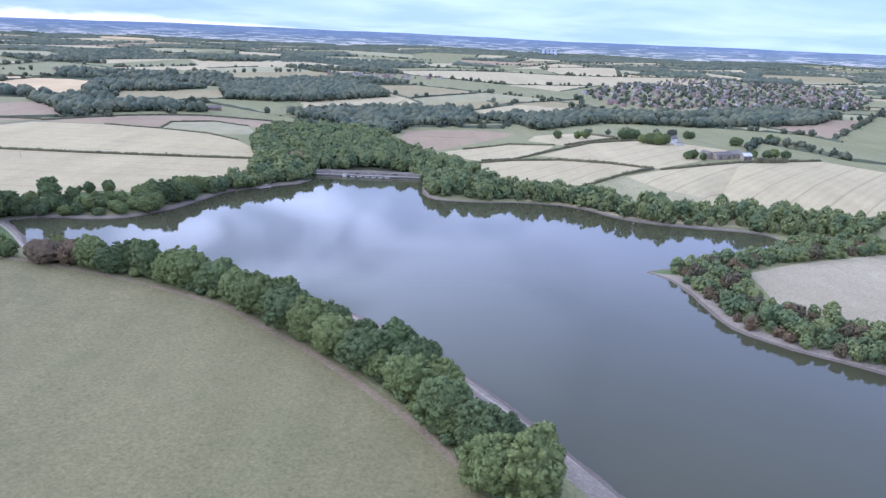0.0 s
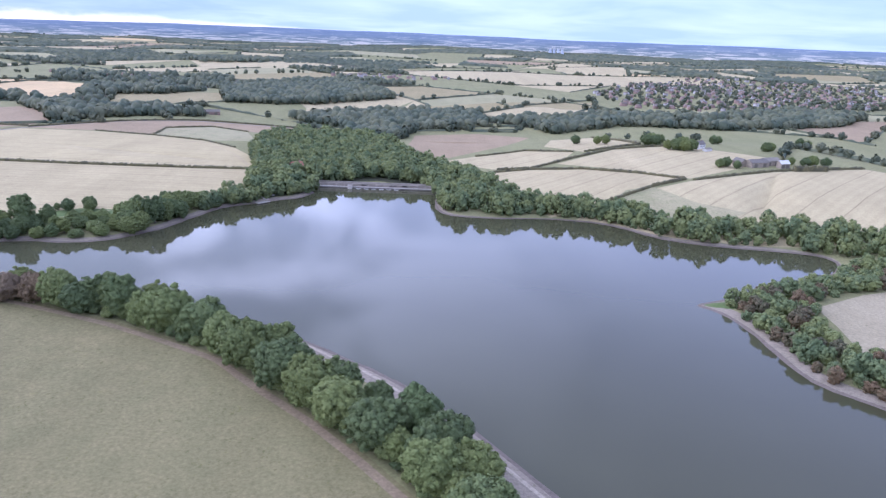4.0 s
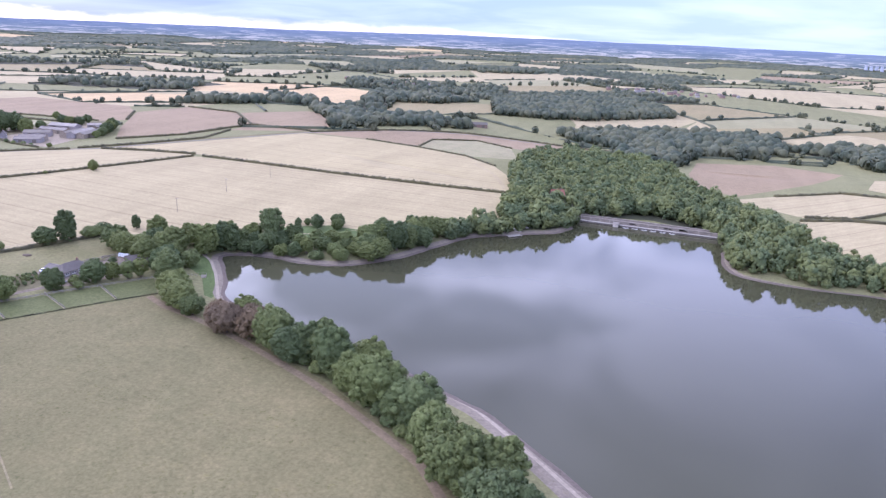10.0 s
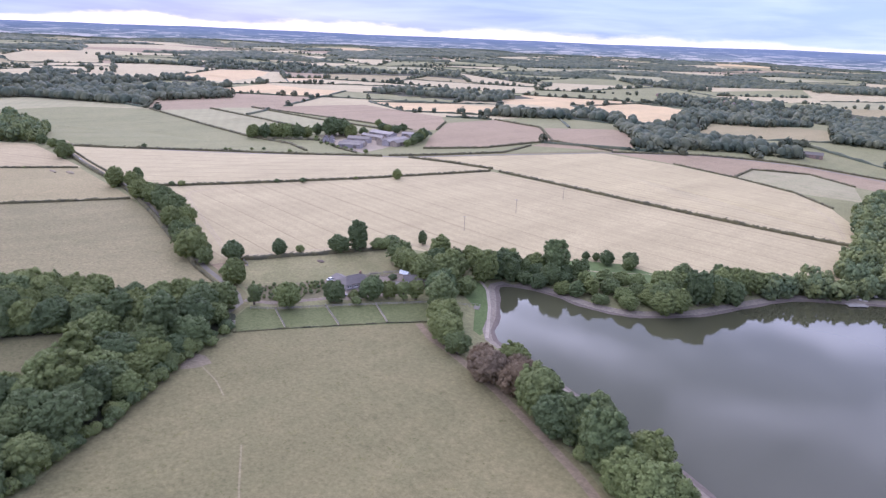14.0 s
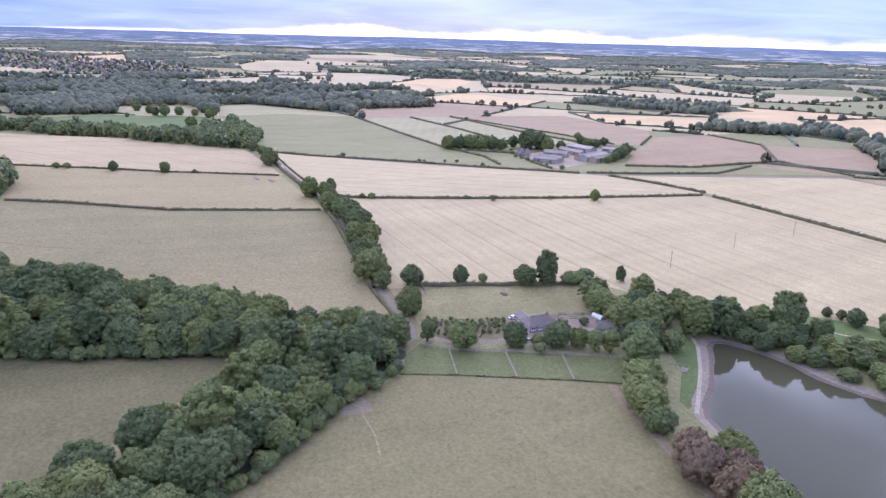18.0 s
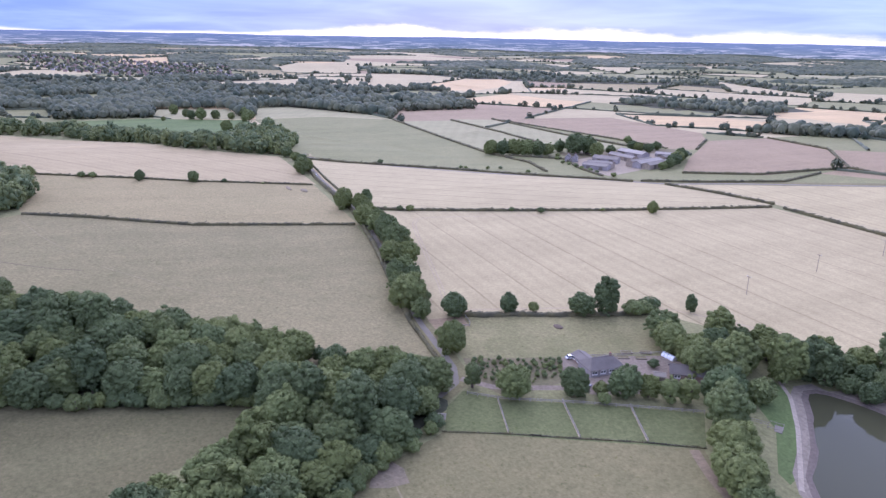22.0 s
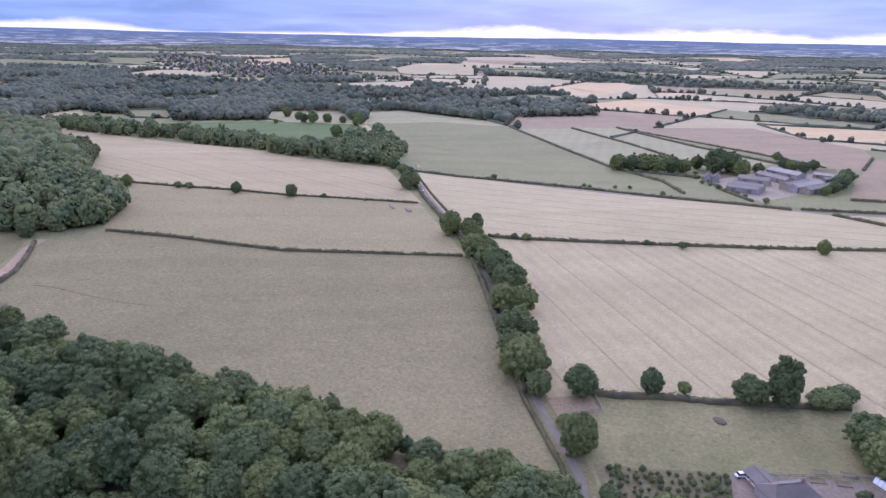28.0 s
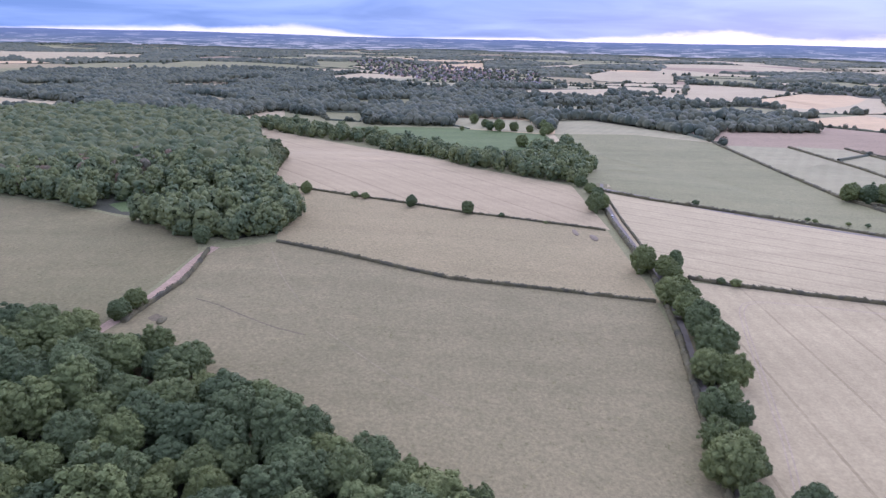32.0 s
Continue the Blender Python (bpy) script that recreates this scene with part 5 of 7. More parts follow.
for x, y in along([(-376, 232), (-364, 248), (-352, 262), (-342, 270)], 4.5):
    plant("cone_0", "fir_tree", x + random.uniform(-1.5, 1.5), y + random.uniform(-1.5, 1.5), random.uniform(4.5, 6.5), "small dark pointed fir at the edge of the wood", "firs at the wood's edge", random.uniform(0.75, 1.0))
west = scatter(WOODS["west_wood"], 7.8, 3)
for i, (x, y) in enumerate(west):
    k = ["broad_0", "broad_1", "broad_2", "broad_0", "broad_1", "tall_0", "broad_2", "light_0"][int(abs(x * 7 + y * 3)) % 8]
    plant(k, "woodland_tree", x, y, random.uniform(10, 16.5), "dense green woodland tree in the wood", "trees of the west wood", random.uniform(0.72, 0.94))

for i, (x, y) in enumerate(along([(-352, 140), (-342, 172), (-327, 217), (-319, 246), (-306, 240), (-294, 234)], 3.6)):
    plant("bush_0" if i % 3 else "bush_1", "shrub", x + random.uniform(-1.5, 1.5), y + random.uniform(-1.5, 1.5), random.uniform(4, 7), "low leafy shrub at the edge of the wood", "shrubs at the wood's edge", random.uniform(0.8, 1.2))
for i, (x, y) in enumerate(along([(-222, 190), (-236, 214), (-248, 233), (-262, 251), (-276, 270), (-287, 290)], 3.4)):
    plant("bush_0" if i % 3 else "bush_1", "shrub", x + random.uniform(-1.5, 1.5), y + random.uniform(-1.5, 1.5), random.uniform(4, 7), "low leafy shrub at the edge of the wood", "shrubs at the wood's edge", random.uniform(0.8, 1.2))
def clear(places, spots_):
    """Leaves out the places nearer to a spot than its radius."""
    for x, y, r in spots_:
        places = places[np.hypot(places[:, 0] - x, places[:, 1] - y) > r]
    return places


# woods farther off: crowns joined wood by wood
MIDS = [crown(70 + i, 44, 640, 0.55, ICO1, "round" if i < 4 else "tall", 11, 12.0, 0.92) for i in range(6)]
FARS = [crown(90 + i, 2, 22, 2.8, ICO1, "round", 11, 10, 0.95) for i in range(4)]


def cap(seed, lobes, n_cards, width=11.0, height=10.0):
    """The upper part of a crown seen from far off: a lumpy dome with smaller domes on it and loose sprays."""
    g = np.random.default_rng(seed)
    v = ICO2[0] * (1 + 0.10 * np.sin(4 * ICO2[0][:, :1] + seed) * np.sin(5 * ICO2[0][:, 1:2]) + g.uniform(-0.05, 0.05, (len(ICO2[0]), 1))) * (width / 2, width / 2, height * 0.62) + (0, 0, height * 0.38)
    out = [(v, ICO2[1][v[ICO2[1]][:, :, 2].mean(1) > height * 0.2])]
    for k in range(lobes):
        a, e = k * 2.4 + g.uniform(-0.5, 0.5), g.uniform(0.15, 1.0)
        c = np.array((math.cos(a) * math.cos(e) * width * 0.36, math.sin(a) * math.cos(e) * width * 0.36, height * (0.40 + 0.42 * math.sin(e))))
        w = ICO1[0] * (1 + g.uniform(-0.10, 0.10, (len(ICO1[0]), 1)))
        out.append((c + w * width * g.uniform(0.17, 0.29), ICO1[1][ICO1[0][ICO1[1]][:, :, 2].mean(1) > -0.4]))
    if n_cards:
        q = unit(g.normal(0, 1, (n_cards, 3)) + (0, 0, 0.6))
        out.append(cards(g, q * (width * 0.52, width * 0.52, height * 0.62) + (0, 0, height * 0.38), q, 1.0))
    v, f = join(out)
    keep_, back = np.unique(f, return_inverse=True)
    return v[keep_], back.reshape(f.shape)


CAPS = [cap(130 + i, 6, 40) for i in range(5)]
CAPF = [cap(140 + i, 3, 0) for i in range(5)]
BALL = ico(1)
TINY = []
for i in range(4):
    g_ = np.random.default_rng(110 + i)
    w_ = BALL[0] * (1 + g_.uniform(-0.25, 0.25, (len(BALL[0]), 1))) * (5.5, 5.5, 5.0) + (0, 0, 5.0)
    q_ = unit(g_.normal(0, 1, (8, 3)))
    TINY.append(join([(w_, BALL[1]), cards(g_, np.abs(q_) * np.sign(q_) * 5 + (0, 0, 5), q_, 3.0)]))


def wood(name, places, protos, mat, label, lo, hi, seed, shrink=None, sink=1.0):
    g = np.random.default_rng(seed)
    z = land(places[:, 0], places[:, 1])
    parts = []
    for i, (x, y) in enumerate(places):
        v, f = protos[g.integers(len(protos))]
        a, s = g.uniform(0, 6.28), g.uniform(lo, hi) / 11.0 * (1 if shrink is None else shrink[i])
        c, sn = math.cos(a), math.sin(a)
        w = np.stack([(v[:, 0] * c - v[:, 1] * sn) * s + x, (v[:, 0] * sn + v[:, 1] * c) * s + y, v[:, 2] * s * g.uniform(0.85, 1.2) + z[i] - sink], 1)
        parts.append((w, f))
    v, f = join(parts)
    return tagged(link_mesh(name, v, f, mat, smooth=True), label, "woodland", kind="stuff")



def canopy_vf(places, lo, hi, step, tall, seed, spray=0.0, card=0.8, rough=0.3):
    """The closed roof of a wood: a fine sheet bulging into one dome for each tree, with loose leaf sprays."""
    g = np.random.default_rng(seed)
    pad = hi / 2 + step
    x0, y0 = places.min(0) - pad
    nx, ny = (np.ceil((places.max(0) + pad - (x0, y0)) / step)).astype(int) + 1
    jx, jy = g.uniform(-0.33, 0.33, (2, ny, nx))
    X = x0 + step * (np.arange(nx)[None] + jx)
    Y = y0 + step * (np.arange(ny)[:, None] + jy)
    top = np.full((ny, nx), -1.0)
    for (x, y), r, h in zip(places, g.uniform(lo, hi, len(places)) / 2, g.uniform(*tall, len(places))):
        i0, i1 = int(max(0, (x - r - x0) / step - 1)), int((x + r - x0) / step + 3)
        j0, j1 = int(max(0, (y - r - y0) / step - 1)), int((y + r - y0) / step + 3)
        w = (slice(j0, j1), slice(i0, i1))
        d = ((X[w] - x) ** 2 + (Y[w] - y) ** 2) / (r * r)
        top[w] = np.where(d < 1, np.maximum(top[w], h * (0.08 + 0.92 * np.maximum(1 - d, 0) ** 0.44)), top[w])
    leafy = top > 0
    top = np.where(leafy, top + g.normal(0, rough, top.shape), top)
    Z = land(X, Y) + top
    k = np.arange(ny * nx).reshape(ny, nx)
    a, b, c, d = k[:-1, :-1].ravel(), k[:-1, 1:].ravel(), k[1:, 1:].ravel(), k[1:, :-1].ravel()
    lf = leafy.ravel()
    use = lf[a] | lf[b] | lf[c] | lf[d]
    f = np.concatenate([np.stack([a, b, c], 1)[use], np.stack([a, c, d], 1)[use]])
    v = np.stack([X.ravel(), Y.ravel(), Z.ravel()], 1)
    keep_, back = np.unique(f, return_inverse=True)
    out = [(v[keep_], back.reshape(f.shape))]
    if spray:
        gy_, gx_ = np.gradient(Z, step)
        q = g.choice(np.where(lf)[0], int(lf.sum() * step * step * spray))
        nr = np.stack([-gx_.ravel()[q], -gy_.ravel()[q], np.ones(len(q))], 1)
        at = v[q] + np.c_[g.uniform(-0.5, 0.5, (len(q), 2)) * step, g.uniform(-0.25, 0.35, len(q))]
        out.append(cards(g, at, nr, card))
    return join(out)


M_LEAFP = leaves("leaves_russet", (0.105, 0.105, 0.058), (0.18, 0.128, 0.075), 0.06, False)
SHORE_BELTS = {
    "north": [(-276, 411), (-258, 434), (-235, 443), (-206, 446), (-184, 462), (-174, 490), (-160, 527), (-140, 549), (-122, 566), (-112, 575), (-117, 600), (-140, 575), (-160, 545), (-180, 518), (-200, 500), (-216, 484),
              (-226, 466), (-246, 462), (-262, 458), (-285, 444), (-305, 425), (-300, 410)],
    "east": [(0, 545), (39, 534), (77, 537), (113, 526), (142, 496), (170, 483), (216, 474), (240, 462), (280, 440), (310, 465), (262, 495), (222, 506), (180, 508), (155, 520), (125, 541), (85, 556), (60, 565), (40, 592), (20, 580)],
    "point": [(135, 372), (145, 378), (165, 392), (210, 413), (236, 436), (280, 430), (282, 405), (208, 388), (176, 372), (166, 340), (160, 315), (185, 300), (205, 280), (260, 250), (240, 220), (186, 258), (160, 278), (145, 296), (141, 320), (139, 347)],
}
north = clear(scatter(SHORE_BELTS["north"], 7.0, 5), ((-240, 480, 17), (-224, 486, 16), (-212, 488, 10)))
cove_side = north[:, 0] < -165
for i, (x, y) in enumerate(north[cove_side]):
    k = ["broad_0", "broad_1", "light_0", "broad_2", "tall_0", "broad_1", "light_1", "broad_2"][int(abs(x * 5 + y * 3)) % 8]
    low = -242 < x < -196 and y < 474
    plant(k, "shore_tree", x, y, random.uniform(7.5, 10.5) if low else random.uniform(8, 15), "leafy green tree crowding the cove shore", "trees crowding the cove shore", random.uniform(0.62, 0.8) if low else random.uniform(0.75, 0.98))
fill = along([(-178, 478), (-174, 496), (-167, 515), (-160, 533), (-149, 546), (-136, 557)], 4.0)
north = np.r_[north, fill + np.random.default_rng(41).uniform(-3, 2, fill.shape) - (2.5, -1.0)]
cove_side = north[:, 0] < -165
wood("lakeside_trees", north[~cove_side], MIDS, M_LEAFW, "mixed dark green trees along the far lake shore", 6, 13.5, 5)
wood("lakeside_trees", scatter(SHORE_BELTS["east"], 6.6, 6), MIDS, M_LEAFW, "mixed green trees along the stubble side shore", 6, 14, 6)
point = scatter(SHORE_BELTS["point"], 5.0, 8)
some = np.sin(point[:, 0] * 0.23) * np.cos(point[:, 1] * 0.19) > 0.32
wood("lakeside_trees", point[~some], MIDS, M_LEAFW, "green scrub trees crowded on the point", 5, 9.5, 8)
wood("lakeside_trees", point[some], MIDS, M_LEAFP, "russet-brown scrub trees on the point", 4.5, 8, 13)
wood("dam_wood", clear(scatter(WOODS["dam_wood"], 6.6, 9), ((-124, 642, 11), (-58, 626, 15), (-80, 622, 9), (-36, 620, 10), (-20, 616, 8))), MIDS, M_LEAFW, "dense green wood behind the dam", 8, 14.5, 9)
GLADE = ((-622, 66, 14), (-630, 82, 14), (-637, 98, 12), (-612, 72, 12), (-604, 58, 13), (-598, 70, 11), (-616, 50, 11))
hill = clear(scatter(WOODS["hill_wood"], 9.2, 10), GLADE)
near_edge = np.hypot(hill[:, 0] + 575, hill[:, 1] - 90) + 70 * np.sin(hill[:, 0] * 0.31 + hill[:, 1] * 0.17) < 165
wood("hill_wood", hill[near_edge], MIDS, M_LEAFW, "tall green trees at the foot of the hill wood", 12.5, 17.5, 16)
russet = (np.hypot((hill[:, 0] + 700) / 1.6, hill[:, 1] + 10) < 62) & (np.sin(hill[:, 0] * 0.41) + np.sin(hill[:, 1] * 0.37) > -0.5)
wood("hill_wood", hill[~near_edge & ~russet], CAPS, M_LEAFH, "dense green wood of rounded crowns covering the hill", 12, 18, 10, None, 0.0)
wood("hill_wood", hill[~near_edge & russet], CAPS, M_LEAFP, "russet-brown crowns among the hill wood", 10, 14, 11, None, 0.0)
rim_ = along(WOODS["hill_wood"][:12], 6.5)
wood("hill_wood", clear(rim_ + np.random.default_rng(15).uniform(-3, 3, rim_.shape), GLADE), MIDS, M_LEAFW, "tall dark green trees at the edge of the hill wood", 9, 15, 15)
edge_ = scatter([(-688, 124), (-750, 119), (-800, 116), (-860, 90), (-922, 58), (-922, 36), (-730, 84), (-690, 108)], 8.0, 17)
wood("hill_wood", edge_, MIDS, M_LEAFH, "green trees at the upper edge of the hill wood", 9, 14, 17)
FAR_WOODS = [
    ([(-745, 350), (-772, 316), (-817, 260), (-906, 224), (-1011, 169), (-1066, 96), (-1119, 26), (-1165, -20), (-1200, 10), (-1150, 72), (-1095, 132), (-1040, 200), (-930, 258), (-855, 295), (-850, 320), (-900, 350), (-960, 340), (-1010, 390), (-940, 392), (-830, 380)], 10, "tree belt between the stubble and the green field"),
    ([(-1300, 60), (-1230, 330), (-1180, 400), (-1290, 470), (-1200, 560), (-1110, 590), (-1200, 640), (-1200, 780), (-1330, 800), (-1420, 600), (-1500, 400), (-1650, 250), (-1750, 50), (-1700, -200), (-1550, -150), (-1420, -60)], 13, "broad band of dark woodland"),
    ([(-1212, 150), (-1205, 262), (-1330, 268), (-1345, 138)], 10, "dark copse beside the green field"),
    ([(-437, 1480), (-447, 1720), (-326, 1790), (-170, 1621), (-95, 1406), (-187, 1317), (-286, 1240), (-355, 1224)], 12, "dark wood among distant fields"),
    ([(-226, 1110), (-171, 1180), (-86, 1250), (60, 1265), (60, 1100), (-45, 1035), (-60, 940), (-130, 950), (-120, 1040), (-183, 1060)], 11, "wood in the valley below the dam"),
    ([(150, 1030), (260, 1100), (400, 1080), (620, 1180), (760, 1330), (640, 1390), (440, 1230), (260, 1190), (120, 1180)], 12, "belt of dark woodland before the town"),
    ([(-470, 900), (-400, 980), (-330, 1030), (-420, 1060), (-500, 1010), (-540, 1080), (-600, 1060), (-560, 1020), (-500, 960)], 11, "tree belt beyond the brown field"),
    ([(-620, 1250), (-500, 1330), (-470, 1450), (-560, 1480), (-660, 1380)], 12, "copse on a distant rise"),
    ([(-1560, -230), (-1480, -420), (-1700, -800), (-2300, -900), (-2500, -400), (-2300, -60), (-1900, 20), (-1750, -60)], 17, "wooded ridge beyond the hill"),
    ([(-1230, -60), (-1330, -260), (-1480, -420), (-1620, -200), (-1400, 0)], 13, "dark wood beyond the stubble"),
    ([(-850, 980), (-770, 1010), (-700, 1080), (-760, 1100), (-880, 1030)], 11, "copse among distant fields"),
]
GLADES = ((-1420, 480, 60), (-1380, 520, 45), (-1500, 130, 70), (-1560, 190, 50), (-1270, 620, 45), (-1300, 690, 40), (-1900, -300, 90), (-2100, -250, 80), (-1800, -600, 80))


def off_fields(places):
    """Leaves out the places on the open fields of the far country."""
    for _, p in NORTH_FIELDS + WEST_FIELDS + RIDGE_FIELDS:
        places = places[~inside(far_xy(p), places[:, 0], places[:, 1])]
    for p in MEADOWS:
        places = places[~inside(p, places[:, 0], places[:, 1])]
    return places


for i, (poly, gap, label) in enumerate(FAR_WOODS):
    if i == 0:
        wood("distant_wood", scatter(poly, gap, 20), MIDS, M_LEAFW, label, gap * 1.1, gap * 1.6, 20)
    else:
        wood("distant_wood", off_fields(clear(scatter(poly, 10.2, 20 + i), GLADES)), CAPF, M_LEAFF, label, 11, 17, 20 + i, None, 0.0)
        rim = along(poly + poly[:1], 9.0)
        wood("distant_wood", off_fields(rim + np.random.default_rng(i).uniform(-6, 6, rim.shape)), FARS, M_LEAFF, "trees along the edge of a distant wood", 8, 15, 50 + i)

# trees and hedges on the far field edges, smaller where the far country is drawn together
g_ = np.random.default_rng(77)
spots, shr, dd, strips, far_patches = [], [], [], [], []
for poly, d, kd in zip(cells, cell_d, cell_kind):
    if kd != 5 or d < 780:
        continue
    fan = np.array([(poly[0], poly[i], poly[i + 1]) for i in range(1, len(poly) - 1)])
    size = np.abs(np.cross(fan[:, 1] - fan[:, 0], fan[:, 2] - fan[:, 0]))
    sc = float(reach_of(np.array(d))) / d
    k = int(min(260, size.sum() / 2 * sc / (10 + sc * 3) ** 2 * 1.6))
    pick = fan[g_.choice(len(fan), k, p=size / size.sum())]
    uv = np.sort(g_.uniform(0, 1, (k, 2)), axis=1)
    at = pick[:, 0] * uv[:, :1] + pick[:, 1] * (uv[:, 1:] - uv[:, :1]) + pick[:, 2] * (1 - uv[:, 1:])
    far_patches.append((far_xy(at), sc, d))
for line in seams + [(np.array(p[i], float), np.array(p[(i + 1) % len(p)], float)) for _, p in NORTH_FIELDS + WEST_FIELDS + RIDGE_FIELDS for i in range(len(p))]:
    m = along([tuple(line[0]), tuple(line[1])], 160.0)
    for e0, e1 in zip(m, m[1:]):
        d = float(np.hypot(*(0.5 * (e0 + e1) - MID)))
        if d < 780 or d > 7800:
            continue
        sc = float(reach_of(np.array(d))) / d
        dens = g_.choice([0.15, 0.7, 1.5], p=[0.35, 0.40, 0.25])
        q0, q1 = far_xy([e0, e1])
        if g_.random() < 0.9:
            strips.append((q0, q1, sc))
        for u in g_.uniform(0, 1, g_.poisson(dens * np.hypot(*(e1 - e0)) / (12 if d < 2200 else 19 if d < 4500 else 30))):
            spots.append(q0 * (1 - u) + q1 * u + g_.normal(0, 1.6, 2)); shr.append(sc * g_.uniform(0.45, 1.15)); dd.append(d)
spots, shr, dd = np.array(spots), np.array(shr), np.array(dd)
KEEP_OUT = [[tuple(q) for q in far_xy(np.mean(p, 0) + (np.array(p, float) - np.mean(p, 0)) * 0.96)] for _, p in NORTH_FIELDS + WEST_FIELDS + RIDGE_FIELDS]
KEEP_OUT += [fd[0] for fd in FIELDS] + [[tuple(p) for p in BEACH]]


def outside(xy):
    bad = np.zeros(len(xy), bool)
    for poly in KEEP_OUT:
        bad |= inside(poly, xy[:, 0], xy[:, 1])
    return ~bad


keep = outside(spots)
patches, copse_at = [], []
for i, (at, sc, d) in enumerate(far_patches):
    at = at[outside(at)]
    if d < 2600:
        copse_at.append(at[::2])
    elif len(at) > 5:
        patches.append(canopy_vf(at, 11 * sc ** 0.5, 19 * sc ** 0.5, 7.0, (6.5 * sc, 13 * sc), 300 + i, 0, 1.5, 0.5 * sc))
near_copse = np.concatenate(copse_at)
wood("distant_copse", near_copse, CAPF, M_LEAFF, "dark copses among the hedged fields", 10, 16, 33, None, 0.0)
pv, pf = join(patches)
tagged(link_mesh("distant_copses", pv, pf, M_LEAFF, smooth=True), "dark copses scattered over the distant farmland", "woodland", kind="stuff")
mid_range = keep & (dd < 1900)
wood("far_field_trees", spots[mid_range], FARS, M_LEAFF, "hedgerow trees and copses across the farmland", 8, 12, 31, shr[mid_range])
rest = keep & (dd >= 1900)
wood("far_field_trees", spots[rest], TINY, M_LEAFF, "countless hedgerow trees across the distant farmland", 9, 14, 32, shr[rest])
hv_, hf_, hn = [], [], 0
for e0, e1, sc in strips:
    m = along([tuple(e0), tuple(e1)], (10 if sc > 0.95 else 40) * sc)
    m = m[outside(m)]
    if len(m) < 2:
        continue
    d = unit(np.r_[(e1 - e0), 0][None])[0][:2]
    nr = np.array((-d[1], d[0])) * 1.6 * sc
    z = land(m[:, 0], m[:, 1])
    h = 2.2 * sc * g_.uniform(0.45, 1.5, len(m))
    v = np.stack([np.c_[m - nr, z - 0.3], np.c_[m - nr * 0.6, z + h], np.c_[m + nr * 0.6, z + h], np.c_[m + nr, z - 0.3]], 1).reshape(-1, 3)
    k = np.arange(len(m) - 1)
    far_gap = np.hypot(*(np.diff(m, axis=0)).T) < 100 * sc
    k = k[far_gap] * 4
    for s in range(3):
        hf_ += [np.stack([k + s, k + s + 4, k + s + 5], 1) + hn, np.stack([k + s, k + s + 5, k + s + 1], 1) + hn]
    hv_.append(v); hn += len(v)
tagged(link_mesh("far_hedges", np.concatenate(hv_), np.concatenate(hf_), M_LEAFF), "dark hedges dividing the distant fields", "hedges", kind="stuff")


def hedge(pts, height=1.9, width=2.0, label="clipped green field hedge", gap_every=0):
    width = width * 1.2
    c = along(pts, 1.6)
    g = np.random.default_rng(int(abs(pts[0][0] * 13 + pts[0][1])))
    d = np.gradient(c, axis=0)
    d /= np.hypot(*d.T)[:, None] + 1e-9
    nrm = np.stack([-d[:, 1], d[:, 0]], 1)
    z = land(c[:, 0], c[:, 1])
    n = len(c)
    prof = np.array([(-0.5, -0.15), (-0.48, 0.6), (-0.2, 0.97), (0.2, 0.97), (0.48, 0.6), (0.5, -0.15)])
    hv = height * (1 + 0.18 * g.normal(0, 1, n)).clip(0.55, 1.5)
    wv_ = width * (1 + 0.14 * g.normal(0, 1, n)).clip(0.6, 1.4)
    v = np.stack([np.c_[c + nrm * (px * wv_ * 0.85)[:, None], z + pz * hv * 0.9] for px, pz in prof], 1).reshape(-1, 3)
    f = []
    for k in range(5):
        i = np.arange(n - 1) * 6 + k
        f += [np.stack([i, i + 6, i + 7], 1), np.stack([i, i + 7, i + 1], 1)]
    e = (n - 1) * 6
    f.append(np.array([(0, k, k + 1) for k in (1, 2, 3, 4)] + [(e, e + k + 1, e + k) for k in (1, 2, 3, 4)]))
    core = (v, np.concatenate(f))
    m = n * 7
    u = g.uniform(0, n - 1.001, m)
    i = u.astype(int)
    ang = g.uniform(0.1, math.pi - 0.1, m)
    p = c[i] * (1 - (u - i))[:, None] + c[i + 1] * (u - i)[:, None]
    off = nrm[i] * (np.cos(ang) * width * 0.5)[:, None]
    pos = np.c_[p + off, z[i] + (0.15 + 0.85 * np.sin(ang)) * hv[i]]
    nr = np.c_[nrm[i] * np.cos(ang)[:, None], np.sin(ang)]
    vf = join([core, cards(g, pos, nr, 0.55)])
    return tagged(link_mesh("hedge", vf[0], vf[1], M_HEDGE), label, "hedge", "field hedges")


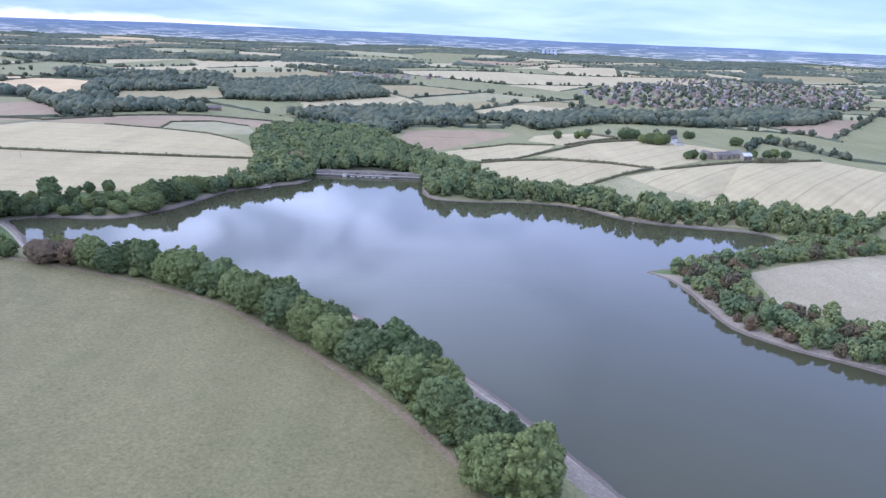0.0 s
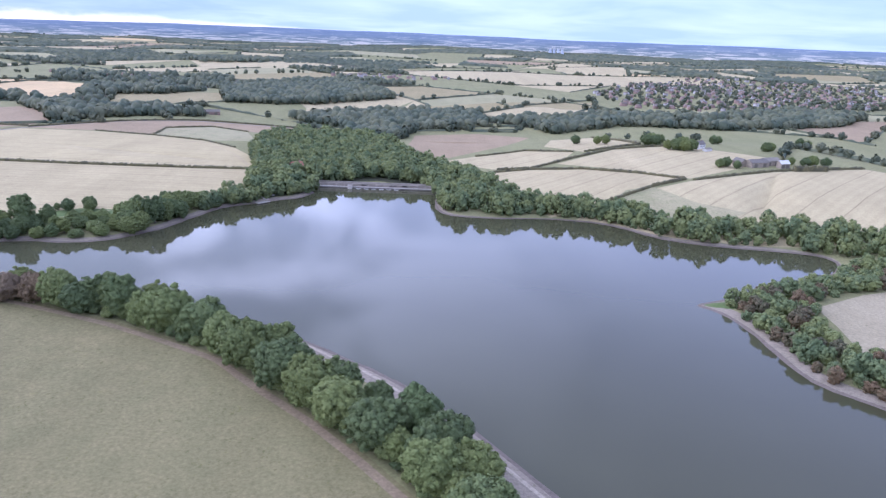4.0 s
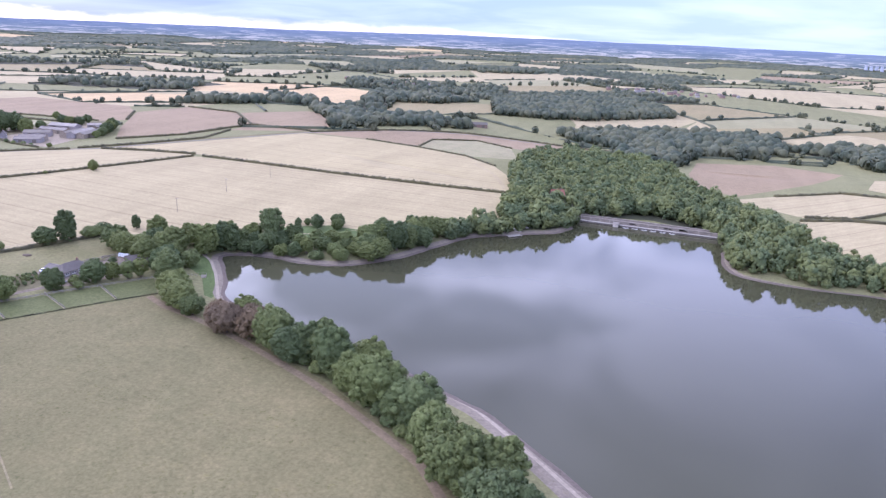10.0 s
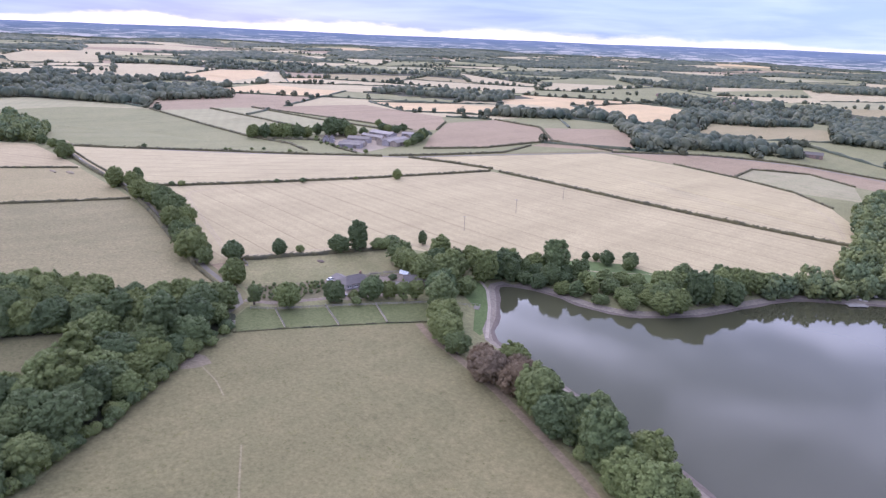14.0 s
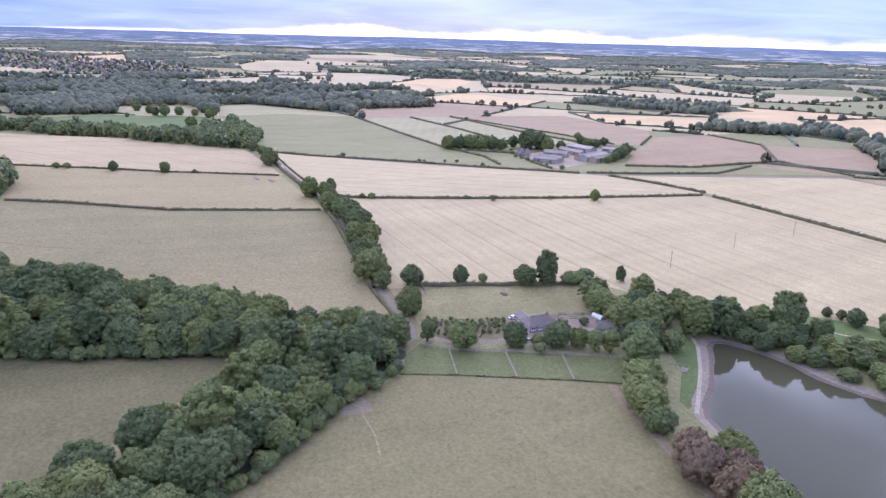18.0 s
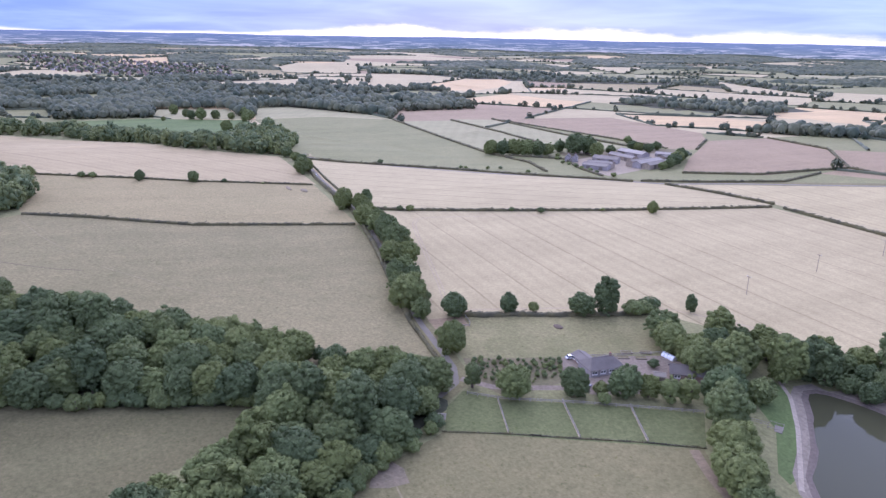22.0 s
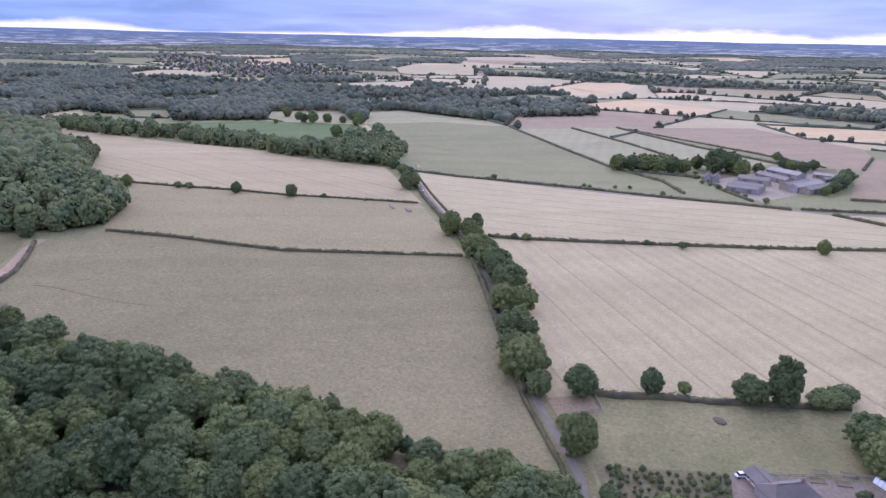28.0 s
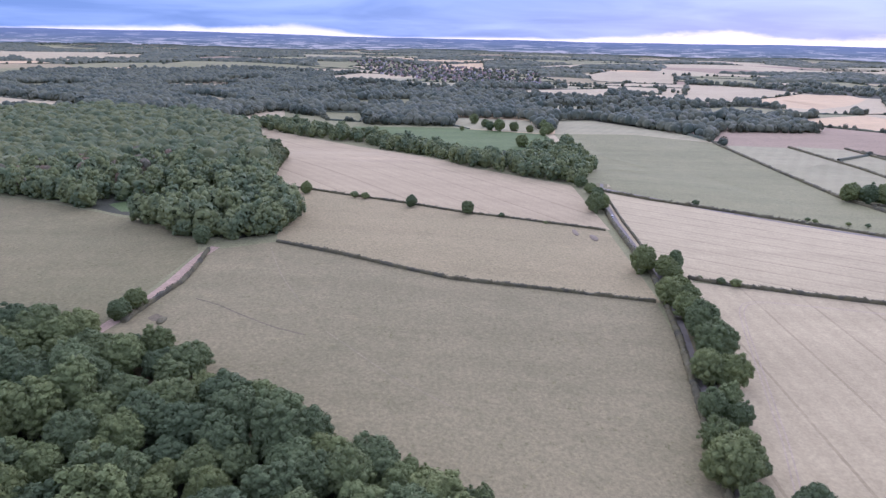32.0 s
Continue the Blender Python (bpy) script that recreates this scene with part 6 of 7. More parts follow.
HEDGES = [
    ([(-369, 316), (-390, 320), (-430, 328), (-470, 336), (-505, 341.5), (-545, 347.5), (-584, 348), (-640, 350.5), (-714, 357.5)], 2.3, 2.4),
    ([(-372, 324), (-390, 327), (-430, 335.5), (-470, 343.5), (-505, 349), (-545, 355), (-584, 355), (-640, 358), (-700, 363)], 1.2, 1.4),
    ([(-455, 645), (-396, 644), (-309, 641), (-260, 641), (-217, 642), (-179, 647), (-154, 651)], 2.2, 2.4),
    ([(-462, 640), (-474, 590), (-490, 530), (-505, 480), (-520, 430), (-536, 375), (-541, 364)], 1.9, 2.2),
    ([(-556, 625), (-517, 639), (-468, 650)], 2.2, 2.6),
    ([(-729, 366), (-708, 396), (-688, 437), (-668, 474), (-645, 513), (-620, 547), (-600, 579), (-575, 607)], 2.0, 2.2),
    ([(-690, 133), (-668, 182), (-655, 220), (-641, 256), (-634, 291), (-620, 342)], 1.3, 1.5),
    ([(-557, 160), (-543, 193), (-530, 220), (-519, 247), (-515, 290), (-508, 338)], 1.5, 1.9),
    ([(-540, 131), (-514, 133), (-496, 133), (-478, 129), (-456, 125)], 1.6, 1.8),
    ([(-367, 336), (-361, 348), (-357, 362), (-350, 378), (-344, 396), (-339, 410), (-336, 420)], 1.9, 2.8),
    ([(-315, 308), (-328, 311), (-345, 313), (-366, 315), (-388, 319), (-410, 324)], 1.5, 1.5),
    ([(-1081, 586), (-947, 578), (-763, 566), (-690, 575), (-640, 562)], 2.2, 2.6), ([(-763, 566), (-745, 600), (-805, 661), (-909, 669), (-1052, 666)], 2.2, 2.6),
    ([(-1050, 733), (-866, 735), (-749, 745), (-740, 760)], 2.2, 3.0), ([(-720, 775), (-817, 769), (-1030, 738)], 2.0, 2.4), ([(-700, 800), (-740, 850), (-753, 867)], 2.2, 2.6),
    ([(-595, 680), (-563, 742), (-553, 851)], 2.2, 2.4), ([(-700, 622), (-645, 603), (-605, 598)], 2.0, 2.2), ([(-737, 580), (-700, 620)], 2.0, 2.4),
    ([(-545, 800), (-530, 735), (-555, 660), (-575, 615)], 2.0, 2.2), ([(-469, 850), (-553, 851), (-644, 942), (-741, 958)], 2.2, 2.6),
    ([(198, 626), (143, 585), (98, 549), (80, 537)], 2.2, 2.4), ([(44, 682), (77, 693), (125, 681), (166, 654), (198, 628)], 2.2, 2.4),
    ([(204, 623), (250, 648), (290, 667), (384, 693)], 2.0, 2.4), ([(48, 696), (83, 701), (114, 733), (176, 792), (255, 823)], 2.2, 2.6), ([(134, 786), (87, 816), (32, 778)], 2.0, 2.4),
    ([(145, 782), (216, 833), (208, 897), (190, 965)], 2.2, 2.6), ([(-318, 822), (-328, 887), (-286, 927), (-236, 901)], 1.6, 2.0),
    ([(-388, 838), (-318, 823), (-254, 798), (-211, 760)], 1.4, 1.8), ([(-465, 843), (-397, 921), (-319, 979), (-235, 1013), (-141, 1011)], 2.0, 2.6),
    ([(309, 671), (324, 673), (341, 676)], 5.0, 4.0),
    ([(-285, 292), (-276, 311), (-266, 329), (-256, 347), (-246, 362)], 0.35, 0.5),
]
for p, h, w in HEDGES:
    hedge(p, h, w)

# ---- built things ----
M_ROOFG = plain("slate_roof", (0.155, 0.133, 0.112), 0.75, 0, 0.25, 1.2)
M_ROOFR = plain("red_tile_roof", (0.36, 0.15, 0.10), 0.8, 0, 0.3, 1.2)
M_SHEET = plain("fibre_cement_roof", (0.235, 0.203, 0.158), 0.8, 0, 0.2, 0.5)
M_SHEETP = plain("pale_weathered_sheet_roof", (0.34, 0.30, 0.245), 0.75, 0, 0.25, 0.5)
M_SHEETD = plain("dull_metal_roof", (0.165, 0.143, 0.112), 0.6, 0.2, 0.2, 0.5)
M_WHITE = plain("white_render", (0.62, 0.60, 0.56), 0.8, 0, 0.12, 1.0)
M_FRAME = plain("white_window_frames", (0.78, 0.77, 0.75), 0.6, 0, 0.06, 1.0)
M_BRICK = plain("brick", (0.27, 0.185, 0.145), 0.9, 0, 0.3, 2.0)
M_STONE = plain("grey_stone", (0.30, 0.275, 0.265), 0.9, 0, 0.3, 0.9)
M_CONC = plain("pale_concrete", (0.58, 0.55, 0.52), 0.85, 0, 0.2, 0.7)
M_TIMBER = plain("weathered_timber", (0.30, 0.25, 0.19), 0.9, 0, 0.3, 2.5)
M_RAIL = plain("pale_rails", (0.30, 0.27, 0.22), 0.85, 0, 0.25, 2.5)
M_POLY = plain("polythene", (0.80, 0.82, 0.83), 0.4, 0, 0.05, 1.0)
M_CARW = plain("white_car_paint", (0.75, 0.75, 0.76), 0.3, 0, 0.04, 1.0)
M_CARD = plain("dark_car_paint", (0.06, 0.07, 0.10), 0.3, 0, 0.1, 1.0)
M_RUBBER = plain("tyre_rubber", (0.03, 0.03, 0.03), 0.9, 0, 0.1, 3.0)


def glass_build(n, l, bs):
    bs.inputs["Base Color"].default_value = (0.03, 0.035, 0.045, 1)
    bs.inputs["Roughness"].default_value = 0.08


M_GLASS = material("window_glass", glass_build)


def part(name, bm, mat, parent, label=""):
    me = bpy.data.meshes.new(name)
    bm.normal_update()
    bm.to_mesh(me)
    bm.free()
    me.materials.append(mat)
    ob = new(name, me)
    ob.parent = parent
    if label:
        ob["label"] = label
    return ob


def box(x0, x1, y0, y1, z0, z1, bevel=0.0):
    bm = bmesh.new()
    bmesh.ops.create_cube(bm, size=1.0, matrix=Matrix.Translation(((x0 + x1) / 2, (y0 + y1) / 2, (z0 + z1) / 2)) @ Matrix.Diagonal((x1 - x0, y1 - y0, z1 - z0, 1)))
    if bevel:
        bmesh.ops.bevel(bm, geom=bm.edges[:], offset=bevel, segments=1, affect="EDGES")
    return bm


def gable_walls(lx, ly, h, rise):
    """Four walls with two gable ends, the ridge along x."""
    bm = bmesh.new()
    a, b = lx / 2, ly / 2
    v = [bm.verts.new(p) for p in ((-a, -b, -1), (a, -b, -1), (a, b, -1), (-a, b, -1), (-a, -b, h), (a, -b, h), (a, b, h), (-a, b, h), (-a, 0, h + rise), (a, 0, h + rise))]
    for f in ((0, 1, 5, 4), (2, 3, 7, 6), (1, 2, 6, 9, 5), (3, 0, 4, 8, 7), (4, 5, 9, 8), (6, 7, 8, 9)):
        bm.faces.new([v[i] for i in f])
    return bm


def roof_slope(lx, ly, h, rise, side, over=0.4, thick=0.16, hip=0.0):
    bm = bmesh.new()
    a, b = lx / 2 + over, ly / 2 + over
    drop = rise * over / (ly / 2)
    e = a - hip
    lo = [(-a, side * b, h - drop), (a, side * b, h - drop), (e, 0, h + rise), (-e, 0, h + rise)]
    v = [bm.verts.new((x, y, z + 0.02)) for x, y, z in lo] + [bm.verts.new((x, y, z + thick)) for x, y, z in lo]
    for f in ((3, 2, 1, 0), (4, 5, 6, 7), (0, 1, 5, 4), (1, 2, 6, 5), (2, 3, 7, 6), (3, 0, 4, 7)):
        bm.faces.new([v[i] for i in f])
    return bm


def hip_end(lx, ly, h, rise, end, hip, over=0.4, thick=0.16):
    bm = bmesh.new()
    a, b = lx / 2 + over, ly / 2 + over
    drop = rise * over / (ly / 2)
    lo = [(end * a, -b, h - drop), (end * a, b, h - drop), (end * (a - hip), 0, h + rise)]
    v = [bm.verts.new((x, y, z + 0.02)) for x, y, z in lo] + [bm.verts.new((x, y, z + thick)) for x, y, z in lo]
    for f in ((0, 1, 2), (3, 5, 4), (0, 3, 4, 1), (1, 4, 5, 2), (2, 5, 3, 0)):
        bm.faces.new([v[i] for i in f])
    return bm


def building(name, x, y, turn, lx, ly, h, rise, wall, roof, label, category, windows=0, chimney=False, hip=0.0, doors=0, group=""):
    root = tagged(new(name), label, category, group)
    w = part("wall", gable_walls(lx, ly, h, rise if not hip else 0.05), wall, root)
    for s in (-1, 1):
        part("roof", roof_slope(lx, ly, h, rise, s, hip=hip), roof, root)
        if hip:
            part("roof", hip_end(lx, ly, h, rise, s, hip), roof, root)
    part("ridge", box(-lx / 2 + hip, lx / 2 - hip, -0.18, 0.18, h + rise + 0.08, h + rise + 0.25), roof, root)
    for s in (-1, 1):
        for i in range(windows):
            cx = -lx / 2 + (i + 0.5) * lx / windows
            win = part("window", box(cx - 1.15, cx + 1.15, s * (ly / 2 - 0.05) - 0.09, s * (ly / 2 - 0.05) + 0.09, h * 0.26, h * 0.84), M_FRAME, root)
            for p in (-0.54, 0.54):
                part("pane", box(cx + p - 0.38, cx + p + 0.38, s * (ly / 2 + 0.05) - 0.02, s * (ly / 2 + 0.05) + 0.02, h * 0.46, h * 0.76), M_GLASS, win)
        for i in range(doors):
            cx = -lx / 2 + (i + 0.5) * lx / doors
            part("door", box(cx - 1.8, cx + 1.8, s * (ly / 2) - 0.08, s * (ly / 2) + 0.08, 0, h * 0.8), M_SHEETD, root)
    if chimney:
        c = part("chimney", box(lx * 0.22, lx * 0.22 + 0.9, -0.35, 0.35, h + rise * 0.5, h + rise + 1.1), M_BRICK, root)
        part("chimney_pot", box(lx * 0.22 + 0.25, lx * 0.22 + 0.65, -0.18, 0.18, h + rise + 1.1, h + rise + 1.5), M_ROOFR, c)
    root.matrix_basis = Matrix.Translation((x, y, ground_at(x, y))) @ Matrix.Rotation(radians(turn), 4, "Z")
    return root


# the dam
M_DAM = plain("brown_grey_dam_stone", (0.26, 0.225, 0.18), 0.9, 0, 0.35, 0.9)
M_DAMW = plain("dark_face_and_arch_shade", (0.115, 0.098, 0.082), 0.85, 0, 0.4, 0.7)
M_DAMC = plain("dam_coping", (0.34, 0.3, 0.245), 0.9, 0, 0.25, 0.9)
M_DAML = plain("pale_dam_ledge", (0.52, 0.47, 0.4), 0.9, 0, 0.25, 0.9)
dam = tagged(new("dam"), "long grey stone dam with a scalloped white overflow", "dam")
DX0, DX1, DY = -104.0, -6.0, 610.5


def sloped(x0, x1, y0, z0, y1, z1, t):
    bm = bmesh.new()
    v = [bm.verts.new(p) for p in ((x0, y0, z0), (x1, y0, z0), (x1, y1, z1), (x0, y1, z1), (x0, y0 + 0.4, z0 - t), (x1, y0 + 0.4, z0 - t), (x1, y1 + 0.4, z1 - t), (x0, y1 + 0.4, z1 - t))]
    for f in ((0, 1, 2, 3), (7, 6, 5, 4), (0, 4, 5, 1), (1, 5, 6, 2), (2, 6, 7, 3), (3, 7, 4, 0)):
        bm.faces.new([v[i] for i in f])
    return bm


part("core", box(DX0, DX1, DY + 2.4, DY + 11, -3, 1.9), M_DAM, dam)
n_slab = 16
for i in range(n_slab):
    xa, xb = DX0 + (DX1 - DX0) * i / n_slab + 0.05, DX0 + (DX1 - DX0) * (i + 1) / n_slab - 0.05
    part("face_slab", sloped(xa, xb, DY - 0.6, -1.4, DY + 0.9, 1.05, 0.5), M_DAMW, dam)
    part("ledge_slab", box(xa, xb, DY + 0.55, DY + 2.5, 0.9, 1.22, 0.05), M_DAML, dam, "pale flat ledge stone")
part("parapet", box(DX0, DX1, DY + 2.5, DY + 3.1, 0.9, 3.4, 0.05), M_DAM, dam)
part("coping", box(DX0, DX1, DY + 2.35, DY + 3.25, 3.4, 3.62, 0.04), M_DAMC, dam, "weathered coping stones")
part("walkway", box(DX0, DX1, DY + 3.1, DY + 8.0, 2.5, 2.62), M_DAM, dam)
part("rear_wall", box(DX0, DX1, DY + 8.0, DY + 8.5, 1.0, 3.6, 0.05), M_DAM, dam)
part("rear_coping", box(DX0, DX1, DY + 7.9, DY + 8.6, 3.6, 3.8, 0.04), M_DAMC, dam)
for k in range(15):
    px_ = DX0 + (DX1 - DX0) * (k + 0.5) / 15
    part("buttress", box(px_ - 0.35, px_ + 0.35, DY + 2.2, DY + 2.5, 1.2, 3.4, 0.04), M_DAMC, dam)
tower_ = part("valve_tower", box(-78, -74.6, DY - 2.6, DY + 1.4, -2, 2.4, 0.15), M_DAML, dam, "pale square valve tower")
part("tower_cap", box(-78.3, -74.3, DY - 2.9, DY + 1.7, 2.4, 2.7, 0.05), M_DAMC, tower_)
for px_ in (-78.1, -74.5):
    for py_ in (-2.7, -0.6, 1.5):
        part("rail_post", box(px_ - 0.05, px_ + 0.05, DY + py_ - 0.05, DY + py_ + 0.05, 2.7, 3.9), M_DAMC, tower_)
    part("handrail", box(px_ - 0.05, px_ + 0.05, DY - 2.7, DY + 1.5, 3.8, 3.92), M_DAMC, tower_)


def arc_wall(cx, cy, r, t, z0, z1, n=10):
    bm = bmesh.new()
    ring = []
    for i in range(n + 1):
        a = math.pi + math.pi * i / n
        c, s = math.cos(a), math.sin(a)
        ring.append([bm.verts.new((cx + rr * c, cy + rr * s * 0.8, z)) for rr, z in ((r, z0), (r, z1), (r - t, z1), (r - t, z0))])
    for p, q in zip(ring, ring[1:]):
        for k in range(4):
            bm.faces.new((p[k], q[k], q[(k + 1) % 4], p[(k + 1) % 4]))
    bm.faces.new(ring[0])
    bm.faces.new(ring[-1][::-1])
    bmesh.ops.recalc_face_normals(bm, faces=bm.faces)
    return bm


for i in range(6):
    cx = -69.5 + i * 6.1
    part("weir_bay", arc_wall(cx, DY - 0.2, 2.0, 0.9, -1.5, 0.22), M_WHITE, dam, "white curved overflow weir")
    part("pier", box(cx + 2.75, cx + 3.35, DY - 1.0, DY + 1.0, -1.5, 0.95, 0.06), M_DAMW, dam)
for cx, r_ in ((-66, 4.2), (-42, 4.0), (-33, 4.4)):
    bm = bmesh.new()
    for k in range(10):
        a0, a1 = math.pi * k / 10, math.pi * (k + 1) / 10
        q = [bm.verts.new((cx + rr * math.cos(a), DY + 2.22, 1.25 + rr * math.sin(a) * 0.5)) for a in (a0, a1) for rr in (r_ - 0.5, r_)]
        p = [bm.verts.new((v.co.x, DY + 2.5, v.co.z)) for v in q]
        for f in ((q[0], q[1], q[3], q[2]), (q[1], p[1], p[3], q[3]), (q[2], p[2], p[0], q[0])):
            bm.faces.new(f)
    part("arch_ring", bm, M_DAMC, dam)
    # flat dark plate on the solid parapet: the arch's shade as plain colour
    bm = bmesh.new()
    rim = [bm.verts.new((cx + (r_ - 0.5) * math.cos(math.pi * k / 10), DY + 2.46, 1.25 + (r_ - 0.5) * math.sin(math.pi * k / 10) * 0.5)) for k in range(11)]
    bm.faces.new(rim)
    bmesh.ops.solidify(bm, geom=bm.faces[:], thickness=-0.03)
    part("arch_recess", bm, M_DAMW, dam, "flat dark plate painted as the shade inside an arch")

# jetty
jetty = tagged(new("jetty"), "short pale concrete landing stage on posts at the shore", "jetty")
part("deck", box(-5, 5, -2, 2, 0.5, 0.75, 0.04), M_DAML, jetty)
for px_ in (-4.2, 0, 4.2):
    for py_ in (-1.6, 1.6):
        part("post", box(px_ - 0.15, px_ + 0.15, py_ - 0.15, py_ + 0.15, -2, 0.5), M_TIMBER, jetty)
for k in range(5):
    part("plank", box(-5 + k * 2 + 0.04, -5 + k * 2 + 1.96, -2.05, 2.05, 0.752, 0.82), M_RAIL, jetty)
jetty.matrix_basis = Matrix.Translation((-131.5, 549.5, 0)) @ Matrix.Rotation(radians(48), 4, "Z")
# landing stage in the cove
stage = tagged(new("footbridge"), "small grey footbridge and fenced fishing stage in the cove", "footbridge")
part("deck", box(0, 10, -0.7, 0.7, 1.3, 1.42), M_TIMBER, stage)
part("platform", box(10, 14.5, -2.2, 2.2, 1.25, 1.45, 0.03), M_SHEET, stage)
for k in range(6):
    for s in (-0.7, 0.7):
        part("post", box(k * 2 - 0.05, k * 2 + 0.05, s - 0.05, s + 0.05, -0.5, 2.4), M_TIMBER, stage)
for s in (-0.7, 0.7):
    part("handrail", box(0, 10, s - 0.05, s + 0.05, 2.32, 2.42), M_RAIL, stage)
for x0, x1, y0, y1 in ((10, 14.5, -2.2, -2.1), (10, 14.5, 2.1, 2.2), (14.4, 14.5, -2.2, 2.2)):
    part("rail", box(x0, x1, y0, y1, 2.35, 2.45), M_RAIL, stage)
for x0, y0 in ((10.1, -2.1), (14.4, -2.1), (10.1, 2.1), (14.4, 2.1), (12.2, -2.1), (12.2, 2.1)):
    part("post", box(x0 - 0.06, x0 + 0.06, y0 - 0.06, y0 + 0.06, -0.8, 2.4), M_TIMBER, stage)
stage.matrix_basis = Matrix.Translation((-258, 387, 0.2)) @ Matrix.Rotation(radians(32), 4, "Z")

# the bungalow and what stands round it
building("bungalow", -301, 364.5, 84, 14, 9, 2.7, 2.6, M_STONE, M_ROOFG, "grey-walled bungalow with white windows and a dark hipped slate roof", "house", windows=4, chimney=True, hip=3.2)
building("annexe", -308, 362, -6, 9, 5.5, 2.2, 1.1, M_BRICK, M_ROOFG, "low brick wing with a grey roof behind the bungalow", "house", windows=3)
building("barn", -283, 391, 52, 15, 6.5, 2.6, 2.2, M_BRICK, M_ROOFG, "long brick outbuilding with a dark slate roof", "outbuilding", windows=3)
building("garage", -286, 379, 52, 3.6, 3.2, 2.5, 0.6, M_WHITE, M_SHEET, "small white garage with a pale roof", "garage", doors=1)
building("field_shelter", -291, 293.5, 60, 4.2, 3, 1.9, 0.5, M_SHEET, M_SHEET, "small grey field shelter beside the hedge", "shed")
tunnel = tagged(new("polytunnel"), "white plastic polytunnel beside the trees", "polytunnel")
bm = bmesh.new()
rows_ = []
for k in range(13):
    a = math.pi * k / 12
    rows_.append([bm.verts.new((x, 1.9 * math.cos(a), 2.3 * math.sin(a))) for x in (-4, -2, 0, 2, 4)])
for p, q in zip(rows_, rows_[1:]):
    for k in range(4):
        bm.faces.new((p[k], p[k + 1], q[k + 1], q[k]))
bm.faces.new([r[0] for r in rows_]); bm.faces.new([r[-1] for r in rows_][::-1])
part("cover", bm, M_POLY, tunnel)
for k in range(5):
    bm = bmesh.new()
    for j in range(12):
        a0, a1 = math.pi * j / 12, math.pi * (j + 1) / 12
        q = [bm.verts.new((x, 1.96 * math.cos(a), 2.36 * math.sin(a))) for a in (a0, a1) for x in (-4 + k * 2 - 0.05, -4 + k * 2 + 0.05)]
        bm.faces.new((q[0], q[1], q[3], q[2]))
    part("hoop", bm, M_SHEET, tunnel)
tunnel.matrix_basis = Matrix.Translation((-299, 395.5, ground_at(-299, 395.5))) @ Matrix.Rotation(radians(5), 4, "Z") @ Matrix.Scale(0.72, 4)


def car(x, y, turn, paint, label):
    root = tagged(new("car"), label, "car", "parked cars")
    bm = box(-2.1, 2.1, -0.85, 0.85, 0.3, 0.85, 0.12)
    part("body", bm, paint, root)
    bm = box(-1.5, 1.0, -0.75, 0.75, 0.85, 1.42)
    for v in bm.verts:
        if v.co.z > 1.2:
            v.co.x *= 0.78; v.co.y *= 0.9
    part("cabin", bm, M_GLASS, root)
    part("roof", box(-1.15, 0.8, -0.66, 0.66, 1.42, 1.47), paint, root)
    for sx in (-1.35, 1.35):
        for sy in (-0.8, 0.8):
            bm = bmesh.new()
            bmesh.ops.create_cone(bm, cap_ends=True, segments=12, radius1=0.32, radius2=0.32, depth=0.22, matrix=Matrix.Translation((sx, sy, 0.32)) @ Matrix.Rotation(radians(90), 4, "X"))
            part("wheel", bm, M_RUBBER, root)
    root.matrix_basis = Matrix.Translation((x, y, ground_at(x, y) + 0.02)) @ Matrix.Rotation(radians(turn), 4, "Z")


car(-313, 359.5, 80, M_CARW, "white car parked in the yard")
car(-293, 352, 20, M_CARD, "dark car parked beside the bungalow")
car(-652, 353.5, 172, M_CARW, "white car on the lane between hedges")
for i, (x, y) in enumerate(scatter([(-326, 324), (-315, 356), (-303, 348), (-301, 326), (-311, 319)], 2.0, 55)):
    if i < 170:
        plant("bush_0" if i % 2 else "bush_1", "garden_shrub", x, y, random.uniform(0.9, 2.3), "small rounded shrub planted in the garden plot", "shrubs in the garden plot")
for i, (x, y) in enumerate(((-306, 379), (-303, 385), (-309, 383), (-306, 390))):
    bed = tagged(new("raised_bed"), "timber-edged vegetable bed in the yard", "vegetable bed", "vegetable beds")
    part("soil", box(-2.1, 2.1, -1.1, 1.1, -0.2, 0.28), M_GARDEN, bed)
    for a in ((-2.2, 2.2, -1.2, -1.1), (-2.2, 2.2, 1.1, 1.2), (-2.2, -2.1, -1.1, 1.1), (2.1, 2.2, -1.1, 1.1)):
        part("edging", box(*a, -0.2, 0.4), M_TIMBER, bed)
    bed.matrix_basis = Matrix.Translation((x, y, ground_at(x, y))) @ Matrix.Rotation(radians(65), 4, "Z")


def fence(pts_, label, step=2.6, height=1.25, rails=(0.55, 1.05), mat=None):
    root = tagged(new("fence"), label, "fence", "paddock fences")
    c = along(pts_, step)
    z = land(c[:, 0], c[:, 1])
    post = None
    for (x, y), h in zip(c, z):
        if post is None:
            post = part("post", box(-0.09, 0.09, -0.09, 0.09, -0.5, height), mat or M_RAIL, root)
            first = post
        else:
            first = new("post", post.data)
            first.parent = root
        first.location = (x, y, h)
    for r in rails:
        for k in range(len(c) - 1):
            p, q = Vector((*c[k], z[k] + r)), Vector((*c[k + 1], z[k + 1] + r))
            d = q - p
            bm = box(0, d.length, -0.05, 0.05, -0.09, 0.09)
            o = part("rail", bm, mat or M_RAIL, root)
            o.matrix_basis = Matrix.Translation(p) @ d.to_track_quat("X", "Z").to_matrix().to_4x4()
    return root


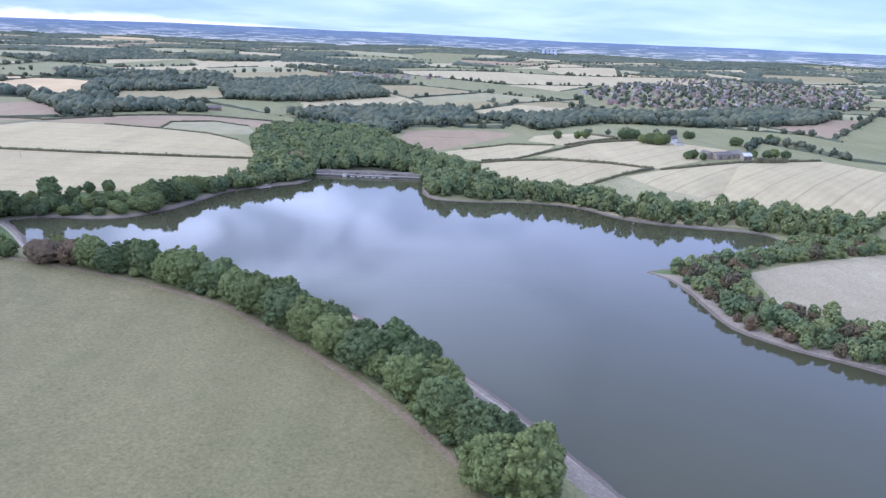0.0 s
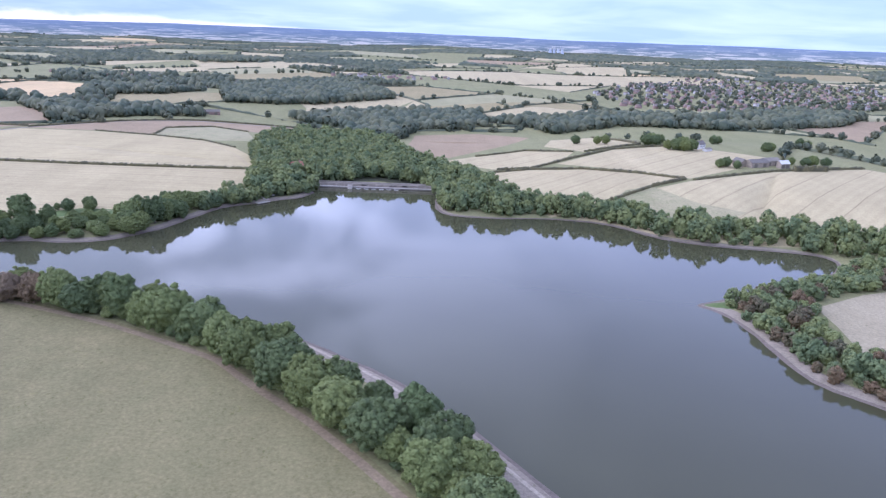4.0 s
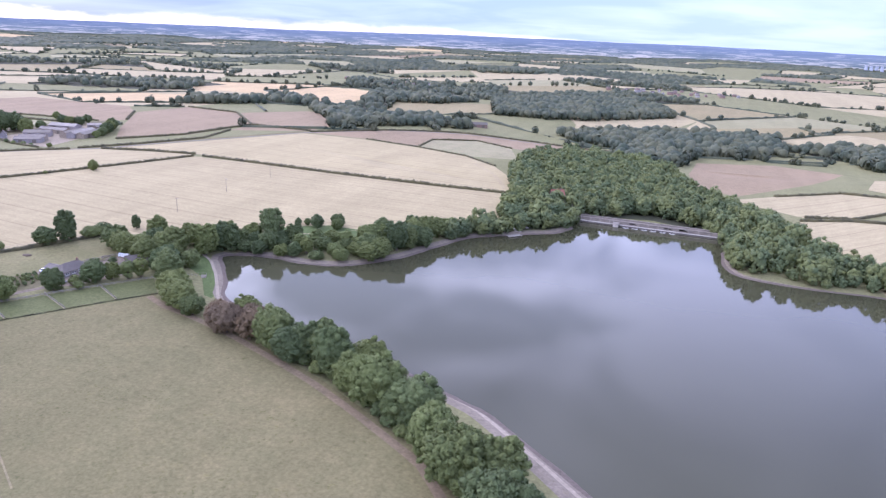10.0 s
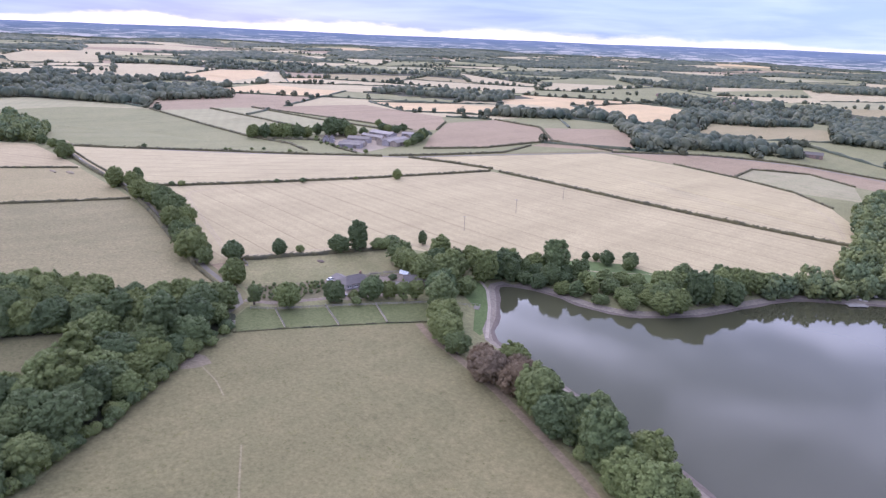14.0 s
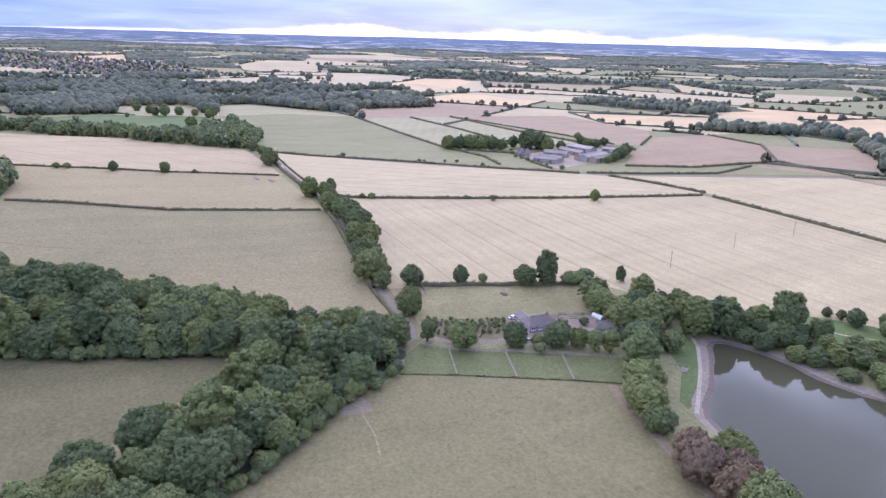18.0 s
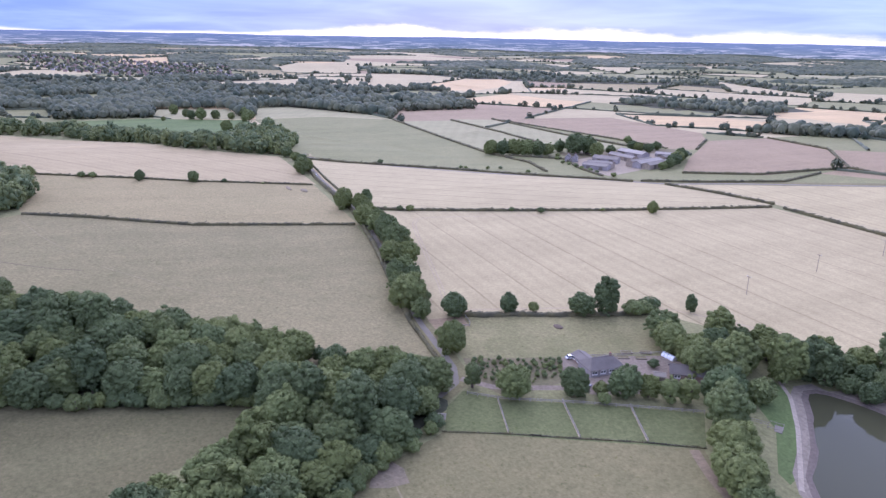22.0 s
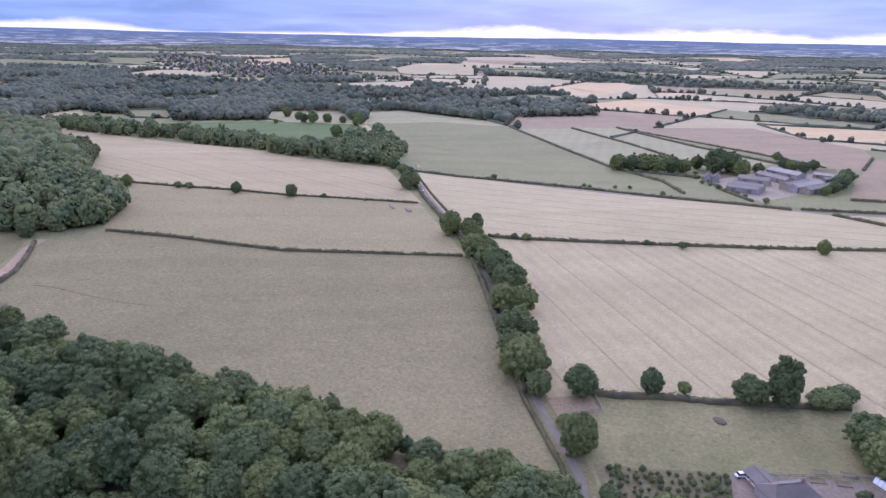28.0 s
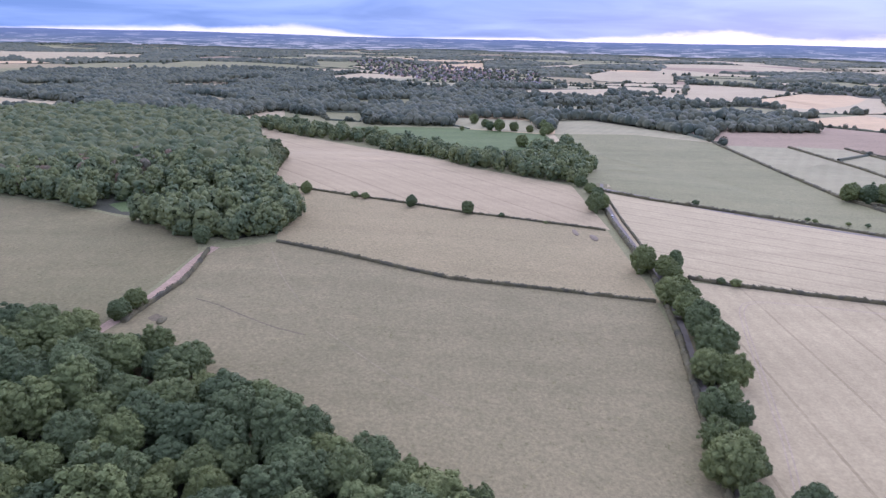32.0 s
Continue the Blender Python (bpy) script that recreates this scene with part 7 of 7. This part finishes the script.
fence([(-296, 318), (-277, 311)], "pale post and rail fence dividing the paddocks")
fence([(-287, 338), (-266, 330)], "pale post and rail fence dividing the paddocks")
fence([(-275, 357), (-256, 348)], "pale post and rail fence dividing the paddocks")
fence([(-303, 310), (-295, 320), (-284, 341), (-272, 361), (-262, 377)], "weathered fence along the top of the paddocks", 3.5)
fence([(-365, 340), (-354, 338), (-353, 322)], "timber rail fence round the sand arena", 3.0)
fence([(-314, 358), (-309, 374), (-302, 398)], "timber fence between the yard and the grass field", 3.5)

# poles across the big stubble field
pole = tagged(new("utility_pole"), "wooden electricity pole with a crossarm in the stubble", "utility pole", "electricity poles")
bm = bmesh.new()
bmesh.ops.create_cone(bm, cap_ends=True, segments=10, radius1=0.19, radius2=0.13, depth=10.5, matrix=Matrix.Translation((0, 0, 4.4)))
part("post", bm, M_TIMBER, pole)
part("crossarm", box(-1.2, 1.2, -0.08, 0.08, 9.0, 9.2), M_TIMBER, pole)
for sx in (-1.05, 0, 1.05):
    part("insulator", box(sx - 0.07, sx + 0.07, -0.07, 0.07, 9.2, 9.55), M_CONC, pole)
spots_ = [(-337, 478), (-347, 540), (-351, 600)]
pole.matrix_basis = Matrix.Translation((*spots_[0], ground_at(*spots_[0])))
for p in spots_[1:]:
    copy_thing(pole, Matrix.Translation((*p, ground_at(*p))))

# the farm
FARM = [(-641, 618, 35, 24, 12, 4.0, 1.9, M_SHEETD), (-649, 629, 35, 24, 12, 4.0, 1.9, M_SHEETD), (-670, 652, 35, 25, 11, 4.4, 2.2, M_SHEET), (-678, 679, 5, 34, 9, 4.0, 2.0, M_SHEETD), (-692, 704, 9, 33, 12, 4.5, 2.2, M_SHEETP),
        (-646, 674, 106, 34, 9, 4.6, 1.8, M_SHEET), (-637, 676, 106, 38, 9, 5.0, 2.0, M_SHEETP), (-628, 678, 106, 34, 9, 4.6, 1.8, M_SHEET), (-678, 734, 35, 18, 9, 3.2, 1.4, M_SHEETP), (-664, 722, 106, 12, 7, 3.2, 1.4, M_SHEETD)]
for i, (x, y, turn, lx, ly, h, rise, rf) in enumerate(FARM):
    building("farm_shed", x, y, turn, lx, ly, h, rise, M_TIMBER if i % 2 else M_STONE, rf, "long grey-roofed farm shed in the yard" if rf != M_SHEETP else "long farm shed with a pale weathered sheet roof", "farm building", doors=2, group="farm sheds")
building("farmhouse", -688, 619, 138, 9, 5.6, 4.4, 2.8, M_STONE, M_ROOFG, "pale gabled farmhouse with a slate roof", "house", windows=3, chimney=True)
building("farmhouse", -683.5, 624, 138, 9, 5.6, 4.4, 2.8, M_STONE, M_ROOFG, "pale gabled wing of the farmhouse", "house", windows=2, chimney=True)
for x, y, t, lx, ly, rf in ((284, 690, 20, 20, 9, M_SHEETD), (300, 700, 20, 17, 9, M_SHEET), (306, 686, 20, 10, 6, M_WHITE), (270, 694, 110, 11, 7, M_SHEETD)):
    building("farm_shed", x, y, t, lx, ly, 4.5, 2.4, M_TIMBER, rf, "grey-roofed shed of the hilltop farm", "farm building", doors=2, group="sheds of the hilltop farm")
for x, y, w in ((229, 838, 14), (236, 832, 13), (222, 832, 13), (230, 826, 12), (250, 792, 15), (241, 786, 14), (257, 786, 13), (248, 780, 13), (234, 792, 11), (307, 860, 11), (314, 864, 10), (439, 924, 12), (447, 920, 10), (337, 791, 11), (344, 796, 10),
                (255, 688, 10), (248, 684, 9), (262, 680, 8), (330, 694, 10), (340, 700, 11), (350, 696, 10), (322, 705, 8), (180, 845, 12), (172, 850, 10), (150, 862, 11)):
    plant("broad_%d" % (int(x) % 3), "farm_tree", x, y, w, "dense dark tree beside the hilltop farm", "trees of the hilltop farm", 0.85)
building("cottage", 270, 800, 40, 11, 7, 5.0, 3.2, M_WHITE, M_ROOFG, "white-walled cottage beside a clump of trees", "house", windows=2, chimney=True)
building("garden_shed", 272, 782, 30, 10, 4, 2.4, 1.0, M_WHITE, M_SHEET, "low white shed beside the cottage", "shed")
building("cottage", -126, 644, 35, 10, 7, 5.5, 4.0, M_BRICK, M_ROOFR, "red-roofed brick house among the trees", "house", windows=2, chimney=True)
building("farmhouse", -352, 1050, 20, 12, 8, 5, 3.2, M_BRICK, M_ROOFG, "brick house among distant trees", "house", windows=2, chimney=True)
building("barn", -330, 1062, 20, 22, 10, 4, 2.6, M_BRICK, M_SHEETD, "grey-roofed barn among distant trees", "farm building", doors=2)


M_TOWNW = plain("pale_town_walls", (0.33, 0.315, 0.29), 0.9, 0, 0.2, 0.1)
M_TOWNR = plain("town_tile_roofs", (0.175, 0.135, 0.112), 0.9, 0, 0.3, 0.1)


def village(name, poly, gap, seed, label, red):
    """Many small gabled houses, too far off to tell apart."""
    g = np.random.default_rng(seed)
    V, F, S, n = [], [], [], 0
    for x, y in scatter(poly, gap, seed):
        a, b, h, r = g.uniform(4, 7), g.uniform(3, 4), g.uniform(3.5, 5.5), g.uniform(2, 3)
        t = g.choice([0.3, 1.87]) + g.normal(0, 0.25)
        p = np.array([(-a, -b, -1), (a, -b, -1), (a, b, -1), (-a, b, -1), (-a, -b, h), (a, -b, h), (a, b, h), (-a, b, h), (-a, 0, h + r), (a, 0, h + r)], float)
        w = np.c_[p[:, 0] * math.cos(t) - p[:, 1] * math.sin(t) + x, p[:, 0] * math.sin(t) + p[:, 1] * math.cos(t) + y, p[:, 2] + ground_at(x, y)]
        q = np.array([(0, 1, 5), (0, 5, 4), (1, 2, 6), (1, 6, 5), (2, 3, 7), (2, 7, 6), (3, 0, 4), (3, 4, 7), (4, 5, 9), (4, 9, 8), (6, 7, 8), (6, 8, 9), (5, 6, 9), (7, 4, 8)])
        rf = 1 if g.random() < red else 2
        wl_ = 0 if g.random() < 0.35 else 3
        V.append(w); F.append(q + n); S += [wl_] * 8 + [rf] * 4 + [wl_] * 2
        n += 10
    return tagged(link_mesh(name, np.concatenate(V), np.concatenate(F), [M_TOWNW, M_TOWNR, M_ROOFG, M_BRICK], S), label, "houses", kind="stuff")


village("distant_town", TOWNS[0], 33, 61, "distant town of red and grey roofed houses among trees", 0.55)
village("distant_village", TOWNS[1], 30, 62, "distant village of pale houses among trees", 0.4)
for i, poly in enumerate(TOWNS):
    wood("town_trees", scatter(poly, 23, 160 + i), FARS, M_LEAFF, "trees between the houses of the distant town", 6, 12, 160 + i)
village("distant_village", [(-330, 2000), (-150, 2100), (60, 2060), (-60, 1930), (-260, 1900)], 34, 63, "distant village among hedgerow trees", 0.5)
village("distant_village", [(-950, 1750), (-800, 1850), (-680, 1800), (-780, 1680)], 34, 64, "distant village among hedgerow trees", 0.4)

# far horizon
bm = bmesh.new()
prev = None
for k in range(361):
    a = A0 - 0.4 + (A1 - A0 + 0.8) * k / 360
    top = 119 + 4.5 * math.sin(a * 3.1 + 1.0) + 2.6 * math.sin(a * 7.3) + 1.4 * math.sin(a * 17.0 + 2) + 0.9 * math.sin(a * 41.0) + 0.5 * math.sin(a * 97.0)
    x, y = MID[0] - 3900 * math.sin(a), MID[1] + 3900 * math.cos(a)
    cur = [bm.verts.new((x, y, 20)), bm.verts.new((x, y, 85)), bm.verts.new((x, y, top))]
    if prev:
        for i in (0, 1):
            bm.faces.new((prev[i], cur[i], cur[i + 1], prev[i + 1]))
    prev = cur


def hills_build(n, l, bs):
    pos = n.new("ShaderNodeNewGeometry").outputs["Position"]
    sep = n.new("ShaderNodeSeparateXYZ")
    l.new(pos, sep.inputs[0])
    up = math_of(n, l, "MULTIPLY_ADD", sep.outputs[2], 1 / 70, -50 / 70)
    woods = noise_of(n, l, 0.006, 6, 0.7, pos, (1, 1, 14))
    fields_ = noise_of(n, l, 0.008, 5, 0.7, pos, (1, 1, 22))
    # distance haze painted into the colours: bluer and flatter towards the top
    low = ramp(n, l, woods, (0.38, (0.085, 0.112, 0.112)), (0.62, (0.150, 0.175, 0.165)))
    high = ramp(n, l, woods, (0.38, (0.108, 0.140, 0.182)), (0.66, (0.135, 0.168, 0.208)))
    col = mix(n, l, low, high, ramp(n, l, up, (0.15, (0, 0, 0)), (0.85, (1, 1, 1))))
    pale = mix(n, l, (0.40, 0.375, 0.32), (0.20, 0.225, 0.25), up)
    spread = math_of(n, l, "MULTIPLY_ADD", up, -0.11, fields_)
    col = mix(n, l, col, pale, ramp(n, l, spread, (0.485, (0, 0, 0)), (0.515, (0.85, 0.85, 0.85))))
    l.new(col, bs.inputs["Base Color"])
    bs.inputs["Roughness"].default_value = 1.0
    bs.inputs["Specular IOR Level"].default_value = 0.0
    # the sheet glows with its own colour, like light scattered by the haze
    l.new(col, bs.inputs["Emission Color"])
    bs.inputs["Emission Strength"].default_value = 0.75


M_HILLS = material("hazed_hills_backdrop", hills_build)
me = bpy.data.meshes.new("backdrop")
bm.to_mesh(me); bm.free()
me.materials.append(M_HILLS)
tagged(new("backdrop", me), "low wooded hills and pale fields along the horizon, painted with blue haze", "hills", kind="structure")
# concrete faded to pale blue-grey, the distance haze put into its colour
M_TOWER = plain("hazed_tower_concrete", (0.46, 0.49, 0.55), 0.9, 0, 0.1, 0.05)
tower = tagged(new("cooling_tower"), "pale grey concrete cooling tower far away on the horizon", "cooling tower", "distant cooling towers")
bm = bmesh.new()
prev = None
for k in range(9):
    z = 22 * k / 8
    r = 9.5 - 3.6 * math.sin(min(1.0, k / 6.5) * math.pi / 2) + (0.5 if k == 8 else 0)
    cur = [bm.verts.new((r * math.cos(j * math.pi / 10), r * math.sin(j * math.pi / 10), z)) for j in range(20)]
    if prev:
        for j in range(20):
            bm.faces.new((prev[j], prev[(j + 1) % 20], cur[(j + 1) % 20], cur[j]))
    prev = cur
part("shell", bm, M_TOWER, tower)
part("basin", box(-10.5, 10.5, -10.5, 10.5, -6, 0.8), M_TOWER, tower)
ta = math.atan2(-(3065 - 0), 16778 - 40)
for k in range(4):
    a = ta + (k - 1.5) * 0.0055
    tx, ty = MID[0] - 3780 * math.sin(a), MID[1] + 3780 * math.cos(a)
    m = Matrix.Translation((tx, ty, ground_at(tx, ty) + 2 + (k % 2) * 2))
    if k == 0:
        tower.matrix_basis = m
    else:
        copy_thing(tower, m)


def mound(name, x, y, rx, ry, h, mat, label, category, seed):
    g = np.random.default_rng(seed)
    v, f = ico(3)
    v = v * (1 + g.uniform(-0.12, 0.12, (len(v), 1))) * (rx, ry, h)
    v[:, 2] = np.maximum(v[:, 2], -0.4)
    ob = tagged(link_mesh(name, v, f, mat, smooth=True), label, category)
    ob.matrix_basis = Matrix.Translation((x, y, ground_at(x, y)))
    return ob


mound("spoil_heap", -603, 331, 6, 2.2, 0.8, M_BARE, "heap of bare brown soil at the field corner", "soil heap", 3)
mound("spoil_heap", -612, 322, 7, 1.6, 0.5, M_BARE, "low strip of dumped straw-coloured soil", "soil heap", 4)
mound("scrub", -459, 138, 3.4, 1.6, 0.8, M_HEDGE, "low brown-green scrub patch in the pasture", "scrub", 5)
# plain mud mound added where a small dark ring lies in the grass
mound("dung_heap", -340, 372, 2.6, 1.8, 0.5, M_MUD, "small dark heap in the worn paddock", "heap", 6)

ROCKS = [(-140, 561), (-138, 560), (-137, 564), (-135, 562), (-134, 566), (-131, 565), (-131, 570), (-129, 569), (-133, 559), (-131, 560)]
for i, (x, y) in enumerate(ROCKS):
    w_ = 0.7 + 0.5 * ((i * 7) % 5) / 4
    mound("boulder", x, y, w_ * 1.3, w_, w_ * 0.7, M_DAML, "pale boulder lying on the lake shore", "boulder", 20 + i)["group"] = "boulders by the landing stage"
